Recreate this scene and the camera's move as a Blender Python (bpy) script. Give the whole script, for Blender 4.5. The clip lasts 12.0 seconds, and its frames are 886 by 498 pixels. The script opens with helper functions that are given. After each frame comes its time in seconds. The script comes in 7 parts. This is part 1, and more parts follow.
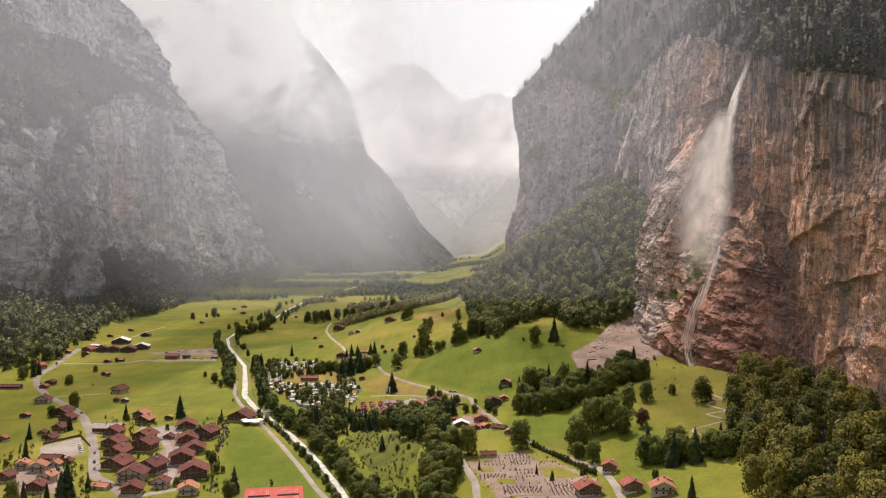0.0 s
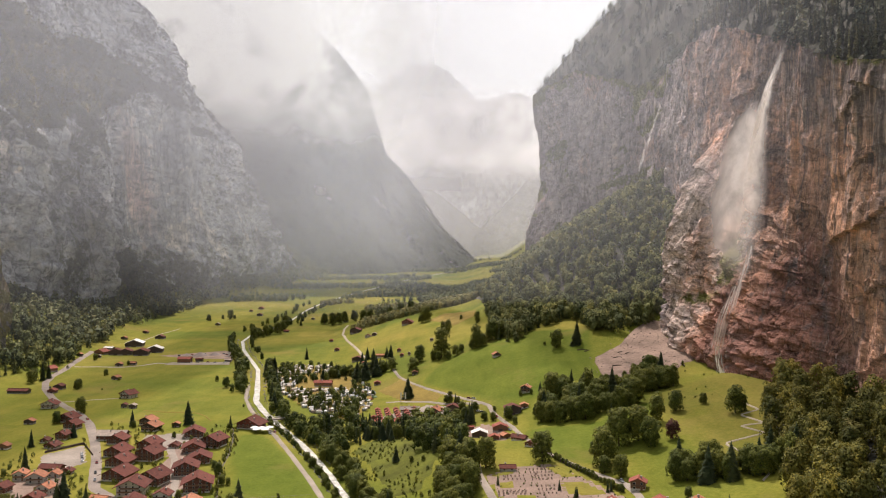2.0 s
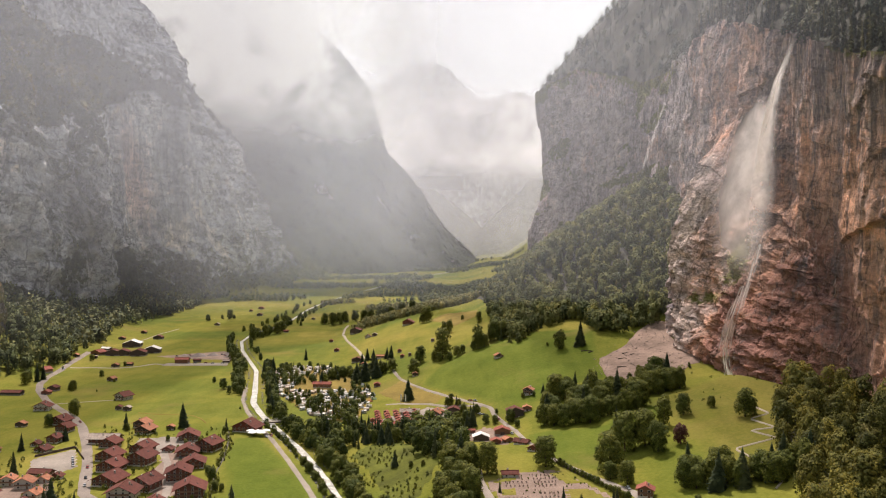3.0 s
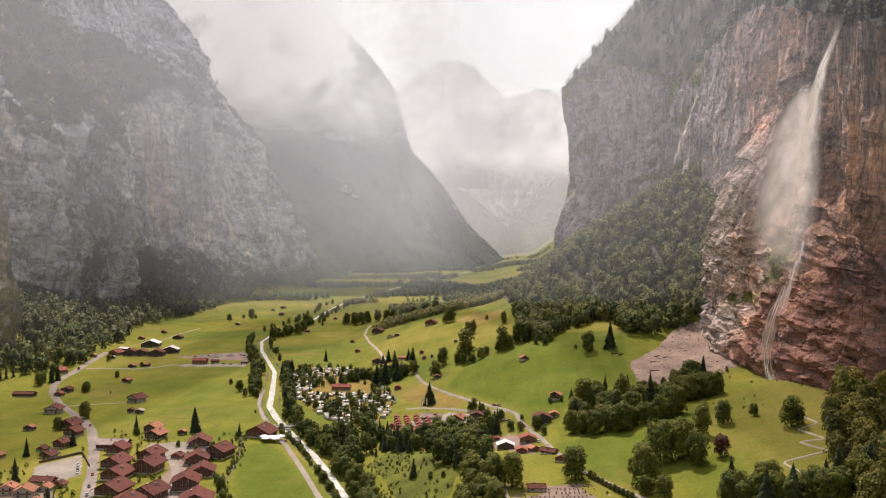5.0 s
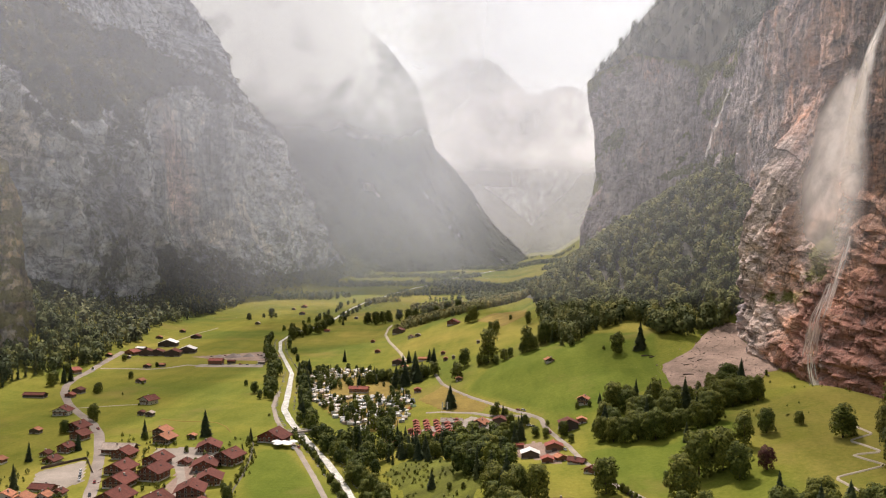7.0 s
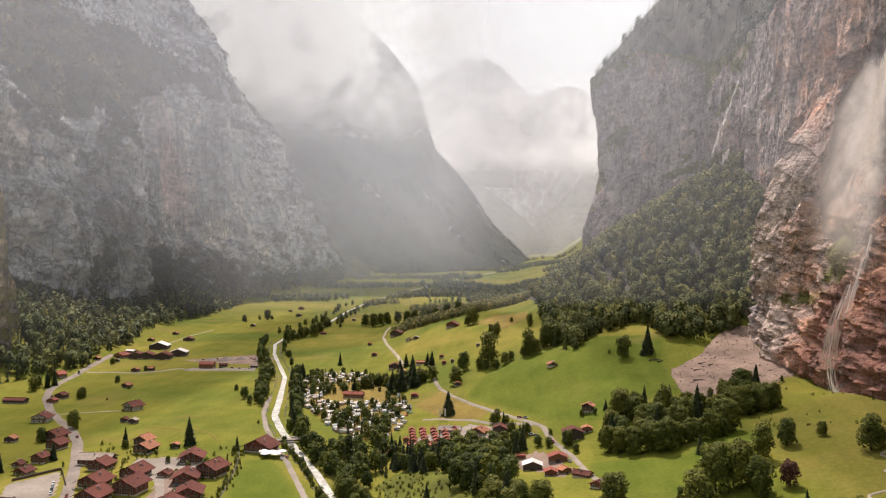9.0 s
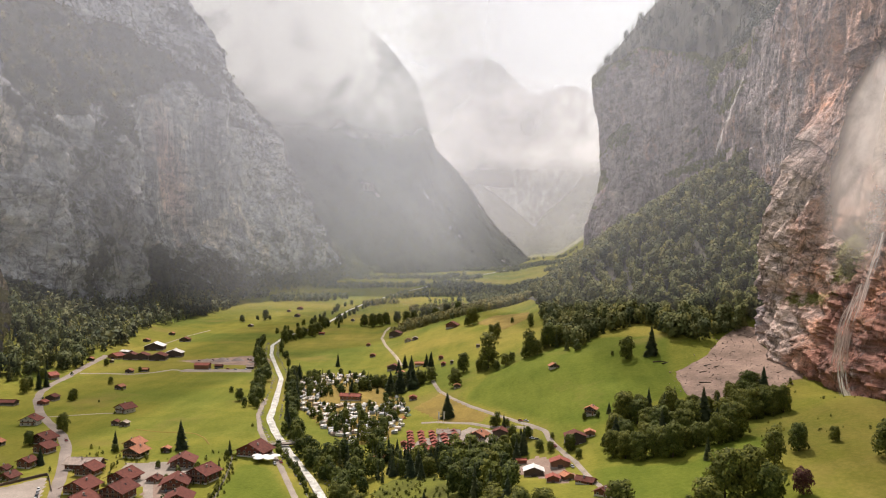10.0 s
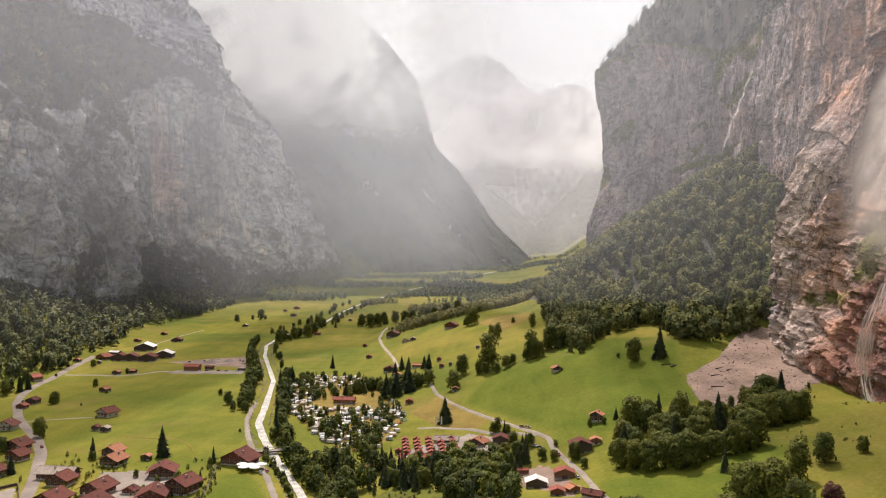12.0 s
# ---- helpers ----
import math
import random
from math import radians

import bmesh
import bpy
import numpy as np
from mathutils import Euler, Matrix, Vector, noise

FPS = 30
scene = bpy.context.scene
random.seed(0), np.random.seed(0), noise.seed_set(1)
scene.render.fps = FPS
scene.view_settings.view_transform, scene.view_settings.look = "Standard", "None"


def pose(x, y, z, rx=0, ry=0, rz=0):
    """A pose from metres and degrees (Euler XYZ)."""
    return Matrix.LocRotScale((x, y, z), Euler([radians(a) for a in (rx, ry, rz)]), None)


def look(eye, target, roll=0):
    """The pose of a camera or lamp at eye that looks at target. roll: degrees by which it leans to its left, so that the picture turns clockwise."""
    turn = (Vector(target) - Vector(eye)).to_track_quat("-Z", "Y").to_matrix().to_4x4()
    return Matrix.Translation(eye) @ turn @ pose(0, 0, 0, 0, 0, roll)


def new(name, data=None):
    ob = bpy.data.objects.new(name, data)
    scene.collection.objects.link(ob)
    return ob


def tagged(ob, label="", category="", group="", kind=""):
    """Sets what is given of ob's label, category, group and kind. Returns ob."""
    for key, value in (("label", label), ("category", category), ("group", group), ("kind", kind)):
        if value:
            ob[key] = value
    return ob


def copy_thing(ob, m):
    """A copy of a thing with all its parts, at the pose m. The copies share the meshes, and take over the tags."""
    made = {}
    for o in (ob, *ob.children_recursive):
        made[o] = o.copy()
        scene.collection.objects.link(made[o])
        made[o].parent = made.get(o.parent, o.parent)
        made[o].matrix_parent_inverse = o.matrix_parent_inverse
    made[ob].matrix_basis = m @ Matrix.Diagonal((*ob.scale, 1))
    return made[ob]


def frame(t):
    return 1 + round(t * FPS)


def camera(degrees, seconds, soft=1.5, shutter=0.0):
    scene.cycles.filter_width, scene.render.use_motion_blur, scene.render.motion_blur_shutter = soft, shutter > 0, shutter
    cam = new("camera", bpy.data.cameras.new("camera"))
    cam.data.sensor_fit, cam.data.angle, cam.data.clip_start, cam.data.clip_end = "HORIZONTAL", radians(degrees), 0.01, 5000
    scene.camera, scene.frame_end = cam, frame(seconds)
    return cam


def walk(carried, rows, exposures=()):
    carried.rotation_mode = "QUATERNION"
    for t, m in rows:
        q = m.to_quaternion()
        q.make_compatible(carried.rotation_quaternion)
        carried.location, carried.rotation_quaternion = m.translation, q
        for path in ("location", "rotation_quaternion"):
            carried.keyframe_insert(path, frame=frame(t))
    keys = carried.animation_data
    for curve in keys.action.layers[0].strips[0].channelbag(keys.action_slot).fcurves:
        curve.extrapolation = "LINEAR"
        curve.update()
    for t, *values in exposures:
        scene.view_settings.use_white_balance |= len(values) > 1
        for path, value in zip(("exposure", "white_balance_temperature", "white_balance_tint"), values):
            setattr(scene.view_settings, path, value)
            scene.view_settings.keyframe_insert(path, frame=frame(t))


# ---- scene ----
cam = camera(57.5, 12.0, soft=1.1)
METRES, EYE, TILT, LEAN, TURN = 190.0, 142.0, 1.2, -3.8, 0.0
ROWS = [
    (0.0, 0.0, 0.0, 0.0, -0.1, -1.61, 3.68),
    (0.5, 0.0036, 0.0383, -0.0013, 0.68, -1.55, 3.71),
    (1.0, 0.0068, 0.0767, -0.0024, 1.3, -1.5, 3.74),
    (1.5, 0.0098, 0.1161, -0.0039, 1.32, -1.47, 3.73),
    (2.0, 0.0122, 0.1563, -0.0062, 1.33, -1.46, 3.78),
    (2.5, 0.0147, 0.1976, -0.0089, 1.34, -1.48, 3.79),
    (3.0, 0.0162, 0.2389, -0.0117, 1.48, -1.48, 3.79),
    (5.0, 0.0229, 0.4082, -0.0258, 3.28, -1.4, 3.88),
    (5.5, 0.0238, 0.4508, -0.0298, 3.78, -1.38, 3.91),
    (6.0, 0.0243, 0.4932, -0.0345, 4.29, -1.39, 3.94),
    (6.5, 0.0242, 0.5353, -0.0387, 4.79, -1.34, 3.94),
    (7.0, 0.0243, 0.5773, -0.0427, 4.99, -1.33, 3.95),
    (9.0, 0.0231, 0.7445, -0.059, 5.07, -1.2, 3.92),
    (9.5, 0.0225, 0.7866, -0.0624, 5.09, -1.2, 3.9),
    (10.0, 0.0217, 0.8283, -0.0666, 5.11, -1.19, 3.89),
    (10.5, 0.0208, 0.8703, -0.0703, 5.11, -1.18, 3.88),
    (11.0, 0.0197, 0.9119, -0.075, 5.12, -1.2, 3.86),
    (11.5, 0.0186, 0.9533, -0.0793, 5.14, -1.21, 3.85),
    (12.0, 0.018, 0.9954, -0.0841, 5.16, -1.2, 3.83),
]
walk(cam, [(t, pose(0, 0, EYE, TILT, LEAN, TURN) @ pose(METRES * x, METRES * y, METRES * z, 90 + pitch, roll, yaw)) for t, x, y, z, yaw, pitch, roll in ROWS])

# ---- light ----
SUN_AZ, SUN_EL = -13.0, 57.0  # degrees from straight ahead (left is negative), and above the horizon
world = bpy.data.worlds.new("hazy_sky")
scene.world = world
world.use_nodes = True
wn, wl = world.node_tree.nodes, world.node_tree.links
wn.clear()
sky = wn.new("ShaderNodeTexSky")
sky.sky_type, sky.sun_disc = "NISHITA", False
sky.sun_elevation, sky.sun_rotation = radians(SUN_EL), radians(SUN_AZ)
sky_gain = wn.new("ShaderNodeMixRGB")
sky_gain.blend_type = "MULTIPLY"
sky_gain.inputs["Fac"].default_value = 1.0
sky_gain.inputs["Color2"].default_value = (0.10, 0.10, 0.10, 1)
wl.new(sky.outputs["Color"], sky_gain.inputs["Color1"])
w_co = wn.new("ShaderNodeTexCoord")
w_map = wn.new("ShaderNodeMapping")
w_map.inputs["Scale"].default_value = (1.0, 1.0, 2.4)
w_noise = wn.new("ShaderNodeTexNoise")
w_noise.inputs["Scale"].default_value, w_noise.inputs["Detail"].default_value = 2.6, 7.0
w_noise.inputs["Roughness"].default_value = 0.55
w_ramp = wn.new("ShaderNodeValToRGB")
w_ramp.color_ramp.elements[0].position, w_ramp.color_ramp.elements[0].color = 0.33, (0.8, 0.805, 0.805, 1)
w_ramp.color_ramp.elements[1].position, w_ramp.color_ramp.elements[1].color = 0.66, (0.94, 0.95, 0.94, 1)
w_mix = wn.new("ShaderNodeMixRGB")
w_mix.inputs["Fac"].default_value = 0.9
w_bg, w_out = wn.new("ShaderNodeBackground"), wn.new("ShaderNodeOutputWorld")
wl.new(w_co.outputs["Generated"], w_map.inputs["Vector"])
wl.new(w_map.outputs["Vector"], w_noise.inputs["Vector"])
wl.new(w_noise.outputs["Fac"], w_ramp.inputs["Fac"])
wl.new(sky_gain.outputs["Color"], w_mix.inputs["Color1"])
wl.new(w_ramp.outputs["Color"], w_mix.inputs["Color2"])
w_dot, w_glow, w_gain = wn.new("ShaderNodeVectorMath"), wn.new("ShaderNodeValToRGB"), wn.new("ShaderNodeMixRGB")
w_dot.operation, w_gain.blend_type = "DOT_PRODUCT", "MULTIPLY"
w_dot.inputs[1].default_value = (math.sin(radians(SUN_AZ)) * math.cos(radians(SUN_EL)), math.cos(radians(SUN_AZ)) * math.cos(radians(SUN_EL)), math.sin(radians(SUN_EL)))
w_glow.color_ramp.elements[0].position, w_glow.color_ramp.elements[0].color = -0.0, (0.5, 0.52, 0.56, 1)
w_glow.color_ramp.elements[1].position, w_glow.color_ramp.elements[1].color = 0.5, (1, 1, 1, 1)
w_gain.inputs["Fac"].default_value = 1.0
wl.new(w_co.outputs["Generated"], w_dot.inputs[0])
wl.new(w_dot.outputs["Value"], w_glow.inputs["Fac"])
wl.new(w_mix.outputs["Color"], w_gain.inputs["Color1"])
wl.new(w_glow.outputs["Color"], w_gain.inputs["Color2"])
wl.new(w_gain.outputs["Color"], w_bg.inputs["Color"])
wl.new(w_bg.outputs["Background"], w_out.inputs["Surface"])

sun_data = bpy.data.lights.new("sun", "SUN")
sun_data.energy, sun_data.angle, sun_data.color = 4.8, radians(0.8), (1.0, 0.87, 0.8)
sun = new("sun", sun_data)
_e, _a = radians(SUN_EL), radians(SUN_AZ)
SUN_DIR = Vector((math.sin(_a) * math.cos(_e), math.cos(_a) * math.cos(_e), math.sin(_e)))
sun.matrix_world = look(SUN_DIR * 900, (0, 0, 0))
scene.view_settings.exposure = 0.13

# ---- materials ----
def mat_new(name):
    m = bpy.data.materials.new(name)
    m.use_nodes = True
    n, l = m.node_tree.nodes, m.node_tree.links
    return m, n, l, n["Principled BSDF"], n["Material Output"]


def coords(n, l, scale=(1, 1, 1), rot=(0, 0, 0), space="Object"):
    co = n.new("ShaderNodeTexCoord")
    mp = n.new("ShaderNodeMapping")
    mp.inputs["Scale"].default_value, mp.inputs["Rotation"].default_value = scale, rot
    l.new(co.outputs[space], mp.inputs["Vector"])
    return mp.outputs["Vector"]


def noise_tex(n, l, vec, scale, detail=5.0, rough=0.55, distort=0.0):
    t = n.new("ShaderNodeTexNoise")
    t.inputs["Scale"].default_value, t.inputs["Detail"].default_value = scale, detail
    t.inputs["Roughness"].default_value, t.inputs["Distortion"].default_value = rough, distort
    l.new(vec, t.inputs["Vector"])
    return t.outputs["Fac"]


def ramp(n, l, fac, stops):
    r = n.new("ShaderNodeValToRGB")
    e = r.color_ramp.elements
    while len(e) < len(stops):
        e.new(0.5)
    for el, (p, c) in zip(e, stops):
        el.position = p
        el.color = (*c, 1) if len(c) == 3 else c
    l.new(fac, r.inputs["Fac"])
    return r.outputs["Color"]


def mix(n, l, fac, a, b, mode="MIX"):
    m = n.new("ShaderNodeMixRGB")
    m.blend_type = mode
    for sock, v in (("Fac", fac), ("Color1", a), ("Color2", b)):
        if isinstance(v, (int, float)):
            m.inputs[sock].default_value = v if sock == "Fac" else (v, v, v, 1)
        elif isinstance(v, tuple):
            m.inputs[sock].default_value = (*v, 1) if len(v) == 3 else v
        else:
            l.new(v, m.inputs[sock])
    return m.outputs["Color"]


def math_node(n, l, op, a, b=0.0, clamp=False):
    m = n.new("ShaderNodeMath")
    m.operation, m.use_clamp = op, clamp
    for k, v in enumerate((a, b)):
        if isinstance(v, (int, float)):
            m.inputs[k].default_value = v
        else:
            l.new(v, m.inputs[k])
    return m.outputs["Value"]


def bump(n, l, bsdf, height, strength=0.5, dist=1.0):
    b = n.new("ShaderNodeBump")
    b.inputs["Strength"].default_value, b.inputs["Distance"].default_value = strength, dist
    l.new(height, b.inputs["Height"])
    l.new(b.outputs["Normal"], bsdf.inputs["Normal"])


def plain(name, color, rough=0.8, vary=0.25, scale=0.6, metal=0.0, fine=6.0):
    """A paint, render or metal with stains at two scales and a difference from piece to piece."""
    m, n, l, b, _ = mat_new(name)
    vec = coords(n, l)
    big = ramp(n, l, noise_tex(n, l, vec, scale, 4), [(0.3, (1 - vary,) * 3), (0.7, (1 + vary * 0.4,) * 3)])
    small = ramp(n, l, noise_tex(n, l, vec, fine, 3), [(0.3, (1 - vary * 0.6,) * 3), (0.7, (1.0,) * 3)])
    info = n.new("ShaderNodeObjectInfo")
    per = ramp(n, l, info.outputs["Random"], [(0.0, (1 - vary * 0.8,) * 3), (1.0, (1 + vary * 0.3,) * 3)])
    c = mix(n, l, 1.0, color, big, "MULTIPLY")
    c = mix(n, l, 1.0, c, small, "MULTIPLY")
    c = mix(n, l, 1.0, c, per, "MULTIPLY")
    l.new(c, b.inputs["Base Color"])
    b.inputs["Roughness"].default_value, b.inputs["Metallic"].default_value = rough, metal
    return m


def rock_mat(name, grey, warm, dark, warm_amount, relief=3.0, green=0.0, size=1.0, plant=(0.065, 0.075, 0.045)):
    """Mountain rock: grey and ochre fields, dark water streaks down the face, wandering cracks, strata, scrub on the ledges."""
    m, n, l, b, _ = mat_new(name)
    vec = coords(n, l)
    down = coords(n, l, (1, 1, 0.09), (0.04, 0.03, 0))
    across = coords(n, l, (0.12, 0.12, 1), (0.08, -0.05, 0))
    field = noise_tex(n, l, coords(n, l, (1, 1, 0.6)), 0.013 / size, 7, 0.62, 1.5)
    warm_fac = ramp(n, l, field, [(0.52 - 0.2 * warm_amount, (0, 0, 0)), (0.6 - 0.2 * warm_amount, (1, 1, 1))])
    c = mix(n, l, warm_fac, grey, warm)
    hue = noise_tex(n, l, coords(n, l, (1, 1, 0.3), (0, 0, 2)), 0.03 / size, 5, 0.6)
    c = mix(n, l, 0.9, c, ramp(n, l, hue, [(0.32, (0.6, 0.57, 0.58)), (0.5, (1.0, 1.0, 1.0)), (0.66, (1.4, 1.32, 1.26))]), "MULTIPLY")
    if green:
        panel = noise_tex(n, l, coords(n, l, (1, 1, 0.4), (0.1, 0.05, 4)), 0.036 / size, 5, 0.6, 0.8)
        c = mix(n, l, 0.9, c, ramp(n, l, panel, [(0.37, (0.28,) * 3), (0.5, (0.95,) * 3), (0.61, (1.65, 1.6, 1.57))]), "MULTIPLY")
    blot = noise_tex(n, l, vec, 0.07 / size, 10, 0.7)
    c = mix(n, l, 1.0, c, ramp(n, l, blot, [(0.3, (0.5, 0.5, 0.52)), (0.5, (0.95,) * 3), (0.72, (1.35, 1.33, 1.3))]), "MULTIPLY")
    st = noise_tex(n, l, down, 0.05 / size, 7, 0.65, 0.5)
    c = mix(n, l, ramp(n, l, st, [(0.57, (0, 0, 0)), (0.66, (0.8,) * 3)]), c, dark)
    pale = noise_tex(n, l, coords(n, l, (1, 1, 0.12), (0.05, 0.03, 1)), 0.08 / size, 6, 0.6)
    c = mix(n, l, ramp(n, l, pale, [(0.58, (0, 0, 0)), (0.72, (0.5,) * 3)]), c, tuple(min(0.7, v * 1.55) for v in grey))
    cr = noise_tex(n, l, coords(n, l, (1, 1, 0.5), (0.3, 0.2, 0)), 0.03 / size, 9, 0.66, 1.2)
    crack = ramp(n, l, cr, [(0.475, (1, 1, 1)), (0.497, (0.4,) * 3), (0.503, (0.4,) * 3), (0.525, (1, 1, 1))])
    c = mix(n, l, 0.75, c, crack, "MULTIPLY")
    strata = noise_tex(n, l, across, 0.11 / size, 5, 0.6)
    c = mix(n, l, 0.45, c, ramp(n, l, strata, [(0.35, (0.62,) * 3), (0.6, (1.12,) * 3)]), "MULTIPLY")
    grit = noise_tex(n, l, vec, 0.33 / size, 7, 0.7)
    c = mix(n, l, 0.9, c, ramp(n, l, grit, [(0.3, (0.6,) * 3), (0.5, (0.98,) * 3), (0.7, (1.3,) * 3)]), "MULTIPLY")
    if green:
        geo, sn = n.new("ShaderNodeNewGeometry"), n.new("ShaderNodeSeparateXYZ")
        l.new(geo.outputs["Normal"], sn.inputs[0])
        lie = math_node(n, l, "ADD", sn.outputs["Z"], math_node(n, l, "MULTIPLY", noise_tex(n, l, vec, 0.05 / size, 12, 0.72, 0.6), 1.1))
        c = mix(n, l, ramp(n, l, lie, [(0.98 - green * 0.5, (0, 0, 0)), (1.14 - green * 0.5, (0.88,) * 3)]), c, plant)
    l.new(c, b.inputs["Base Color"])
    b.inputs["Roughness"].default_value = 0.95
    b.inputs["Specular IOR Level"].default_value = 0.12
    h = math_node(n, l, "ADD", math_node(n, l, "MULTIPLY", blot, 1.4), math_node(n, l, "MULTIPLY", st, 0.7))
    h = math_node(n, l, "ADD", h, math_node(n, l, "MULTIPLY", strata, 0.5))
    h = math_node(n, l, "ADD", h, math_node(n, l, "MULTIPLY", grit, 0.45))
    bump(n, l, b, h, 0.9, relief)
    return m


def cliff_mat(name, rock, pale, warm, dark, wet, plant, size=1.0, relief=3.0, streaks=1.0, depth=1.0):
    """Rock wall whose make-up is laid down on the mesh: the shares of warm rock, paler rock, rock darkened by water and
    by recess shade, water streaks and scrub.
    """
    m, n, l, b, _ = mat_new(name)

    def share(key):
        a = n.new("ShaderNodeAttribute")
        a.attribute_name = key
        return a.outputs["Fac"]

    def patchy(key, noise, soft=0.16, gain=1.0):
        v = math_node(n, l, "ADD", share(key), math_node(n, l, "MULTIPLY", math_node(n, l, "SUBTRACT", noise, 0.5), 1.5))
        return ramp(n, l, v, [(0.5 - soft, (0, 0, 0)), (0.5 + soft, (gain,) * 3)])

    vec = coords(n, l)
    blot = noise_tex(n, l, vec, 0.045 / size, 9, 0.68, 0.5)
    fine = noise_tex(n, l, vec, 0.3 / size, 8, 0.72)
    down = noise_tex(n, l, coords(n, l, (1, 1, 0.045), (0.03, 0.02, 0)), 0.11 / size, 6, 0.62, 0.35)
    thin = noise_tex(n, l, coords(n, l, (1, 1, 0.06), (-0.02, 0.03, 2)), 0.34 / size, 5, 0.6, 0.25)
    tilt = noise_tex(n, l, coords(n, l, (0.3, 0.3, 1), (0.35, 0.0, 0)), 0.13 / size, 7, 0.66, 0.8)
    big = noise_tex(n, l, coords(n, l, (1, 1, 0.45), (0, 0, 3)), 0.012 / size, 4, 0.5, 0.6)
    c = mix(n, l, patchy("warm", blot, 0.3), rock, warm)
    c = mix(n, l, 1.0, c, ramp(n, l, big, [(0.36, (0.82, 0.81, 0.82)), (0.62, (1.14, 1.12, 1.1))]), "MULTIPLY")
    c = mix(n, l, patchy("wet", tilt, 0.24, 0.85), c, wet)
    c = mix(n, l, patchy("bare", blot, 0.12, 0.85), c, pale)
    c = mix(n, l, 1.0, c, ramp(n, l, blot, [(0.36, (1 - 0.28 * depth,) * 3), (0.5, (1.0,) * 3), (0.64, (1 + 0.22 * depth, 1 + 0.2 * depth, 1 + 0.17 * depth))]), "MULTIPLY")
    c = mix(n, l, 0.8, c, ramp(n, l, tilt, [(0.4, (1 - 0.36 * depth,) * 3), (0.5, (1.02,) * 3), (0.62, (1 + 0.16 * depth,) * 3)]), "MULTIPLY")
    cr = noise_tex(n, l, coords(n, l, (1, 1, 0.55), (0.3, 0.25, 0)), 0.026 / size, 8, 0.62, 1.0)
    c = mix(n, l, min(1.0, 0.8 * depth), c, ramp(n, l, cr, [(0.478, (1, 1, 1)), (0.497, (0.4,) * 3), (0.503, (0.4,) * 3), (0.522, (1, 1, 1))]), "MULTIPLY")
    run = math_node(n, l, "ADD", share("streak"), -0.5)
    wide = noise_tex(n, l, coords(n, l, (1, 1, 0.03), (0.02, -0.02, 5)), 0.055 / size, 5, 0.6, 0.3)
    for noise, lo, hi, tone, gain in ((wide, 0.55, 0.67, tuple(1.7 * v for v in dark), 0.7 * streaks), (down, 0.55, 0.66, dark, 0.85 * streaks), (thin, 0.56, 0.66, dark, 0.6 * streaks)):
        v = math_node(n, l, "ADD", noise, math_node(n, l, "MULTIPLY", run, 0.22))
        c = mix(n, l, ramp(n, l, v, [(lo, (0, 0, 0)), (hi, (gain,) * 3)]), c, tone)
    v = math_node(n, l, "ADD", math_node(n, l, "SUBTRACT", 1.0, thin), math_node(n, l, "MULTIPLY", run, 0.1))
    c = mix(n, l, ramp(n, l, v, [(0.57, (0, 0, 0)), (0.68, (0.55 * streaks,) * 3)]), c, pale)
    c = mix(n, l, 0.9, c, ramp(n, l, fine, [(0.32, (0.62,) * 3), (0.5, (1.0,) * 3), (0.68, (1.25,) * 3)]), "MULTIPLY")
    leafy = noise_tex(n, l, vec, 0.09 / size, 10, 0.74, 0.4)
    c = mix(n, l, patchy("scrub", leafy, 0.09, 0.93), c, mix(n, l, 1.0, plant, ramp(n, l, fine, [(0.35, (0.55,) * 3), (0.65, (1.5, 1.5, 1.3))]), "MULTIPLY"))
    l.new(c, b.inputs["Base Color"])
    b.inputs["Roughness"].default_value = 0.92
    b.inputs["Specular IOR Level"].default_value = 0.14
    h = math_node(n, l, "ADD", math_node(n, l, "MULTIPLY", blot, 1.2), math_node(n, l, "MULTIPLY", tilt, 0.8))
    h = math_node(n, l, "ADD", h, math_node(n, l, "MULTIPLY", thin, 0.35))
    h = math_node(n, l, "ADD", h, math_node(n, l, "MULTIPLY", fine, 0.55))
    bump(n, l, b, h, 0.85, relief)
    return m


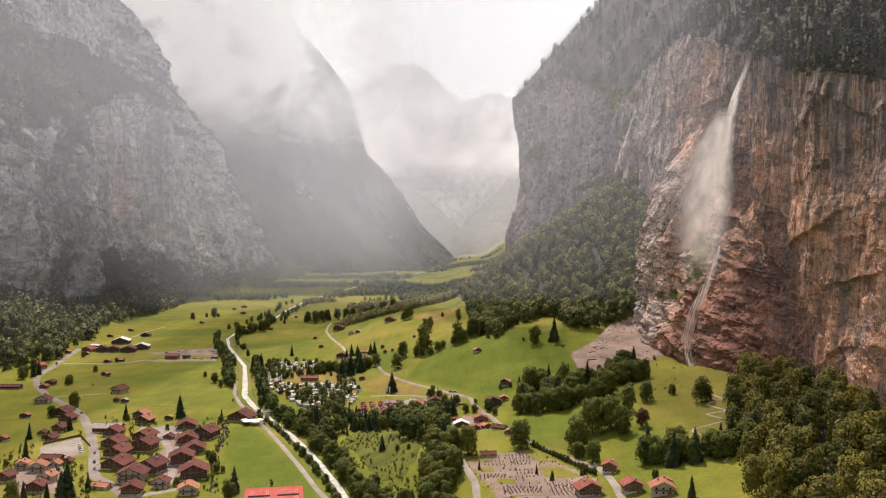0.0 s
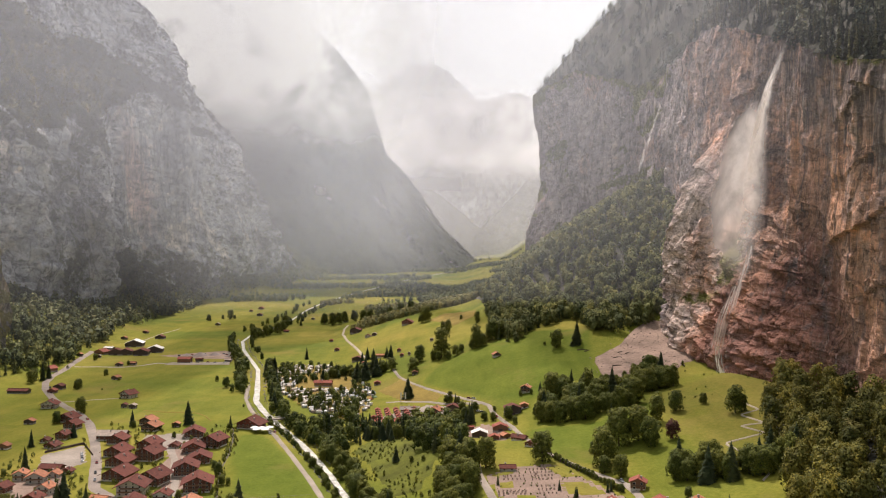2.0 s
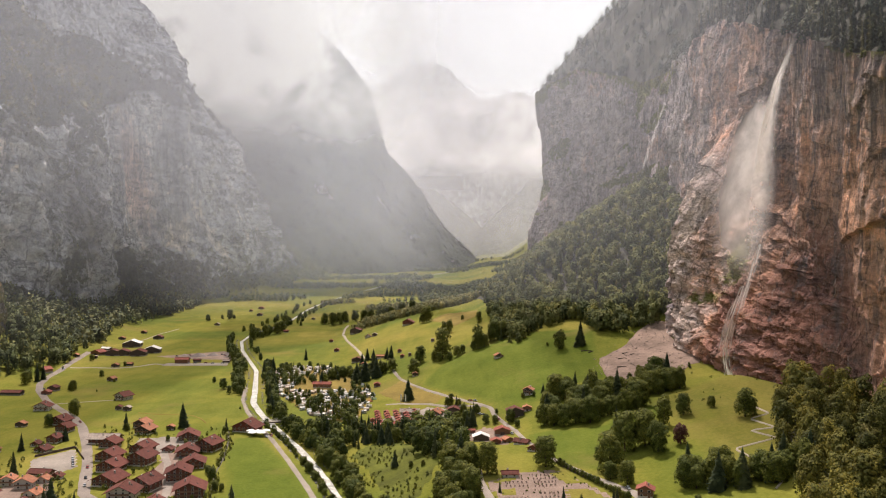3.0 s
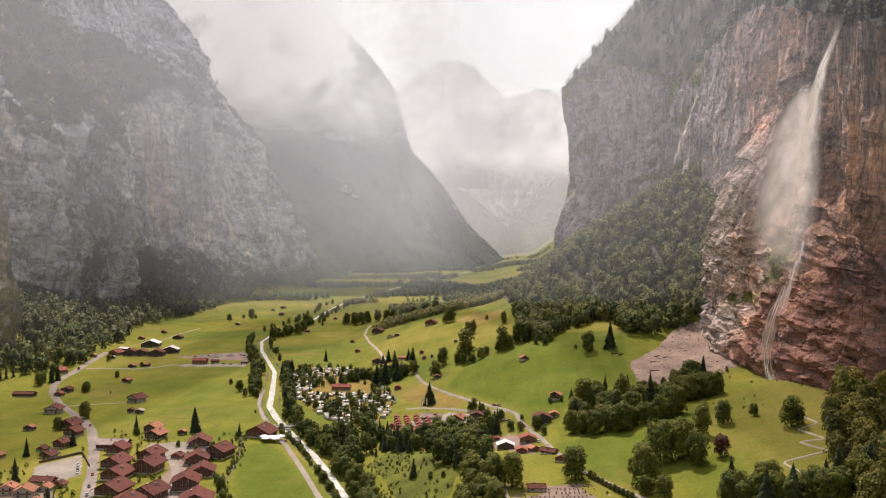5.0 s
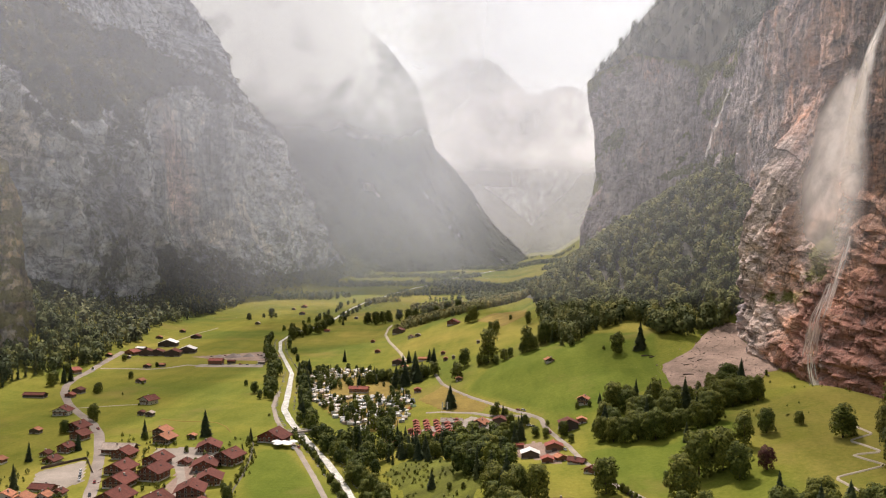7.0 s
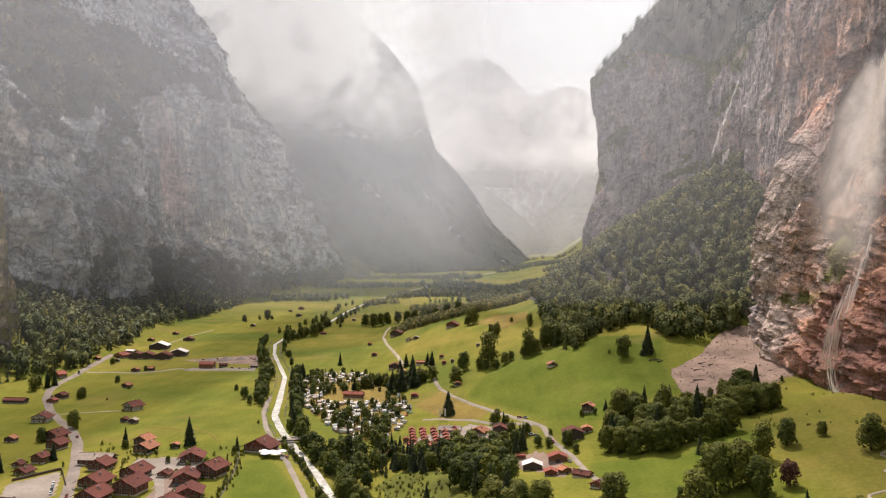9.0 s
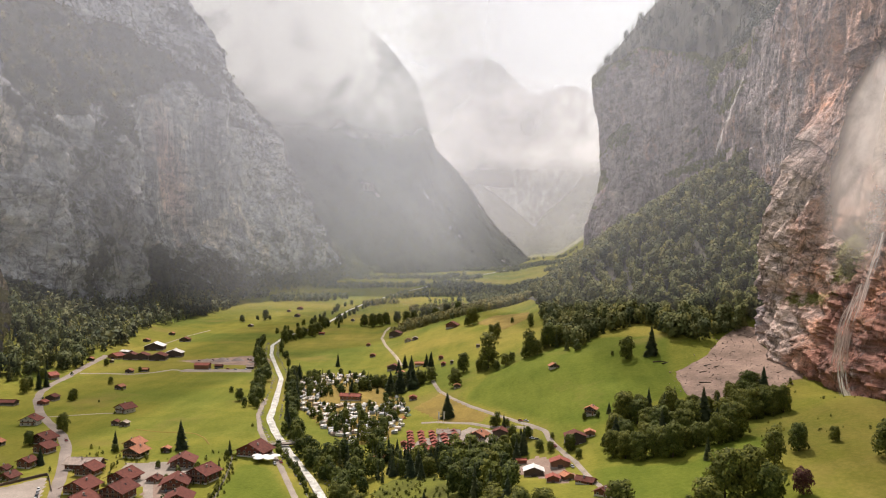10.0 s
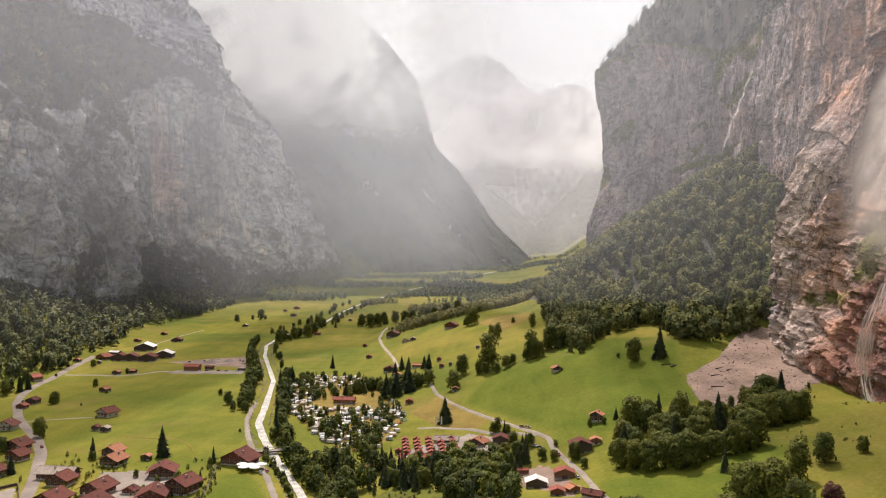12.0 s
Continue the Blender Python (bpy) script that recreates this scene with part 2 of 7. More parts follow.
def grass_mat(name="meadow_grass"):
    """Meadow: hay fields in yellow green, deeper green and dry rough grass where the ground's shares say so."""
    m, n, l, b, _ = mat_new(name)
    vec = coords(n, l)
    big = noise_tex(n, l, vec, 0.006, 4, 0.5)
    mid = noise_tex(n, l, vec, 0.035, 6, 0.6)
    fine = noise_tex(n, l, vec, 0.4, 5, 0.7)
    mown = noise_tex(n, l, coords(n, l, (1, 0.12, 1), (0, 0, 0.5)), 0.09, 4, 0.55, 0.2)

    def share(key, tone, c, gain):
        a = n.new("ShaderNodeAttribute")
        a.attribute_name = key
        v = math_node(n, l, "ADD", a.outputs["Fac"], math_node(n, l, "MULTIPLY", math_node(n, l, "SUBTRACT", mid, 0.5), 0.9))
        return mix(n, l, ramp(n, l, v, [(0.32, (0, 0, 0)), (0.72, (gain,) * 3)]), c, tone)

    c = ramp(n, l, big, [(0.35, (0.124, 0.148, 0.022)), (0.5, (0.186, 0.182, 0.028)), (0.66, (0.245, 0.21, 0.042))])
    c = share("deep_green", (0.114, 0.143, 0.018), c, 0.9)
    c = share("dry", (0.174, 0.15, 0.034), c, 0.8)
    c = mix(n, l, 0.8, c, ramp(n, l, mid, [(0.3, (0.7, 0.78, 0.62)), (0.7, (1.16, 1.1, 1.2))]), "MULTIPLY")
    c = mix(n, l, 0.5, c, ramp(n, l, mown, [(0.38, (0.82, 0.86, 0.8)), (0.62, (1.1, 1.07, 1.08))]), "MULTIPLY")
    c = mix(n, l, 0.8, c, ramp(n, l, fine, [(0.3, (0.7, 0.75, 0.62)), (0.7, (1.17, 1.13, 1.2))]), "MULTIPLY")
    rough = noise_tex(n, l, coords(n, l, (1, 1, 1), (0, 0, 1)), 0.011, 5, 0.6)
    c = mix(n, l, ramp(n, l, rough, [(0.57, (0, 0, 0)), (0.68, (0.5,) * 3)]), c, (0.2, 0.15, 0.045))
    l.new(c, b.inputs["Base Color"])
    b.inputs["Roughness"].default_value = 0.95
    b.inputs["Specular IOR Level"].default_value = 0.08
    bump(n, l, b, math_node(n, l, "ADD", fine, mid), 0.5, 0.8)
    return m


def mist_mat(name, alpha, cover=(0.0, 1.0), scale=0.004, fade_low=0.25, fade_high=0.2, fade_side=0.0, along=0.0, tint=(0.86, 0.9, 1.0), stretch=(1, 1, 1), profile=None, reach=None):
    """Thin cloud: white droplets that let light through, denser where the noise is high, thinning out at the edges."""
    m, n, l, b, out = mat_new(name)
    n.remove(b)
    co = n.new("ShaderNodeTexCoord")
    sep = n.new("ShaderNodeSeparateXYZ")
    l.new(co.outputs["UV"], sep.inputs[0])
    vec = coords(n, l, stretch)
    nz = noise_tex(n, l, vec, scale, 6, 0.55, 0.4)
    a = n.new("ShaderNodeMapRange")
    a.inputs["From Min"].default_value, a.inputs["From Max"].default_value = 0.3, 0.7
    a.inputs["To Min"].default_value, a.inputs["To Max"].default_value = cover
    l.new(nz, a.inputs["Value"])
    val = math_node(n, l, "MULTIPLY", a.outputs["Result"], alpha)

    def edge(v, lo, hi):
        r = n.new("ShaderNodeMapRange")
        r.interpolation_type = "SMOOTHSTEP"
        r.inputs["From Min"].default_value, r.inputs["From Max"].default_value = lo, hi
        l.new(v, r.inputs["Value"])
        return r.outputs["Result"]

    if reach:  # height at which the haze is full, by the place along it
        val = math_node(n, l, "MULTIPLY", val, edge(math_node(n, l, "DIVIDE", sep.outputs["Y"], ramp(n, l, sep.outputs["X"], [(u, (d, d, d)) for u, d in reach])), 0.0, 1.0))
    if fade_low:
        val = math_node(n, l, "MULTIPLY", val, edge(sep.outputs["Y"], 0.0, fade_low))
    if fade_high:
        val = math_node(n, l, "MULTIPLY", val, edge(sep.outputs["Y"], 1.0, 1.0 - fade_high))
    if fade_side:
        val = math_node(n, l, "MULTIPLY", val, edge(sep.outputs["X"], 0.0, fade_side))
        val = math_node(n, l, "MULTIPLY", val, edge(sep.outputs["X"], 1.0, 1.0 - fade_side))
    if profile:
        val = math_node(n, l, "MULTIPLY", val, ramp(n, l, sep.outputs["X"], [(u, (d, d, d)) for u, d in profile]))
    if along:
        val = math_node(n, l, "MULTIPLY", val, edge(sep.outputs["X"], 0.0 - 0.1, along))
        val = math_node(n, l, "MULTIPLY", val, edge(sep.outputs["X"], 1.0, along))
    val = math_node(n, l, "MAXIMUM", val, 0.0, True)
    tr, di, tl, ms, mx = (n.new("ShaderNodeBsdfTransparent"), n.new("ShaderNodeBsdfDiffuse"), n.new("ShaderNodeBsdfTranslucent"),
                          n.new("ShaderNodeMixShader"), n.new("ShaderNodeMixShader"))
    di.inputs["Color"].default_value = tl.inputs["Color"].default_value = (*tint, 1)
    ms.inputs["Fac"].default_value = 0.8
    l.new(di.outputs[0], ms.inputs[1])
    l.new(tl.outputs[0], ms.inputs[2])
    l.new(val, mx.inputs["Fac"])
    l.new(tr.outputs[0], mx.inputs[1])
    l.new(ms.outputs[0], mx.inputs[2])
    l.new(mx.outputs[0], out.inputs["Surface"])
    return m


# ---- shape helpers ----
def ramp_at(v, xs, ys):
    return np.interp(v, xs, ys)


def softplus(a, k):
    return k * np.logaddexp(0.0, np.asarray(a, float) / k)


def step(a, lo, hi):
    t = np.clip((np.asarray(a, float) - lo) / (hi - lo), 0, 1)
    return t * t * (3 - 2 * t)


_lat = np.random.RandomState(7).rand(64, 64, 64).astype(np.float32)


def vnoise(x, y, z):
    """Smooth value noise on arrays, -1 to 1."""
    x, y, z = np.broadcast_arrays(np.asarray(x, float), y, z)
    xi, yi, zi = np.floor(x).astype(int), np.floor(y).astype(int), np.floor(z).astype(int)
    fx, fy, fz = x - xi, y - yi, z - zi
    fx, fy, fz = fx * fx * (3 - 2 * fx), fy * fy * (3 - 2 * fy), fz * fz * (3 - 2 * fz)
    r = 0.0
    for dx in (0, 1):
        for dy in (0, 1):
            for dz in (0, 1):
                w = (fx if dx else 1 - fx) * (fy if dy else 1 - fy) * (fz if dz else 1 - fz)
                r = r + w * _lat[(xi + dx) % 64, (yi + dy) % 64, (zi + dz) % 64]
    return r * 2 - 1


def fbm(x, y, z, octaves=5, gain=0.5, ridged=False):
    total, amp, norm = 0.0, 1.0, 0.0
    for o in range(octaves):
        f = 2.0 ** o
        v = vnoise(np.asarray(x) * f + 13.7 * o, np.asarray(y) * f + 5.1 * o, np.asarray(z) * f + 9.3 * o)
        if ridged:
            v = 1 - 2 * np.abs(v)
        total, norm, amp = total + amp * v, norm + amp, amp * gain
    return total / norm


def mesh_np(name, verts, faces, mat=None, smooth=False, uv=None, normals=None, tone=None):
    """A mesh from arrays: faces is an (n, 3) or (n, 4) array of indices."""
    me = bpy.data.meshes.new(name)
    verts, faces = np.asarray(verts, np.float32), np.asarray(faces, np.int32)
    k = faces.shape[1]
    me.vertices.add(len(verts))
    me.vertices.foreach_set("co", verts.ravel())
    me.loops.add(faces.size)
    me.loops.foreach_set("vertex_index", faces.ravel())
    me.polygons.add(len(faces))
    me.polygons.foreach_set("loop_start", np.arange(0, faces.size, k, dtype=np.int32))
    me.polygons.foreach_set("use_smooth", np.full(len(faces), smooth))
    if uv is not None:
        layer = me.uv_layers.new(name="UVMap")
        layer.data.foreach_set("uv", np.asarray(uv, np.float32)[faces.ravel()].ravel())
    me.update(calc_edges=True)
    me.validate()
    if tone is not None:
        me.attributes.new("tone", "FLOAT", "POINT").data.foreach_set("value", np.asarray(tone, np.float32).ravel())
    if normals is not None:
        nn = np.asarray(normals, np.float32)
        nn = nn / (np.linalg.norm(nn, axis=1)[:, None] + 1e-6)
        me.attributes.new("custom_normal", "FLOAT_VECTOR", "POINT").data.foreach_set("vector", nn.ravel())
    if mat:
        me.materials.append(mat)
    return me


def grid_faces(nu, nv):
    """Quads of a grid whose vertex (i, j) has the index i * nv + j."""
    i, j = np.meshgrid(np.arange(nu - 1), np.arange(nv - 1), indexing="ij")
    a = (i * nv + j).ravel()
    return np.stack([a, a + nv, a + nv + 1, a + 1], 1)


def sheet(name, P, mat, smooth=True, flip=False):
    """A surface from a (nu, nv, 3) array of places."""
    nu, nv = P.shape[:2]
    f = grid_faces(nu, nv)
    if flip:
        f = f[:, ::-1]
    u, v = np.meshgrid(np.linspace(0, 1, nu), np.linspace(0, 1, nv), indexing="ij")
    return new(name, mesh_np(name, P.reshape(-1, 3), f, mat, smooth, np.stack([u.ravel(), v.ravel()], 1)))


def polyline(points, n):
    """n places evenly spaced along a smooth line through the points (x, y)."""
    p = np.asarray(points, float)
    d = np.r_[0, np.cumsum(np.hypot(*np.diff(p, axis=0).T))]
    fine = np.linspace(0, d[-1], 600)
    q = np.stack([np.interp(fine, d, p[:, 0]), np.interp(fine, d, p[:, 1])], 1)
    w = max(2, int(600 * 2.5 / max(d[-1], 30)))
    pad = np.pad(q, ((w, w), (0, 0)), mode="edge")
    ker = np.ones(2 * w + 1) / (2 * w + 1)
    q = np.stack([np.convolve(pad[:, k], ker, "valid") for k in (0, 1)], 1)
    q[0], q[-1] = p[0], p[-1]
    d2 = np.r_[0, np.cumsum(np.hypot(*np.diff(q, axis=0).T))]
    t = np.linspace(0, d2[-1], n)
    return np.stack([np.interp(t, d2, q[:, 0]), np.interp(t, d2, q[:, 1])], 1)

# ---- the lie of the land (metres; x across the valley, y along it) ----
RIVER_X = (-20, -47, -54, -66, -85, -98, -123, -152, -179, -199, -211, -246, -276, -313, -342, -352, -330, -336, -340, -334, -300, -200, 0, 120)
RIVER_Y = (400, 455, 473, 510, 561, 593, 649, 705, 762, 811, 863, 1004, 1085, 1185, 1284, 1401, 1515, 1657, 1800, 1931, 2200, 2700, 3400, 4900)
TALUS_Y = (300, 700, 880, 1000, 1150, 1400, 1700, 2100)
TALUS_X = (330, 300, 172, 110, 37, 20, 60, 200)
LEFT_Y = (300, 800, 1000, 1400, 2000, 2600, 3000, 4990)
LEFT_X = (-520, -500, -495, -590, -610, -540, -480, -480)


def land(x, y):
    """Height of the ground."""
    x, y = np.asarray(x, float), np.asarray(y, float)
    floor = -10 + 0.025 * softplus(y - 1500, 120)
    toe = ramp_at(y, (300, 500, 560, 620, 700, 850, 1150, 1300, 1600, 2000), (100, 95, 75, 40, 0, -80, -170, -200, -150, 0))
    full = ramp_at(y, (300, 500, 600, 700, 850, 1150, 1400, 1800), (34, 34, 40, 48, 84, 90, 60, 30))
    z = floor + full * np.tanh(0.34 * softplus(x - toe, 16) / full)
    z = z + 17 * step(x - ramp_at(y, RIVER_Y, RIVER_X), 18, 80) * (1 - step(y, 540, 700)) + 6 * step(x, -60, 60) * step(y, 780, 860) * (1 - step(y, 950, 1100))
    z = z + 270 * np.tanh(0.72 * softplus(x - ramp_at(y, TALUS_Y, TALUS_X), 14) * step(y, 760, 900) / 270)
    z = z + 0.62 * softplus(ramp_at(y, LEFT_Y, LEFT_X) - x, 16)
    z = z + 9 * np.exp(-(((x - 205) / 30) ** 2 + ((y - 655) / 45) ** 2))
    z = z - 2.4 * np.exp(-((x - ramp_at(y, RIVER_Y, RIVER_X)) / 9.0) ** 6)
    hilly = step(x, -60, 60) + step(-x, 500, 600)
    return z + (0.6 + 2.2 * hilly) * fbm(x / 90.0, y / 90.0, 0.5, 3)


def within(x, y, poly):
    """Which places lie in an outline."""
    r = np.zeros(np.shape(x), bool)
    for (x0, y0), (x1, y1) in zip(poly, poly[1:] + poly[:1]):
        r ^= ((y0 > y) != (y1 > y)) & (x < (x1 - x0) * (y - y0) / ((y1 - y0) or 1e-9) + x0)
    return r


# the ground, one sheet from behind the camera to the end of the valley
gx = np.r_[np.linspace(-1700, -720, 30), np.linspace(-700, 320, 205), np.linspace(345, 1500, 24)]
gy = np.r_[np.linspace(-600, 330, 32), np.linspace(340, 1400, 213), np.linspace(1410, 2400, 80), np.linspace(2430, 4980, 70)]
GX, GY = np.meshgrid(gx, gy, indexing="ij")
M_GRASS = grass_mat()
ground = sheet("ground", np.stack([GX, GY, land(GX, GY)], 2), M_GRASS)
PASTURE = ([(-40, 837), (0, 935), (60, 920), (135, 860), (122, 785), (127, 722), (88, 730), (60, 705), (25, 735), (0, 775)],
           [(50, 632), (97, 596), (130, 645), (150, 678), (142, 600), (88, 510), (55, 530), (48, 600)],
           [(-176, 672), (-155, 665), (-122, 600), (-75, 490), (-50, 430), (-110, 430), (-150, 560), (-172, 620)])
# Two soft deeper green patches in the left meadow, then the field outlines.
deep_green = 0.55 * np.exp(-((GX + 330) / 90) ** 2 - ((GY - 905) / 55) ** 2) + 0.4 * np.exp(-((GX + 360) / 80) ** 2 - ((GY - 1330) / 90) ** 2)
for field_ in PASTURE:
    deep_green = np.maximum(deep_green, within(GX, GY, field_) * 0.9)
for _ in range(3):  # soften the edges of the fields
    deep_green[1:-1, 1:-1] = (2 * deep_green[1:-1, 1:-1] + deep_green[:-2, 1:-1] + deep_green[2:, 1:-1] + deep_green[1:-1, :-2] + deep_green[1:-1, 2:]) / 6
dry = 0.62 * step(GX, 118, 150) * (1 - step(GY, 640, 700)) * step(GY, 430, 480) + 0.5 * np.exp(-((GX - 10) / 60) ** 2 - ((GY - 1090) / 90) ** 2)
for key, val in (("deep_green", deep_green), ("dry", dry)):
    ground.data.attributes.new(key, "FLOAT", "POINT").data.foreach_set("value", np.clip(val, 0, 1).astype(np.float32).ravel())
tagged(ground, "bright green alpine meadow on the valley floor", "ground", kind="structure")


def wall_sheet(name, plan, tops, low, nu, nv, setback, rough, make_up, mat, label, category="cliff", face=1.0, ease=1.0):
    """A rock wall over a line in the plan. tops: height by the place along it; setback(z, y): how far the face lies back at a height;
    make_up(y, z, top): shares of the kinds of rock; ease: over 1 the columns stand closer at the line's start."""
    p = polyline(plan, 1200)
    at = np.linspace(0, 1, nu) ** ease * 1199
    p = np.stack([np.interp(at, np.arange(1200), p[:, k]) for k in (0, 1)], 1)
    tang = np.gradient(p, axis=0)
    tang /= np.linalg.norm(tang, axis=1)[:, None]
    back = np.stack([tang[:, 1], -tang[:, 0]], 1) * face
    top = tops(p[:, 0], p[:, 1])
    v = np.linspace(0, 1, nv)
    Z = low + (top[:, None] - low) * v[None]
    B = setback(Z, p[:, 1][:, None] + 0 * Z)
    X, Y = p[:, 0][:, None] + back[:, 0][:, None] * B, p[:, 1][:, None] + back[:, 1][:, None] * B
    D = rough(X, Y, Z)
    X, Y = X - back[:, 0][:, None] * D, Y - back[:, 1][:, None] * D
    ob = sheet(name, np.stack([X, Y, Z], 2), mat, face < 0, face < 0)
    for key, val in make_up(Y, Z, top[:, None]).items():
        ob.data.attributes.new(key, "FLOAT", "POINT").data.foreach_set("value", np.clip(val + 0 * Z, 0, 1).astype(np.float32).ravel())
    return tagged(ob, label, category, kind="structure"), np.stack([X, Y, Z], 2)


def hump(v, mid, half):
    """1 in the middle, falling softly to 0 at half the width to either side."""
    return np.exp(-((np.asarray(v, float) - mid) / half) ** 2)


M_ROCK_R = cliff_mat("ochre_limestone", (0.52, 0.45, 0.44), (0.58, 0.47, 0.42), (0.66, 0.375, 0.255), (0.13, 0.11, 0.11), (0.27, 0.13, 0.105), (0.16, 0.16, 0.05), 0.8, 3.5, 0.9, 1.2)
M_ROCK_L = cliff_mat("grey_limestone", (0.62, 0.635, 0.655), (0.82, 0.73, 0.64), (0.72, 0.52, 0.47), (0.13, 0.13, 0.135), (0.26, 0.25, 0.25), (0.07, 0.078, 0.05), 1.7, 12.0, 0.6, 1.75)
M_ROCK_FAR = rock_mat("far_rock", (0.3, 0.29, 0.285), (0.34, 0.3, 0.27), (0.04, 0.045, 0.045), 0.0, relief=30.0, green=0.72, size=5.0)

# right wall, with the waterfall; it steps out to a corner farther up the valley
R_PLAN = [(285, 300), (265, 450), (262, 565), (262, 690), (258, 880), (272, 1150), (272, 1270), (205, 1500), (155, 1640), (190, 1760), (330, 1900)]


def r_top(x, y):
    return ramp_at(y, (300, 470, 531, 687, 860, 1150, 1270, 1500, 1640, 1900), (215, 237, 254, 303, 367, 376, 384, 456, 436, 440)) + 7 * fbm(np.asarray(y) / 38.0, 0.2, 0.4, 4)


APRON_Y = (560, 600, 660, 690, 720, 770, 800, 830, 852, 885)
APRON = {55: (0, 6, 36, 50, 46, 60, 64, 62, 30, 0), 105: (0, 0, 5, 22, 26, 40, 56, 60, 30, 0), 140: (0, 0, 0, 6, 10, 26, 46, 57, 28, 0),
         185: (0, 0, 0, 0, 0, 9, 28, 45, 22, 0), 240: (0, 0, 0, 0, 0, 0, 6, 14, 8, 0), 275: (0,) * 10}


def apron(y, z):
    """How far the broken foot of the wall stands out, by the place along it and the height."""
    zs = np.array(list(APRON), float)
    lines = [np.interp(y, APRON_Y, APRON[k]) for k in APRON]
    out = lines[0]
    for k in range(len(zs) - 1):
        f = np.clip((z - zs[k]) / (zs[k + 1] - zs[k]), 0, 1)
        out = out * (1 - f) + lines[k + 1] * f
    return out


def r_setback(z, y):
    return 0.02 * (z - 150) - apron(y, z + 7 * fbm(y / 25.0, z / 25.0, 6.6, 3)) - step(y, 1480, 1620) * (20 * step(z, 330, 420) + 26 * step(-z, -300, -140))


def roofs(y, z, period, drop, seed):
    """Broken overhangs: the face swells out at each roof and eases back above it."""
    at = (z + 0.55 * period * fbm(y / (1.7 * period), z / (3.0 * period), seed, 3)) / period
    lift = 1 - (at - np.floor(at))
    return drop * lift ** 1.5 * np.clip(0.15 + 1.6 * fbm(y / (1.4 * period), np.floor(at) * 3.7, seed + 4.0, 2), 0, 1)


def r_rough(x, y, z):
    far_side = step(y, 930, 1150)
    near = 1 - far_side
    broken = step(-z, -185, -90) * step(y, 560, 640) * (1 - step(y, 960, 1060))
    big = fbm(y / 95.0, z / 210.0, x / 90.0, 4, 0.5, True) * 9
    pillar = fbm(y / 26.0, z / 190.0, 0.7, 4, 0.55, True) * (3.6 * near + 0.7) + np.round(fbm((y + 0.08 * z) / 30.0, z / 240.0, 3.9, 3) * 4) * 1.5 * near
    facet = np.round(fbm((y + 0.35 * z) / 34.0, (z - 0.3 * y) / 46.0, 2.0, 3) * 3.5) / 3.5 * (3.0 + 3.0 * far_side)
    over = roofs(y, z + 0.3 * y, 46.0, 4.0, 1.0) * near + roofs(y + 40, z - 0.45 * y, 23.0, 2.6, 6.0) * (0.4 + 0.6 * near)
    bed = z - 0.22 * y + 5 * fbm(y / 40.0, z / 40.0, 3.3, 3)
    beds = broken * (roofs(y, bed, 13.0, 5.5, 9.0) + roofs(y, bed, 6.0, 2.4, 12.0) + 9 * fbm(y / 30.0, bed / 16.0, 4.4, 5, 0.58, True))
    chute = 7 * np.exp(-((y - 700 - 0.16 * (z - 150)) / 14.0) ** 2) * step(z, 120, 200)
    grit = fbm(y / 7.0, z / 8.0, x / 7.0, 3, 0.6) * 1.1
    return big + pillar + facet + over + beds - chute + grit - 3.0 - 11.0 * broken


def r_make_up(y, z, top):
    wave = fbm(y / 46.0, z / 46.0, 21.0, 4)
    near = 1 - step(y + 40 * wave, 665, 800)
    mid = (1 - step(y + 60 * wave, 900, 1120)) * (1 - near)
    rim = step(z - top, -95, -5)
    tail = step(z + 25 * wave, 60, 190)
    scrub = (0.8 * hump(y, 742, 20) * hump(z, 128, 30) + 0.6 * hump(y, 775, 30) * hump(z, 92, 9) + 0.75 * hump(y, 850, 24) * hump(z, 110, 60) * step(fbm(y / 24.0, z / 24.0, 8.0, 3), -0.15, 0.2)
             + 0.75 * step(y, 980, 1150) * step(z - top - 26 * wave, -34, -6) + 0.6 * step(y, 1000, 1200) * step(fbm((y + z) / 90.0, z / 40.0, 15.0, 4), 0.2, 0.42)
             + 0.6 * (1 - step(y, 600, 700)) * step(z - top - 18 * wave, -16, -2))
    # First dark term paints the shade of the recess; the rest is wet rock.
    return {"warm": 0.7 * near + 0.3 * mid + 0.1 + 0.45 * wave - 0.3 * near * rim, "wet": 0.6 * hump(y, 728, 20) * (1 - step(z, 90, 130)) + 0.95 * hump(y, 645, 66) * (1 - step(z + 30 * wave, 120, 200)) + 0.15 * near * (1 - step(z, 40, 120)),
            "bare": 0.9 * hump(y, 780, 30) * hump(z, 62, 26) + 0.8 * hump(y, 812, 26) * hump(z, 122, 34) + 0.55 * hump(y, 822, 22) * hump(z, 185, 40) + 0.42 * mid * step(fbm(y / 30.0, z / 60.0, 5.0, 3), 0.0, 0.3), "streak": (0.3 + 0.5 * rim + 0.2 * tail) * (0.4 + 0.6 * near) + 0.2 * hump(y, 1200, 90), "scrub": scrub}


cliff_right, R_FACE = wall_sheet("cliff_right", R_PLAN, r_top, -20, 860, 250, r_setback, r_rough, r_make_up, M_ROCK_R,
                                 "tall ochre and grey limestone cliff with dark water streaks", ease=1.35)

# left wall
L_PLAN = [(-620, 500), (-640, 1000), (-655, 1250), (-668, 1500), (-680, 1750), (-632, 1930), (-602, 2400), (-545, 2900), (-620, 3100)]


def l_top(x, y):
    return ramp_at(y, (500, 1500, 1720, 1871, 2002, 2338, 2566, 2740, 2850, 3100), (1000, 960, 800, 668, 568, 378, 206, 105, 45, 30)) + 5 * fbm(np.asarray(y) / 45.0, 0.6, 0.2, 4)


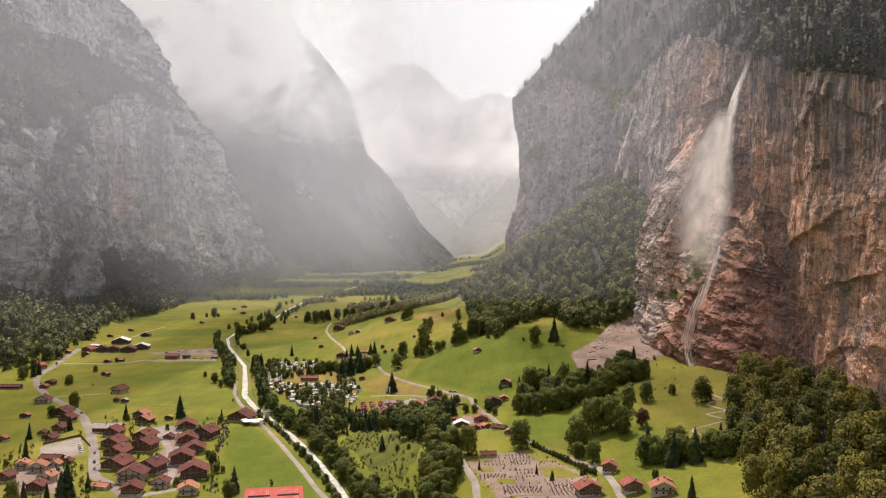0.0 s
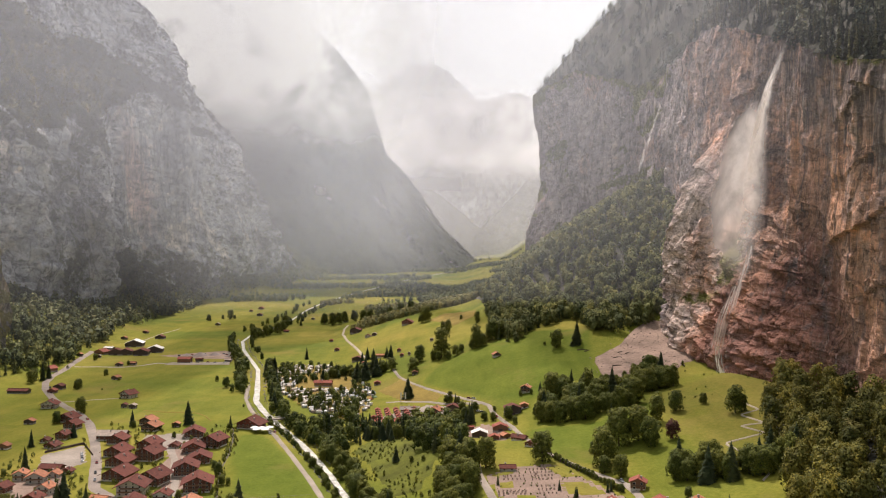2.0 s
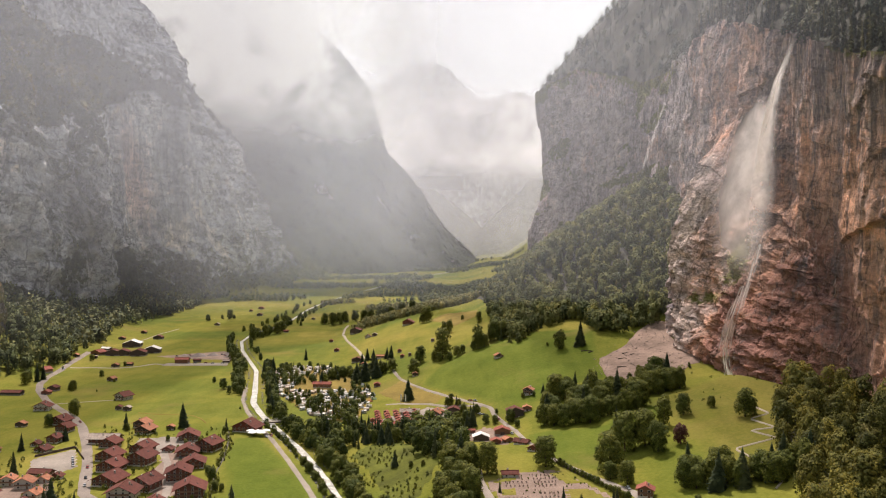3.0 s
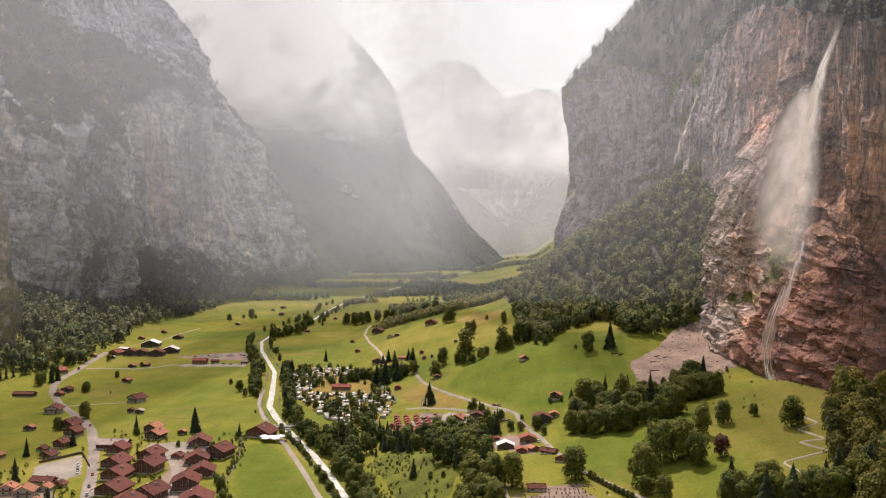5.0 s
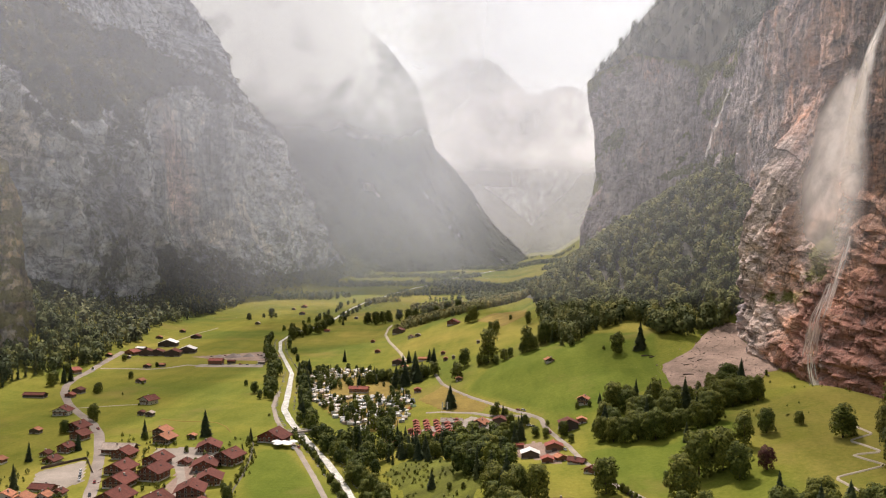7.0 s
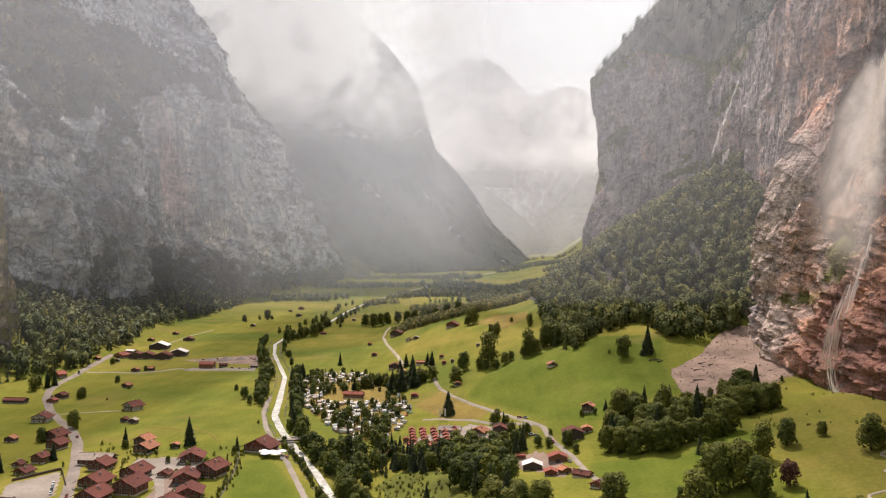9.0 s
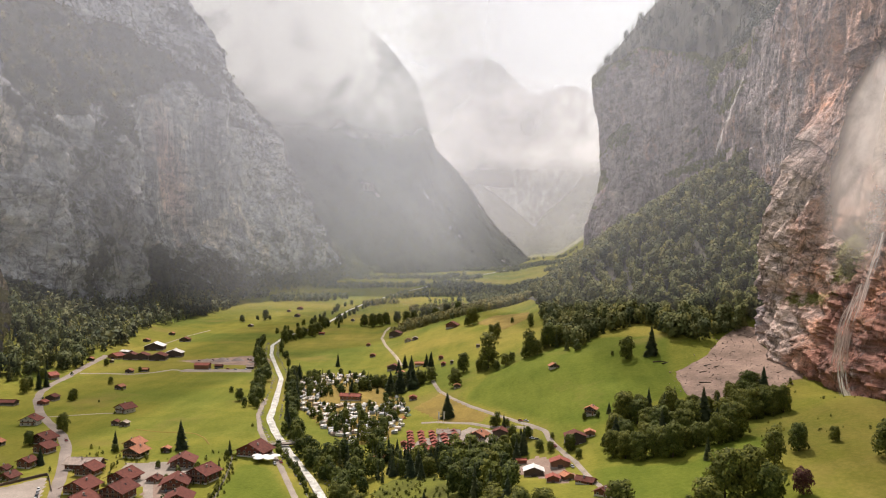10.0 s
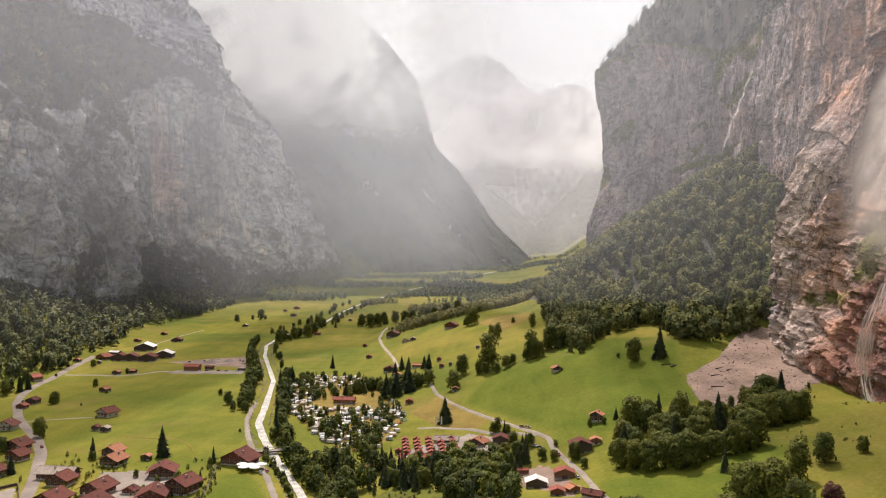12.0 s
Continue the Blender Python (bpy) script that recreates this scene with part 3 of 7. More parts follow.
def shelf_span(y):
    """Foot and head of the wooded shelf that climbs across the wall."""
    lo_z = ramp_at(y, (900, 1150, 1250, 1400, 1540, 1770, 1850, 1920, 2060, 2200), (350, 365, 334, 345, 378, 462, 486, 456, 420, 415))
    hi_z = ramp_at(y, (900, 1180, 1420, 1530, 1780, 1870, 1980, 2060, 2200), (470, 510, 548, 540, 546, 506, 474, 440, 420))
    return lo_z, hi_z


def shelf(y, z):
    wave = 24 * fbm(y / 90.0, z / 90.0, 5.0, 4)
    lo_z, hi_z = shelf_span(y)
    return step(z - lo_z + wave, -9, 9) * (1 - step(z - hi_z - wave, -9, 9))


def l_bare(y, z):
    """1 on the great smooth face below the shelf."""
    return step(y, 1600, 1660) * (1 - step(y, 2020, 2140)) * step(z, 110, 170) * (1 - step(z, 400, 470))


def l_setback(z, y):
    lo_z, hi_z = shelf_span(y)
    return 0.06 * z + 0.35 * (np.clip(z, lo_z, hi_z) - lo_z) + 0.16 * softplus(z - 560, 40)


def l_rough(x, y, z):
    smooth = l_bare(y, z)
    crag = fbm((y - 0.5 * z) / 75.0, (z + 0.45 * y) / 60.0, 2.5, 5, 0.58, True) * 19
    steps_ = np.round(fbm((y + 0.3 * z) / 60.0, (z - 0.4 * y) / 48.0, 7.7, 3) * 3) * 5
    corner = -16 * np.exp(-((y - 1640 - 0.1 * (z - 200) - 8 * fbm(z / 60.0, 0.3, 0.9, 3)) / 9.0) ** 2) * step(z, 60, 120) * (1 - step(z, 360, 430))
    return (fbm(y / 260.0, z / 520.0, 1.3, 4, 0.5, True) * 30 + fbm(y / 90.0, z / 330.0, 4.1, 4, 0.5, True) * (9 + 6 * (1 - smooth)) + (crag + steps_) * (1 - 0.85 * smooth)
            + fbm(y / 20.0, z / 210.0, 3.1, 3, 0.5) * 3.0 + corner + fbm(y / 18.0, z / 18.0, x / 18.0, 3) * 2.5 - 26)


def l_make_up(y, z, top):
    wave = fbm(y / 70.0, z / 70.0, 31.0, 4)
    smooth = l_bare(y, z)
    foot = ramp_at(y, (500, 1150, 1204, 1408, 1560, 1643, 1700, 1840, 1894, 2517, 3100), (90, 90, 78, 22, 40, 128, 118, 46, 62, 56, 40))
    ledges = fbm((y - 0.7 * z) / 95.0, (z + 0.35 * y) / 42.0, 12.0, 5, 0.58)
    scrub = np.maximum.reduce([0.97 * shelf(y, z), 0.97 * (1 - step(z - foot - 16 * wave, -10, 10)), (1 - 0.85 * smooth) * (0.36 + 0.85 * ledges) * (1 - 0.25 * step(z, 500, 620)),
                               0.75 * step(z - top, -26, -6) * step(y, 1900, 2000), 0.5 * step(y, 2050, 2250) * (1 - step(z, 60, 150))])
    slabs = (hump(y, 1885, 40) * hump(z, 152, 26) + hump(y - 2100 + 0.75 * (z - 138), 0, 26) * hump(z, 138, 66) + hump(y - 2420 + 0.9 * (z - 150), 0, 34) * hump(z, 150, 40)
             + hump(y - 2260 + 0.6 * (z - 170), 0, 16) * hump(z, 180, 70) + 0.8 * hump(y, 1180, 60) * hump(z, 280, 50))
    return {"scrub": scrub, "bare": 1.1 * slabs + 0.22 * smooth + 0.1, "warm": 1.05 * hump(y + 0.25 * (z - 290), 1745, 60) * hump(z, 285, 115) + 0.08, "streak": 0.25 + 0.45 * smooth + 0.15 * wave,
            # Darker rock: a soft field on the wall, a trace off the smooth face.
            "wet": 0.5 * hump(y, 1480, 120) * hump(z, 190, 120) + 0.15 * (1 - smooth)}


cliff_left, L_FACE = wall_sheet("cliff_left", L_PLAN, l_top, -20, 760, 240, l_setback, l_rough, l_make_up, M_ROCK_L,
                                "grey limestone wall with wooded ledges and dark gullies", face=-1.0)


def ridge_sheet(name, crest, foot, nu, nv, rough, mat, label, bow=1.0):
    """A mountain side between a foot line and a crest line, each (x, y, z)."""
    c, f = np.asarray(crest, float), np.asarray(foot, float)
    s = np.linspace(0, 1, nu)
    C = np.stack([np.interp(s, np.linspace(0, 1, len(c)), c[:, k]) for k in range(3)], 1)
    Fo = np.stack([np.interp(s, np.linspace(0, 1, len(f)), f[:, k]) for k in range(3)], 1)
    v = np.linspace(0, 1, nv)[None, :, None]
    P = Fo[:, None] * (1 - v) + C[:, None] * v
    P[:, :, 2] = Fo[:, None, 2] + (C[:, None, 2] - Fo[:, None, 2]) * v[:, :, 0] ** bow
    D = rough(P[:, :, 0], P[:, :, 1], P[:, :, 2])
    P[:, :, 1] -= D
    P[:, :, 2] += 0.35 * D * (v[:, :, 0] * 0.7 + 0.3)
    return tagged(sheet(name, P, mat), label, "mountain", kind="structure")


def far_rough(x, y, z):
    return fbm((x + 0.5 * z) / 190.0, (z - 0.35 * x) / 330.0, y / 260.0, 6, 0.6, True) * 52 + fbm(x / 55.0, z / 75.0, y / 60.0, 5, 0.6) * 24


ridge_sheet("mountain_mid", [(-2000, 3700, 1500), (-1300, 3700, 1350), (-900, 3750, 1250), (-620, 3800, 1080), (-440, 3800, 850), (-360, 3800, 570), (-225, 3800, 415), (-65, 3800, 180), (45, 3800, 80)],
            [(-1500, 2700, 0), (-1100, 2750, 5), (-800, 2850, 10), (-560, 2950, 15), (-380, 3050, 18), (-240, 3150, 20), (-120, 3300, 25), (0, 3480, 30), (80, 3650, 35)],
            220, 90, far_rough, M_ROCK_FAR, "dark wooded mountain flank with its top in cloud")
ridge_sheet("mountain_far_right", [(900, 4500, 1000), (640, 4500, 800), (423, 4500, 560), (300, 4500, 420), (178, 4500, 310), (50, 4500, 150), (-60, 4500, 60)],
            [(800, 3900, 20), (620, 3900, 20), (450, 3950, 30), (330, 4000, 35), (210, 4100, 40), (80, 4200, 45), (-40, 4300, 50)],
            120, 60, far_rough, M_ROCK_FAR, "far wooded mountain slope above the valley's end")
ridge_sheet("mountain_far_left", [(-600, 4650, 700), (-400, 4650, 600), (-270, 4650, 520), (-140, 4650, 430), (20, 4650, 290), (120, 4650, 200), (260, 4650, 140)],
            [(-600, 4250, 40), (-400, 4250, 40), (-270, 4250, 40), (-140, 4250, 40), (20, 4300, 50), (120, 4350, 50), (260, 4350, 50)],
            100, 50, far_rough, M_ROCK_FAR, "far mountain spur in grey haze")
M_SNOW = rock_mat("snowy_rock", (0.5, 0.52, 0.55), (0.75, 0.76, 0.78), (0.16, 0.17, 0.19), 0.2, relief=20.0, size=5.0)
ridge_sheet("mountain_snowy", [(-900, 4860, 800), (-600, 4860, 1000), (-420, 4860, 1130), (-288, 4860, 1195), (-180, 4860, 1190), (-48, 4860, 1125), (30, 4860, 1040), (82, 4860, 990), (160, 4860, 980), (250, 4860, 1005), (330, 4860, 1010), (415, 4860, 975), (560, 4860, 900), (900, 4860, 700)],
            [(-900, 4700, 40), (900, 4700, 40)], 160, 80, lambda x, y, z: fbm(x / 120.0, z / 260.0, y / 160.0, 6, 0.62, True) * 95, M_SNOW,
            "high snowy peaks half hidden in white cloud")


def crag_rough(x, y, z):
    return fbm(x / 30.0, z / 60.0, y / 30.0, 5, 0.55, True) * 12 + np.round(fbm(x / 14.0, z / 10.0, y / 14.0, 3) * 4) * 1.2


M_CRAG = rock_mat("warm_crag", (0.6, 0.52, 0.42), (0.64, 0.5, 0.32), (0.1, 0.08, 0.06), 0.3, relief=5.0, green=0.75, plant=(0.2, 0.17, 0.055))
ridge_sheet("crag", [(-790, 985, 350), (-700, 985, 305), (-612, 980, 250), (-568, 980, 230), (-552, 978, 195), (-545, 976, 150), (-537, 974, 96), (-528, 972, 50)],
            [(-790, 930, 20), (-700, 930, 10), (-612, 930, 5), (-580, 930, 0), (-562, 932, -4), (-550, 935, -6), (-540, 940, -8), (-530, 950, -10)],
            90, 70, crag_rough, M_CRAG, "warm brown rock spur with grassy ledges beside the grey wall")


# thin cloud in the valley
def mist(name, corners, mat, label):
    a, b_, c_, d_ = (np.asarray(q, float) for q in corners)
    u, v = np.meshgrid(np.linspace(0, 1, 12), np.linspace(0, 1, 8), indexing="ij")
    u, v = u[..., None], v[..., None]
    P = a * (1 - u) * (1 - v) + b_ * u * (1 - v) + c_ * u * v + d_ * (1 - u) * v
    return tagged(sheet(name, P, mat), label, "mist", kind="stuff")


# haze that thickens up the valley: one curtain along the left wall, round the valley's end and back to the right wall
CURTAIN = ((-470, 300, 0.4), (-470, 700, 0.4), (-472, 1100, 0.42), (-474, 1450, 0.46), (-468, 1650, 0.49), (-445, 1830, 0.49), (-400, 1960, 0.45), (-335, 2030, 0.42), (-260, 2020, 0.44), (-200, 1930, 0.5), (-150, 1760, 0.57), (-105, 1580, 0.57),
           (-55, 1380, 0.54), (0, 1190, 0.45), (60, 1050, 0.36), (120, 935, 0.27), (190, 850, 0.2), (232, 790, 0.2), (240, 700, 0.13), (246, 560, 0.06), (262, 300, 0.04))
cu = np.array(CURTAIN)
run = np.r_[0, np.cumsum(np.hypot(*np.diff(cu[:, :2], axis=0).T))]
run /= run[-1]
cs = np.linspace(0, 1, 320)
cx, cy = (np.convolve(np.pad(np.interp(cs, run, cu[:, k]), 6, mode="edge"), np.ones(13) / 13, "valid") for k in (0, 1))
cz = np.linspace(-12, 1150, 14)
tx, ty = np.gradient(cx), np.gradient(cy)
tl_ = np.hypot(tx, ty)
M_HAZE = mist_mat("haze", 1.0, (1.0, 1.0), 0.003, 0.0, 0.0, reach=((0.0, 0.4), (0.2, 0.4), (float(run[6]), 0.34), (float(run[9]), 0.24), (float(run[13]), 0.3), (1.0, 0.32)), profile=[(float(u), 1 - (1 - float(d)) ** (1 / 3)) for u, d in zip(run, cu[:, 2])])
for layer in range(3):
    qx_, qy_ = cx - ty / tl_ * 7.0 * layer, cy + tx / tl_ * 7.0 * layer
    curtain = sheet("haze_curtain", np.stack([qx_[:, None] + 0 * cz, qy_[:, None] + 0 * cz, 0 * qx_[:, None] + cz], 2), M_HAZE, True)
    # droplets scatter alike whichever way the curtain runs
    curtain.data.attributes.new("custom_normal", "FLOAT_VECTOR", "POINT").data.foreach_set("vector", np.tile((0.0, -1.0, 0.0), (len(curtain.data.vertices), 1)).ravel())
    tagged(curtain, "thin grey haze thickening up the valley", "mist", kind="stuff")
M_HAZE_FAR = mist_mat("haze_far", 0.235, (0.95, 1.02), 0.002, 0.015, 0.0, tint=(0.97, 0.97, 1.0))
for far_ in (3870, 3890):
    mist("haze_bank", [(-1500, far_, 40), (1200, far_, 40), (1200, far_, 2600), (-1500, far_, 2600)], M_HAZE_FAR, "pale haze at the valley's end")
for far_, wide_ in ((1560, 330), (2300, 420)):
    mist("valley_haze", [(-330 - wide_, far_, -15), (-330 + wide_, far_, -15), (-330 + wide_, far_, 330), (-330 - wide_, far_, 330)],
         mist_mat("floor_haze", 0.2, (0.85, 1.0), 0.003, 0.22, 0.7, fade_side=0.45), "thin haze over the far meadows")
mist("cloud_bank", [(-1750, 2950, 590), (60, 2950, 310), (60, 2950, 1340), (-1750, 2950, 1340)],
     mist_mat("cloud_mid", 1.0, (0.3, 1.8), 0.0042, 0.45, 0.0, fade_side=0.3, tint=(0.92, 0.935, 0.93)), "white cloud round the mountain top")
mist("cloud_bank", [(-900, 4400, 430), (900, 4400, 430), (900, 4400, 1100), (-900, 4400, 1100)],
     mist_mat("cloud_far", 0.85, (0.1, 1.5), 0.0035, 0.3, 0.5, fade_side=0.2, tint=(0.98, 0.98, 0.97)), "bright white cloud below the snowy peaks")

# ---- foliage ----
def leaf_mat(name, dark, light, dry=(0.2, 0.16, 0.05), dry_amount=0.0):
    m, n, l, b, out = mat_new(name)
    geo, info = n.new("ShaderNodeNewGeometry"), n.new("ShaderNodeObjectInfo")
    c = ramp(n, l, geo.outputs["Random Per Island"], [(0.0, dark), (1.0, light)])
    per = ramp(n, l, info.outputs["Random"], [(0.0, (0.72, 0.78, 0.8)), (1.0, (1.22, 1.1, 0.95))])
    c = mix(n, l, 1.0, c, per, "MULTIPLY")
    tone = n.new("ShaderNodeAttribute")
    tone.attribute_name = "tone"
    c = mix(n, l, 1.0, c, ramp(n, l, tone.outputs["Fac"], [(0.0, (0.52, 0.6, 0.64)), (0.5, (1, 1, 1)), (0.85, (1.2, 1.17, 1.04)), (1.0, (1.4, 1.3, 1.1))]), "MULTIPLY")
    field = noise_tex(n, l, coords(n, l, (1, 1, 0.4)), 0.11, 2, 0.5)
    c = mix(n, l, 0.6, c, ramp(n, l, field, [(0.33, (0.6, 0.72, 0.85)), (0.5, (1, 1, 1)), (0.68, (1.5, 1.3, 0.95))]), "MULTIPLY")
    if dry_amount:
        c = mix(n, l, ramp(n, l, noise_tex(n, l, coords(n, l), 0.035, 4), [(0.66 - dry_amount * 0.2, (0, 0, 0)), (0.75 - dry_amount * 0.2, (0.7,) * 3)]), c, dry)
    l.new(c, b.inputs["Base Color"])
    b.inputs["Roughness"].default_value = 0.75
    b.inputs["Specular IOR Level"].default_value = 0.15
    tl, mx = n.new("ShaderNodeBsdfTranslucent"), n.new("ShaderNodeMixShader")
    mx.inputs["Fac"].default_value = 0.2
    l.new(c, tl.inputs["Color"])
    l.new(b.outputs[0], mx.inputs[1])
    l.new(tl.outputs[0], mx.inputs[2])
    l.new(mx.outputs[0], out.inputs["Surface"])
    return m


M_LEAF = leaf_mat("broad_leaves", (0.05, 0.066, 0.013), (0.155, 0.165, 0.028))
M_LEAF_RED = leaf_mat("copper_beech_leaves", (0.05, 0.02, 0.02), (0.11, 0.045, 0.036))
M_NEEDLE = leaf_mat("spruce_needles", (0.042, 0.06, 0.03), (0.09, 0.108, 0.05))
M_WOOD_R = leaf_mat("hillside_wood", (0.106, 0.122, 0.045), (0.148, 0.16, 0.058), dry_amount=0.02)
# Near half of the left wood: leaf colours lightened to stand for sunlight.
M_WOOD_SIDE = leaf_mat("sun_tinted_wood", (0.13, 0.14, 0.05), (0.19, 0.196, 0.068), dry_amount=0.03)
M_WOOD_L = leaf_mat("shaded_wood", (0.13, 0.14, 0.068), (0.19, 0.196, 0.088))
M_LEDGE = leaf_mat("ledge_scrub", (0.075, 0.086, 0.052), (0.15, 0.16, 0.085))
M_BARK = plain("bark", (0.09, 0.065, 0.045), 0.95, 0.4, 1.5)


def card_cloud(rng, centres, out, size, soft):
    """Leaf sprays: bent four-cornered pieces round the given centres, facing roughly outwards; soft: the crown's own roundness, as normals."""
    k = len(centres)
    d = out + rng.normal(0, 0.45, (k, 3))
    d /= np.linalg.norm(d, axis=1)[:, None] + 1e-6
    a = np.cross(d, rng.normal(0, 1, (k, 3)))
    a /= np.linalg.norm(a, axis=1)[:, None] + 1e-6
    b_ = np.cross(d, a)
    s = (size * rng.uniform(0.6, 1.3, k))[:, None]
    jig = rng.uniform(0.55, 1.15, (4, k, 1))
    P = np.stack([centres + a * s * jig[0] + d * s * 0.1, centres + b_ * s * jig[1] - d * s * 0.22,
                  centres - a * s * jig[2] + d * s * 0.1, centres - b_ * s * jig[3] - d * s * 0.22], 1)
    N = np.repeat((soft + 0.15 * d + np.array([0, 0, 0.35]))[:, None], 4, 1)
    return np.concatenate([P, N], 2).reshape(-1, 6)


def broad_crown(rng, count, size, slim=1.0, lumps=0.8):
    """Crown of a tree one metre tall: uneven lobes covered in leaf sprays."""
    lobes = rng.randint(16, 22)
    C, R = [], []
    for i in range(lobes):
        h = 0.15 + 0.72 * (i + rng.uniform(0, 1)) / lobes
        reach = 0.245 * slim * math.sin(math.pi * min(0.97, max(0.2, (h + 0.1) / 1.08))) ** 0.6
        ang = i * 2.4 + rng.uniform(-0.6, 0.6)
        C.append((math.cos(ang) * reach * rng.uniform(0.6, 1.05), math.sin(ang) * reach * rng.uniform(0.6, 1.05), h))
        R.append(rng.uniform(0.085, 0.15) * (0.6 + 0.4 * slim))
    for h, r in ((0.36, 0.23), (0.56, 0.24), (0.74, 0.17)):
        C.append((0, 0, h)), R.append(r * slim)
    C, R = np.array(C), np.array(R)
    w = R ** 2 / (R ** 2).sum()
    which = rng.choice(len(C), count, p=w)
    d = rng.normal(0, 1, (count, 3))
    d /= np.linalg.norm(d, axis=1)[:, None]
    d[:, 2] = np.where(d[:, 2] < -0.5, -d[:, 2], d[:, 2])
    pos = C[which] + d * (R[which] * rng.uniform(0.8, 1.06, count))[:, None]
    whole = pos - np.array([0, 0, 0.5])
    whole /= np.linalg.norm(whole, axis=1)[:, None] + 1e-6
    return card_cloud(rng, pos, d + 0.4 * whole + np.array([0, 0, 0.2]), size, lumps * d + (1.35 - lumps) * whole)


def spruce_crown(rng, tiers, per, slim=0.16):
    """Crown of a spruce one metre tall: drooping boughs in uneven tiers, each a narrow bent fan."""
    out = []
    lean = rng.uniform(0, 6.283)
    for i in range(tiers):
        f = i / (tiers - 1)
        r = slim * (1 - f) ** 0.8 * rng.uniform(0.8, 1.12) + 0.012
        for j in range(max(4, int(per * (1 - 0.55 * f)))):
            a = rng.uniform(0, 6.283)
            rr = r * rng.uniform(0.5, 1.22) * (1 + 0.14 * math.cos(a - lean))
            w = rr * rng.uniform(0.22, 0.4) + 0.006
            dx, dy = math.cos(a), math.sin(a)
            zz = 0.08 + 0.88 * f + rng.uniform(-0.03, 0.03)
            tip = zz - rr * rng.uniform(0.2, 0.7)
            nrm = (dx * 0.75, dy * 0.75, 0.65 + rng.uniform(-0.25, 0.25))
            out += [(dx * rr * 0.55 + dy * w, dy * rr * 0.55 - dx * w, zz - rr * 0.32, *nrm), (dx * rr, dy * rr, tip, *nrm),
                    (dx * rr * 0.55 - dy * w, dy * rr * 0.55 + dx * w, zz - rr * 0.32, *nrm), (0, 0, zz + 0.03, *nrm)]
    for x, y, z in ((-0.01, 0, 0.9), (0, 0.01, 0.9), (0.0, 0, 1.03), (0, -0.01, 0.9)):
        out.append((x, y, z, 0, -0.7, 0.7))
    return np.array(out)


def quads(P):
    return np.arange(len(P)).reshape(-1, 4)


def tube(points, radii, sides=7):
    """Rings along a line, joined to a tapering tube: vertices and faces."""
    V, F = [], []
    for i, (p, r) in enumerate(zip(points, radii)):
        q = Vector(points[min(i + 1, len(points) - 1)]) - Vector(points[max(i - 1, 0)])
        rot = q.to_track_quat("Z", "X")
        for s in range(sides):
            a = s / sides * 2 * math.pi
            V.append(tuple(Vector(p) + rot @ Vector((math.cos(a) * r, math.sin(a) * r, 0))))
    for i in range(len(points) - 1):
        for s in range(sides):
            t = (s + 1) % sides
            F.append((i * sides + s, i * sides + t, (i + 1) * sides + t, (i + 1) * sides + s))
    return V, F


def trunk_mesh(rng, name, top, girth, limbs):
    V, F = tube([(0, 0, -0.03), (0.01, 0, 0.12), (0, 0.01, top * 0.6), (0, 0, top)], [girth * 1.3, girth, girth * 0.7, girth * 0.25])
    for _ in range(limbs):
        a, h = rng.uniform(0, 6.28), rng.uniform(0.22, top * 0.75)
        e = (math.cos(a) * 0.17, math.sin(a) * 0.17, h + rng.uniform(0.1, 0.2))
        v, f = tube([(0, 0, h), (e[0] * 0.5, e[1] * 0.5, h + 0.05), e], [girth * 0.5, girth * 0.35, girth * 0.1], 5)
        F += [tuple(i + len(V) for i in q) for q in f]
        V += v
    return mesh_np(name, V, F, M_BARK, True)


TREE_KINDS = {}


def tree_kind(key, crown_mat, builder, variants, top, girth, limbs):
    TREE_KINDS[key] = []
    for i in range(variants):
        rng = np.random.RandomState(len(TREE_KINDS) * 31 + i)
        P = builder(rng)
        TREE_KINDS[key].append((mesh_np("crown", P[:, :3], quads(P), crown_mat, True, normals=P[:, 3:], tone=np.full(len(P), 0.5)), trunk_mesh(rng, "trunk", top, girth, limbs)))


tree_kind("broad", M_LEAF, lambda r: broad_crown(r, 3600, 0.0235), 7, 0.7, 0.022, 5)
tree_kind("slim", M_LEAF, lambda r: broad_crown(r, 2500, 0.0215, 0.66), 4, 0.75, 0.018, 4)
tree_kind("copper", M_LEAF_RED, lambda r: broad_crown(r, 3200, 0.023, 0.95), 1, 0.6, 0.022, 4)
tree_kind("spruce", M_NEEDLE, lambda r: spruce_crown(r, 32, 30, 0.265), 5, 0.95, 0.014, 0)
tree_kind("thin_spruce", M_NEEDLE, lambda r: spruce_crown(r, 32, 28, 0.2), 4, 0.95, 0.012, 0)
TREE_LABEL = {"broad": ("leafy green broadleaf tree standing in the grass", "broadleaf_tree"), "slim": ("slender green broadleaf tree with light foliage", "broadleaf_tree"),
              "copper": ("dark red copper beech standing on the slope", "copper_beech"), "spruce": ("tall dark green spruce with drooping boughs", "spruce"),
              "thin_spruce": ("narrow dark green spruce", "spruce")}
tree_rng = np.random.RandomState(5)


def tree(kind, x, y, height, wide=1.0, group="trees of the valley"):
    k = tree_rng.randint(len(TREE_KINDS[kind]))
    m = Matrix.LocRotScale((x, y, float(land(x, y)) - (0.04 if "spruce" in kind else 0.1) * height), Euler((0, 0, tree_rng.uniform(0, 6.28))), (height * wide, height * wide, height))
    label, name = TREE_LABEL[kind]
    root = new(name)
    root.matrix_basis = m
    crown, trunk = TREE_KINDS[kind][k]
    for nm, me in (("crown", crown), ("trunk", trunk)):
        part_ob = new(nm, me)
        part_ob.parent = root
    tagged(root, label, "tree", group)
    return root


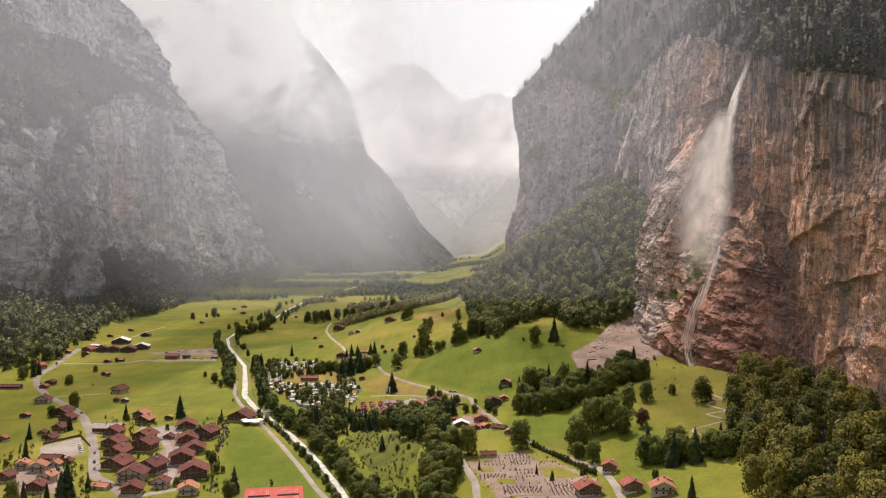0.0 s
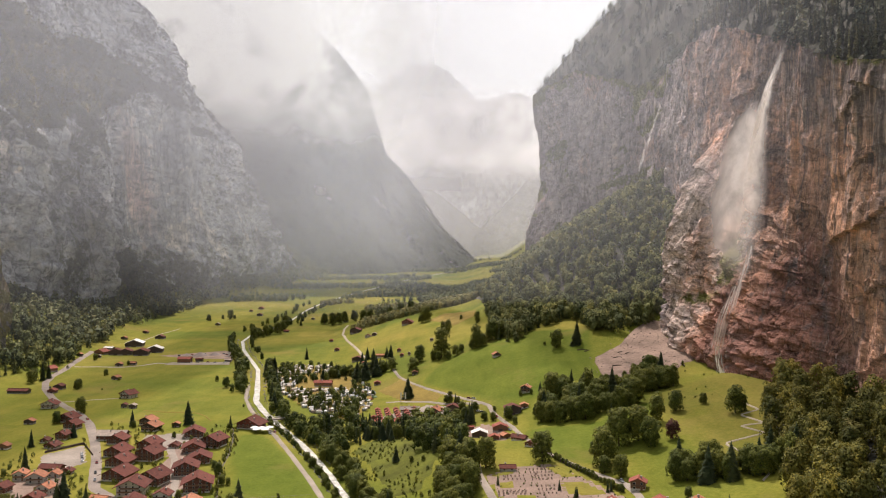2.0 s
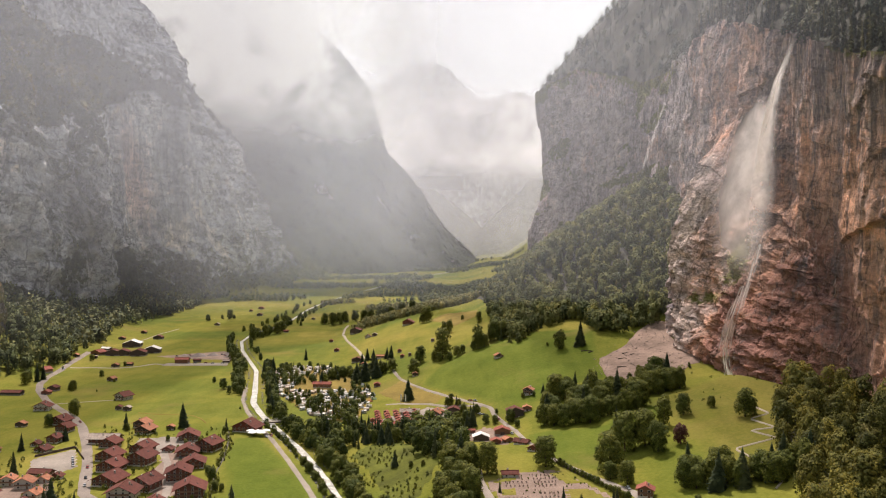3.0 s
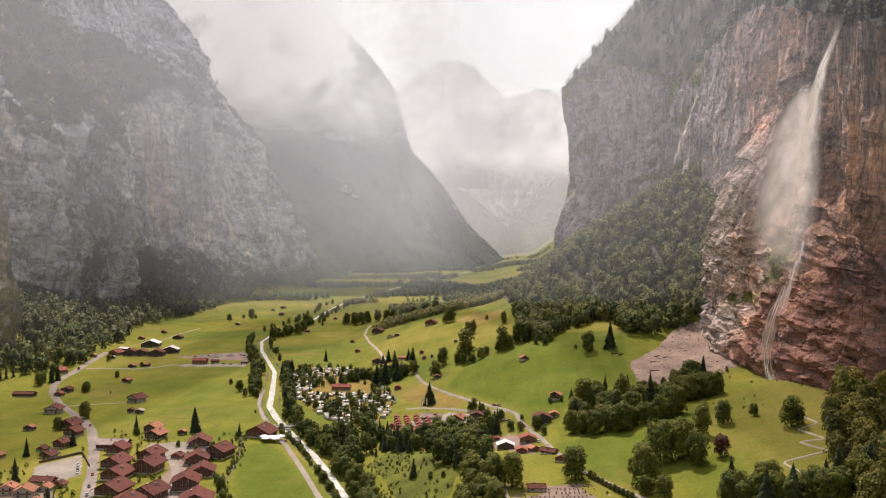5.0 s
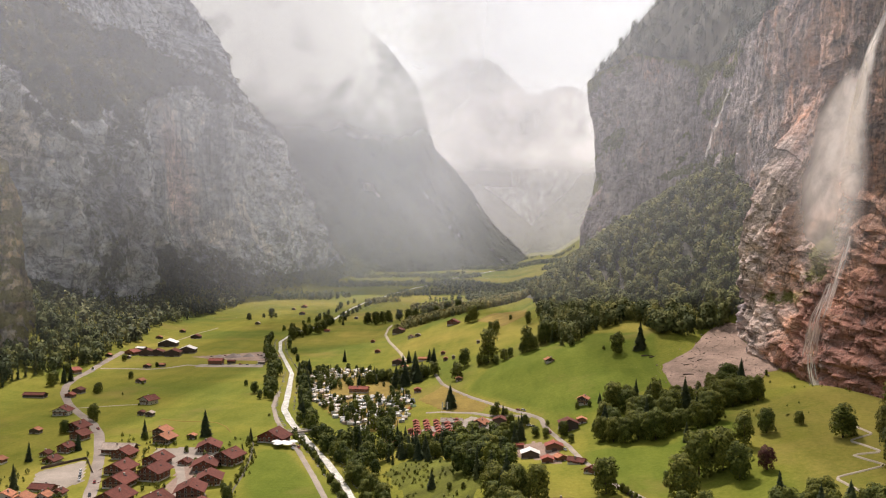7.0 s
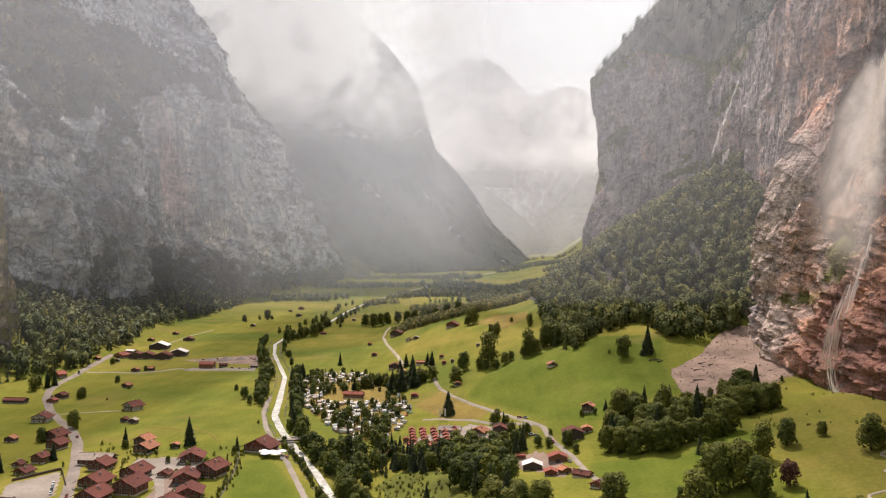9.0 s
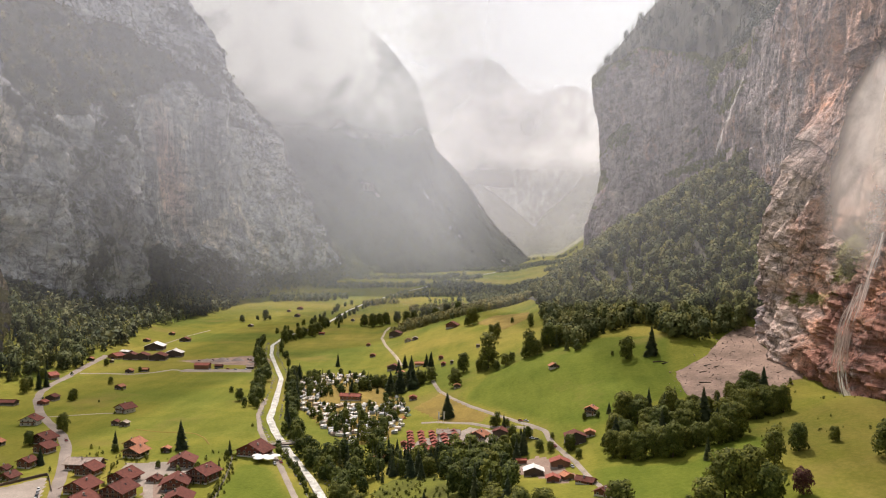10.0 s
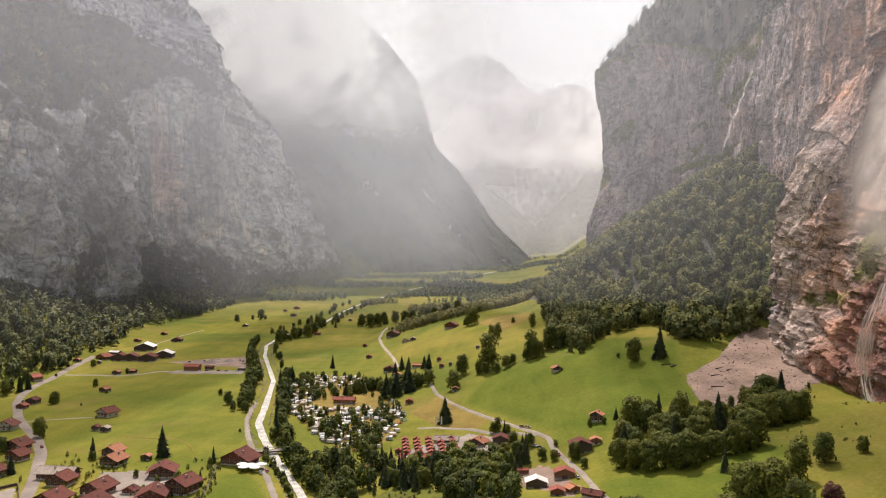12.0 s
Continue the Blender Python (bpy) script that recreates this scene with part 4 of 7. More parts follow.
def wood(name, xy, z, heights, mat, label, broad_share, seed, leaves=90, size=0.085, spruce=(8, 7)):
    """A wood too dense to count: many trees in one mesh. xy (n, 2), z (n,) ground heights."""
    rng = np.random.RandomState(seed)
    protos_b = [broad_crown(rng, leaves, size, lumps=0.8 if leaves > 400 else 0.45) for _ in range(5)]
    protos_s = [spruce_crown(rng, spruce[0], spruce[1], 0.15 if spruce[0] < 18 else 0.12) for _ in range(4)]
    chunks, norms, tones = [], [], []
    tone = rng.rand(len(xy))
    is_b = rng.rand(len(xy)) < broad_share
    for protos, sel, sink in ((protos_b, is_b, 0.1), (protos_s, ~is_b, 0.06)):
        idx = np.where(sel)[0]
        for k, P in enumerate(protos):
            ids = idx[k::len(protos)]
            if not len(ids):
                continue
            a = rng.uniform(0, 6.283, len(ids))
            h = heights[ids]
            w = h * rng.uniform(0.72, 1.02, len(ids))
            X = (np.cos(a)[:, None] * P[None, :, 0] - np.sin(a)[:, None] * P[None, :, 1]) * w[:, None] + xy[ids, 0][:, None]
            Y = (np.sin(a)[:, None] * P[None, :, 0] + np.cos(a)[:, None] * P[None, :, 1]) * w[:, None] + xy[ids, 1][:, None]
            Z = (P[None, :, 2] - sink) * h[:, None] + z[ids][:, None] - 0.3
            chunks.append(np.stack([X, Y, Z], 2).reshape(-1, 3))
            NX = np.cos(a)[:, None] * P[None, :, 3] - np.sin(a)[:, None] * P[None, :, 4]
            NY = np.sin(a)[:, None] * P[None, :, 3] + np.cos(a)[:, None] * P[None, :, 4]
            norms.append(np.stack([NX, NY, NX * 0 + P[None, :, 5]], 2).reshape(-1, 3))
            tones.append(np.repeat(tone[ids], len(P)))
    P = np.concatenate(chunks)
    return tagged(new(name, mesh_np(name, P, quads(P), mat, True, normals=np.concatenate(norms), tone=np.concatenate(tones))), label, "wood", kind="stuff")


def scatter(seed, x0, x1, y0, y1, gap, keep):
    """Places on a shaken grid for which keep(x, y) holds."""
    rng = np.random.RandomState(seed)
    X, Y = np.meshgrid(np.arange(x0, x1, gap), np.arange(y0, y1, gap))
    X = X.ravel() + rng.uniform(-0.45, 0.45, X.size) * gap
    Y = Y.ravel() + rng.uniform(-0.45, 0.45, Y.size) * gap
    ok = keep(X, Y)
    return np.stack([X[ok], Y[ok]], 1), rng


def wall_x(face, y, z):
    """x of a rock wall at the heights and places given, by the nearest row of its mesh."""
    ym = face[:, 0, 1]
    i = np.clip(np.searchsorted(ym, y), 0, len(ym) - 1)
    j = np.argmin(np.abs(face[i, :, 2] - np.asarray(z)[:, None]), 1)
    return face[i, j, 0]


# wooded scree below the right wall
xy, rng = scatter(11, 0, 300, 840, 1900, 13.0, lambda x, y: (x > ramp_at(y, TALUS_Y, TALUS_X) + 6 + 10 * fbm(x / 40, y / 40, 3.0, 2)) & (x < ramp_at(y, (860, 1150, 1300, 1500, 1640, 1900), (262, 272, 262, 205, 158, 300)) + 4))
xy = xy[xy[:, 0] < wall_x(R_FACE, xy[:, 1], land(xy[:, 0], xy[:, 1]) + 8) - 4]
wood("hillside_wood", xy, land(xy[:, 0], xy[:, 1]), rng.uniform(18, 28, len(xy)), M_WOOD_R, "mixed green wood covering the scree slope", 0.95, 21, 320, 0.057, (14, 12))
# lower slopes on the left
EDGE = [(35, 1160), (36, 957), (39, 899), (60, 862), (76, 905), (91, 911), (112, 923), (126, 925), (131, 850), (154, 832), (175, 829), (190, 838), (215, 850), (235, 900), (172, 922), (135, 985), (88, 1075), (40, 1200)]
xy, rng = scatter(14, 20, 240, 820, 1200, 8.2, lambda x, y: within(x, y, EDGE))
wood("forest_edge", xy, land(xy[:, 0], xy[:, 1]), rng.uniform(12, 25, len(xy)), M_WOOD_R, "tall mixed trees along the edge of the wood", 0.68, 25, 300, 0.066, (15, 16))
xy, rng = scatter(12, -700, -440, 560, 3000, 10.5, lambda x, y: x < ramp_at(y, LEFT_Y, LEFT_X) + 12 + 22 * fbm(x / 80, y / 80, 7.0, 3) - 0 * y)
hts = rng.uniform(14, 27, len(xy))
near_, far_ = xy[:, 1] < 1130, xy[:, 1] >= 1130
wood("valley_side_wood", xy[near_], land(xy[near_, 0], xy[near_, 1]), hts[near_], M_WOOD_SIDE, "mixed green wood on the lower slope", 0.5, 22, 150, 0.08, (16, 14))
wood("valley_side_wood", xy[far_], land(xy[far_, 0], xy[far_, 1]), hts[far_], M_WOOD_L, "dark mixed wood along the foot of the cliff", 0.55, 23, 38, 0.135)


def slope_wood(name, face, seed, y0, y1, reach, gap, rise, mat, label, height=(14, 24), share=0.15, side=1.0, boughs=(9, 8)):
    """Trees and the slope they stand on, going up and back from the lip of a rock wall."""
    n = int((y1 - y0) / 14)
    ys = np.linspace(y0, y1, n)
    i = np.clip(np.searchsorted(face[:, 0, 1], ys), 0, face.shape[0] - 1)
    lip = face[i, -1]
    v = np.linspace(0, reach, 24)
    X = lip[:, 0][:, None] + side * v[None]
    Y = lip[:, 1][:, None] + 0 * v[None]
    Z = lip[:, 2][:, None] - 2.5 + rise * v[None] + 9 * fbm(X / 60, Y / 60, 1.0, 4) * np.minimum(1, v / 20)[None]
    P = np.stack([X, Y, Z], 2)
    tagged(sheet(name + "_ground", P, M_SLOPE, True, side > 0), "steep wooded mountainside above the rock wall", "mountainside", kind="structure")
    rng = np.random.RandomState(seed)
    cnt = int((y1 - y0) * reach / gap ** 2)
    a, b_ = rng.uniform(0, n - 1.001, cnt), rng.uniform(0, 1, cnt) ** 1.25 * 22.9
    a0, b0 = a.astype(int), b_.astype(int)
    pt = P[a0, b0] + (P[a0 + 1, b0] - P[a0, b0]) * (a - a0)[:, None] + (P[a0, b0 + 1] - P[a0, b0]) * (b_ - b0)[:, None]
    return wood(name, pt[:, :2], pt[:, 2] - 1.0, rng.uniform(*height, cnt), mat, label, share, seed + 1, 110, 0.075, boughs)


def face_wood(name, face, seed, count, zlo, zhi, keep, size, mat, label, share=0.5, leaves=34):
    """Trees and bushes clinging to the ledges of a rock wall."""
    rng = np.random.RandomState(seed)
    i, j = rng.randint(1, face.shape[0] - 1, count), rng.randint(1, face.shape[1] - 1, count)
    P = face[i, j]
    ok = (P[:, 2] > zlo) & (P[:, 2] < zhi) & keep(P[:, 0], P[:, 1], P[:, 2])
    P = P[ok]
    wood(name, P[:, :2], P[:, 2] - 1.0, rng.uniform(*size, len(P)), mat, label, share, seed + 1, leaves, 0.17, (5, 4))


M_HIGH = leaf_mat("high_conifers", (0.1, 0.112, 0.085), (0.165, 0.175, 0.13), dry_amount=0.0)
M_SLOPE = plain("forest_floor", (0.085, 0.08, 0.055), 0.95, 0.4, 0.05, fine=0.5)
slope_wood("upper_wood", R_FACE, 31, 330, 1000, 150, 8.0, 1.15, M_HIGH, "dark conifers on the slope above the cliff", (18, 32), 0.1, boughs=(20, 11))
slope_wood("upper_wood", R_FACE, 33, 1000, 1650, 260, 8.5, 1.15, M_HIGH, "conifers on the hazy slope above the far cliff", (13, 23), 0.1, boughs=(8, 6))

def l_scrub(x, y, z):
    return l_make_up(y, z, l_top(x, y))["scrub"]


face_wood("ledge_trees", L_FACE, 35, 26000, 20, 800, lambda x, y, z: (l_scrub(x, y, z) > 0.62) & (shelf(y, z) < 0.5), (7, 15), M_LEDGE, "dark trees and scrub on the ledges of the grey wall", 0.5, 14)
face_wood("shelf_wood", L_FACE, 39, 52000, 200, 800, lambda x, y, z: shelf(y, z) > 0.5, (11, 20), M_LEDGE, "dark conifers on the broad shelf of the grey wall", 0.3, 12)
face_wood("ledge_bushes", R_FACE, 37, 9000, 40, 420, lambda x, y, z: r_make_up(y, z, r_top(x, y))["scrub"] > 0.5 + 0.3 * fbm(y / 20.0, z / 20.0, 1.0, 2), (2.5, 6), M_WOOD_R, "green bushes on the ledges of the ochre cliff", 0.9)

# ---- roads, water, yards ----
from mathutils import geometry


def gravel_mat(name, color, fine=1.2, vary=0.35):
    m, n, l, b, _ = mat_new(name)
    vec = coords(n, l)
    c = mix(n, l, 1.0, color, ramp(n, l, noise_tex(n, l, vec, 0.05, 5, 0.6), [(0.3, (1 - vary,) * 3), (0.7, (1.1,) * 3)]), "MULTIPLY")
    c = mix(n, l, 1.0, c, ramp(n, l, noise_tex(n, l, vec, fine, 6, 0.75), [(0.3, (0.7,) * 3), (0.7, (1.15,) * 3)]), "MULTIPLY")
    l.new(c, b.inputs["Base Color"])
    b.inputs["Roughness"].default_value = 0.95
    b.inputs["Specular IOR Level"].default_value = 0.2
    bump(n, l, b, noise_tex(n, l, vec, fine, 6, 0.7), 0.6, 0.3)
    return m


def water_mat(name):
    """Milky glacier water, broken white where it runs over stones."""
    m, n, l, b, _ = mat_new(name)
    vec = coords(n, l)
    foam = noise_tex(n, l, vec, 0.22, 7, 0.7, 0.6)
    l.new(ramp(n, l, foam, [(0.36, (0.22, 0.23, 0.2)), (0.5, (0.5, 0.48, 0.43)), (0.62, (0.78, 0.75, 0.69))]), b.inputs["Base Color"])
    b.inputs["Roughness"].default_value = 0.35
    bump(n, l, b, foam, 0.8, 0.6)
    return m


M_ROAD = gravel_mat("old_asphalt", (0.3, 0.25, 0.215))
M_LANE = gravel_mat("pale_gravel", (0.34, 0.29, 0.245))
M_PATH = gravel_mat("trodden_path", (0.42, 0.36, 0.28))
M_SCREE = gravel_mat("scree", (0.36, 0.255, 0.2), 0.5, 0.5)
M_WATER = water_mat("river_water")
M_STONE = plain("bank_stone", (0.3, 0.28, 0.26), 0.9, 0.4, 1.0)
M_BANK = gravel_mat("damp_bank", (0.15, 0.135, 0.1), 1.0)
M_GRAVE_GROUND = gravel_mat("reddish_gravel", (0.3, 0.215, 0.17), 0.8)
M_LAWN = grass_mat("mown_lawn")
M_DRY = gravel_mat("dry_grass", (0.25, 0.18, 0.04), 0.6, 0.3)


def along(points, gap):
    p = np.asarray(points, float)
    n = max(4, int(np.hypot(*np.diff(p, axis=0).T).sum() / gap))
    q = polyline(points, n)
    t = np.gradient(q, axis=0)
    t /= np.linalg.norm(t, axis=1)[:, None] + 1e-9
    return q, np.stack([-t[:, 1], t[:, 0]], 1)


def strip(name, points, width, mat, label, lift=0.3, category="road"):
    q, nrm = along(points, 3.0)
    cols = np.linspace(-0.5, 0.5, 5) * width
    wob = 1 + 0.12 * fbm(q[:, 0] / 9, q[:, 1] / 9, 2.0, 2)[:, None]
    X = q[:, 0][:, None] + nrm[:, 0][:, None] * cols[None] * wob
    Y = q[:, 1][:, None] + nrm[:, 1][:, None] * cols[None] * wob
    edge = np.array([-0.5, 0, 0, 0, -0.5])[None]
    return tagged(sheet(name, np.stack([X, Y, land(X, Y) + lift + edge], 2), mat), label, category, kind="structure")


def inside(x, y, poly):
    x, y = np.asarray(x, float), np.asarray(y, float)
    r = np.zeros(x.shape, bool)
    for (x0, y0), (x1, y1) in zip(poly, poly[1:] + poly[:1]):
        r ^= ((y0 > y) != (y1 > y)) & (x < (x1 - x0) * (y - y0) / ((y1 - y0) or 1e-9) + x0)
    return r


def patch(name, poly, mat, label, lift=0.25, gap=4.0, category="ground", ragged=1.2):
    """A flat area laid on the ground, with an uneven edge."""
    edge = []
    for (x0, y0), (x1, y1) in zip(poly, poly[1:] + poly[:1]):
        k = max(2, int(math.hypot(x1 - x0, y1 - y0) / gap))
        for i in range(k):
            f = i / k
            ex, ey = x0 + (x1 - x0) * f, y0 + (y1 - y0) * f
            edge.append((ex + ragged * float(fbm(ex / (4 + 3 * ragged), ey / (4 + 3 * ragged), 1.0, 3)), ey + ragged * float(fbm(ex / (4 + 3 * ragged), ey / (4 + 3 * ragged), 7.0, 3))))
    xs, ys = [p[0] for p in poly], [p[1] for p in poly]
    gx_, gy_ = np.meshgrid(np.arange(min(xs), max(xs), gap), np.arange(min(ys), max(ys), gap))
    ok = inside(gx_, gy_, edge)
    pts = edge + list(zip(gx_[ok].tolist(), gy_[ok].tolist()))
    n = len(edge)
    v, _, f, *_ = geometry.delaunay_2d_cdt([Vector(p) for p in pts], [], [list(range(n))], 1, 1e-4)
    v = np.array([tuple(p) for p in v])
    return tagged(new(name, mesh_np(name, np.c_[v, land(v[:, 0], v[:, 1]) + np.where(np.arange(len(v)) < n, lift - 0.5, lift)], np.array(f), mat, True)), label, category, kind="structure")


qy = np.r_[np.arange(405, 2000, 6.0), np.arange(2000, 4900, 40.0)]
qx = ramp_at(qy, RIVER_Y, RIVER_X)
half = ramp_at(qy, (400, 600, 720, 1100, 1300), (2.1, 2.3, 3.2, 2.4, 2.4))
cols = np.linspace(-1, 1, 5)
RX_, RY_ = qx[:, None] + cols[None] * (half + 0.9 * fbm(qy / 14.0, 0.3, 0.7, 3))[:, None], qy[:, None] + 0 * cols[None]
lev = np.minimum.accumulate((land(qx - 17, qy) - 1.55)[::-1])[::-1]
tagged(sheet("water", np.stack([RX_, RY_, lev[:, None] + 0 * RX_], 2), M_WATER), "milky white glacier river running over stones", "river", kind="structure")

strip("river_bank", [(float(a), float(b_)) for a, b_ in zip(qx[:230:6], qy[:230:6])], 9.0, M_BANK, "stony grey river bank", 0.12, "bank")
strip("road", [(-170, 440), (-188, 480), (-198, 494), (-212, 511), (-226, 524), (-238, 551), (-253, 586), (-278, 638), (-311, 700), (-336, 736), (-372, 777), (-396, 806), (-432, 859), (-450, 894), (-463, 933), (-471, 980), (-484, 1029), (-498, 1089), (-508, 1130)],
      9.0, M_ROAD, "worn grey village road winding over the meadow")
strip("path", [(-56, 440), (-70, 481), (-77, 496), (-94, 541), (-120, 604), (-146, 664), (-168, 708), (-191, 762), (-211, 820), (-221, 862), (-226, 890)], 4.6, M_LANE, "pale gravel path along the river bank", category="path")
strip("path", [(-383, 792), (-372, 797), (-361, 802), (-346, 808), (-329, 813)], 2.6, M_PATH, "narrow field track to a chalet", category="path")
strip("road", [(-470, 1000), (-448, 1010), (-415, 1009), (-397, 1023), (-385, 1045), (-353, 1036), (-324, 1044), (-290, 1036)], 6.5, M_LANE, "pale farm road along the meadow")
strip("road", [(-118, 1040), (-125, 1059), (-136, 1105), (-150, 1155), (-171, 1234), (-191, 1324), (-205, 1441), (-208, 1507)], 4.6, M_PATH, "pale farm road up the slope")
strip("road", [(-76, 935), (-65, 887), (-51, 849), (-33, 815), (-14, 785), (3, 758), (18, 734), (25, 721), (27, 705), (34, 680), (41, 650), (46, 602), (52, 560), (60, 532)], 4.2, M_LANE, "pale road round the foot of the slope")
strip("road", [(-70, 792), (-57, 791), (-30, 774), (-13, 755), (1, 747), (18, 730)], 5.0, M_LANE, "pale road to the camp site")
strip("path", [(190, 574), (191, 548), (177, 543), (185, 522), (171, 525), (180, 507), (155, 503), (159, 474), (163, 460), (160, 446), (152, 436)], 1.5, M_PATH, "pale zigzag footpath on the grassy slope", 0.5, "path")
strip("road", [(-232, 668), (-217, 628), (-201, 594), (-192, 568), (-181, 540), (-174, 517), (-159, 502), (-170, 492), (-190, 480)], 8.0, M_LANE, "pale lane between the chalets", 0.26)
strip("road", [(10, 540), (12, 501), (15, 483), (19, 460), (19, 438), (18, 410)], 5.0, M_LANE, "pale lane beside the graveyard")
strip("road", [(62, 530), (78, 497), (92, 471), (94, 453), (94, 434), (93, 410)], 5.5, M_LANE, "pale village lane below the slope")
strip("path", [(-495, 1255), (-497, 1300), (-501, 1368), (-496, 1443)], 3.5, M_PATH, "farm track under the wood", category="path")
strip("path", [(-288, 757), (-266, 750), (-245, 750), (-236, 747), (-224, 734), (-213, 715)], 1.6, M_DRY, "narrow overgrown field ditch", category="ditch")
patch("yard", [(-300, 600), (-282, 631), (-258, 583), (-262, 566), (-285, 566)], M_LANE, "pale gravel car park beside the road")
patch("yard", [(-410, 1112), (-334, 1165), (-296, 1150), (-300, 1084), (-340, 1085), (-379, 1096)], M_SCREE, "brown gravel yard with heaps of stone", 0.35)
patch("yard", [(-372, 1030), (-372, 1050), (-296, 1058), (-290, 1034)], M_LANE, "pale gravel yard round a workshop", 0.4)
patch("yard", [(-292, 556), (-262, 558), (-240, 520), (-226, 486), (-262, 484), (-280, 520)], M_GRAVE_GROUND, "pinkish gravel yards between the village houses", 0.18, 5.0)
patch("yard", [(-214, 622), (-196, 626), (-172, 560), (-166, 520), (-186, 522), (-205, 575)], M_GRAVE_GROUND, "reddish paved court between the chalet rows", 0.17, 5.0)
patch("yard", [(-250, 665), (-205, 672), (-196, 640), (-226, 600), (-240, 618)], M_LANE, "paved court between the chalets", 0.2)
patch("graveyard_ground", [(14, 497), (32, 517), (56, 521), (74, 486), (88, 454), (85, 415), (62, 415), (32, 415), (23, 456)], M_GRAVE_GROUND, "pale gravel paths of a graveyard", 0.2)
patch("lawn", [(57, 484), (72, 481), (82, 458), (57, 462)], M_LAWN, "bright lawn in the graveyard", 0.35, 3.0)
patch("lawn", [(58, 516), (70, 492), (60, 489), (50, 512)], M_LAWN, "grass verge beside the graveyard wall", 0.35, 3.0)
patch("lawn", [(17, 497), (30, 511), (34, 505), (23, 493)], M_LAWN, "grass verge at the graveyard entrance", 0.35, 3.0)
patch("lawn", [(30, 434), (58, 434), (58, 428), (30, 428)], M_LAWN, "grass strip below the graves", 0.35, 3.0)
patch("lawn", [(22, 462), (30, 445), (26, 440), (20, 458)], M_LAWN, "grass verge beside the lane", 0.35, 3.0)
patch("lawn", [(22, 486), (33, 488), (32, 474), (21, 472)], M_LAWN, "small lawn between the graves", 0.35, 3.0)
patch("lawn", [(30, 462), (42, 462), (42, 450), (29, 449)], M_LAWN, "small lawn between the graves", 0.35, 3.0)
patch("dry_meadow", [(-85, 842), (-62, 880), (-34, 815), (-14, 783), (-22, 770), (-55, 790)], M_DRY, "brown dry grass below the road", 0.2)
patch("dry_meadow", [(-10, 1090), (20, 1130), (22, 1170), (-25, 1230), (-48, 1190)], M_DRY, "brown dry grass at the edge of the wood", 0.3)
patch("camp_ground", [(-221, 967), (-217, 1022), (-164, 1022), (-103, 900), (-86, 836), (-83, 767), (-93, 719), (-115, 725), (-149, 779), (-178, 836)], M_DRY, "trodden grass and gravel of the camp site", 0.15, 6.0)
patch("yard", [(3, 676), (20, 682), (33, 664), (40, 618), (34, 596), (25, 600), (14, 630), (4, 640)], M_GRAVE_GROUND, "brownish gravel yard between barns and sheds", 0.16, 5.0)
patch("camp_yard", [(-66, 742), (-30, 765), (-4, 742), (-8, 716), (-50, 700), (-70, 712)], M_LANE, "pale terrace by the camp restaurant", 0.3)
SCREE = [(121, 780), (141, 793), (153, 801), (169, 824), (184, 846), (196, 836), (200, 810), (214, 785), (216, 763), (202, 743), (190, 739), (184, 722), (163, 706), (144, 702), (127, 718), (124, 746)]
patch("rough_meadow", [(-78, 612), (-66, 638), (-42, 640), (-18, 580), (-12, 545), (-20, 505), (-42, 508), (-58, 560)], gravel_mat("rough_grass", (0.125, 0.135, 0.016), 0.5, 0.5), "rough olive grass with scattered bushes", 0.25, 5.0, "ground", 4.0)
patch("forest_floor", [(37, 1150), (20, 1400), (60, 1700), (155, 1640), (205, 1500), (272, 1270), (272, 1150), (262, 870), (215, 850), (172, 915), (110, 1000)], M_SLOPE, "dark forest floor under the hillside trees", 0.8, 8.0)
patch("scree", SCREE, M_SCREE, "pinkish grey scree fan below the waterfall", 0.5, 1.8, "scree", 12.0)

# boulders on the scree and at the foot of the wall
def rock_shape(rng, n=1):
    bm = bmesh.new()
    bmesh.ops.create_icosphere(bm, subdivisions=1, radius=0.5)
    for v in bm.verts:
        v.co *= rng.uniform(0.65, 1.2)
        v.co.z *= 0.7
    V = np.array([tuple(v.co) for v in bm.verts])
    Fc = np.array([[v.index for v in f.verts] for f in bm.faces])
    bm.free()
    return V, Fc


rng = np.random.RandomState(44)
rocks = [rock_shape(rng) for _ in range(6)]
poly = SCREE
VV, FF, off = [], [], 0
for i in range(4200):
    x, y = rng.uniform(105, 220), rng.uniform(694, 856)
    if not inside(x + rng.normal(0, 6), y + rng.normal(0, 6), poly):
        continue
    V, Fc = rocks[i % 6]
    s = 0.3 + 1.8 * rng.rand() ** 7
    a = rng.uniform(0, 6.28)
    R = np.array([[math.cos(a), -math.sin(a), 0], [math.sin(a), math.cos(a), 0], [0, 0, 1]])
    VV.append(V @ R.T * s * rng.uniform(0.7, 1.3, 3) + (x, y, float(land(x, y)) + 0.5))
    FF.append(Fc + off)
    off += len(V)
tagged(new("scree_stones", mesh_np("scree_stones", np.concatenate(VV), np.concatenate(FF), plain("scree_stone", (0.44, 0.33, 0.27), 0.95, 0.5, 0.3))), "loose pinkish grey stones lying on the scree", "stones", kind="stuff")
VV, FF, off = [], [], 0
for i in range(700):
    y = rng.uniform(470, 1300)
    side = rng.choice((-1, 1))
    x = float(ramp_at(y, RIVER_Y, RIVER_X)) + side * rng.uniform(6.5, 9.5)
    V, Fc = rocks[i % 6]
    VV.append(V * rng.uniform(0.8, 2.2) + (x, y, float(land(x, y)) + 0.1))
    FF.append(Fc + off)
    off += len(V)
tagged(new("bank_stones", mesh_np("bank_stones", np.concatenate(VV), np.concatenate(FF), M_STONE)), "grey boulders lining the river bank", "stones", kind="stuff")

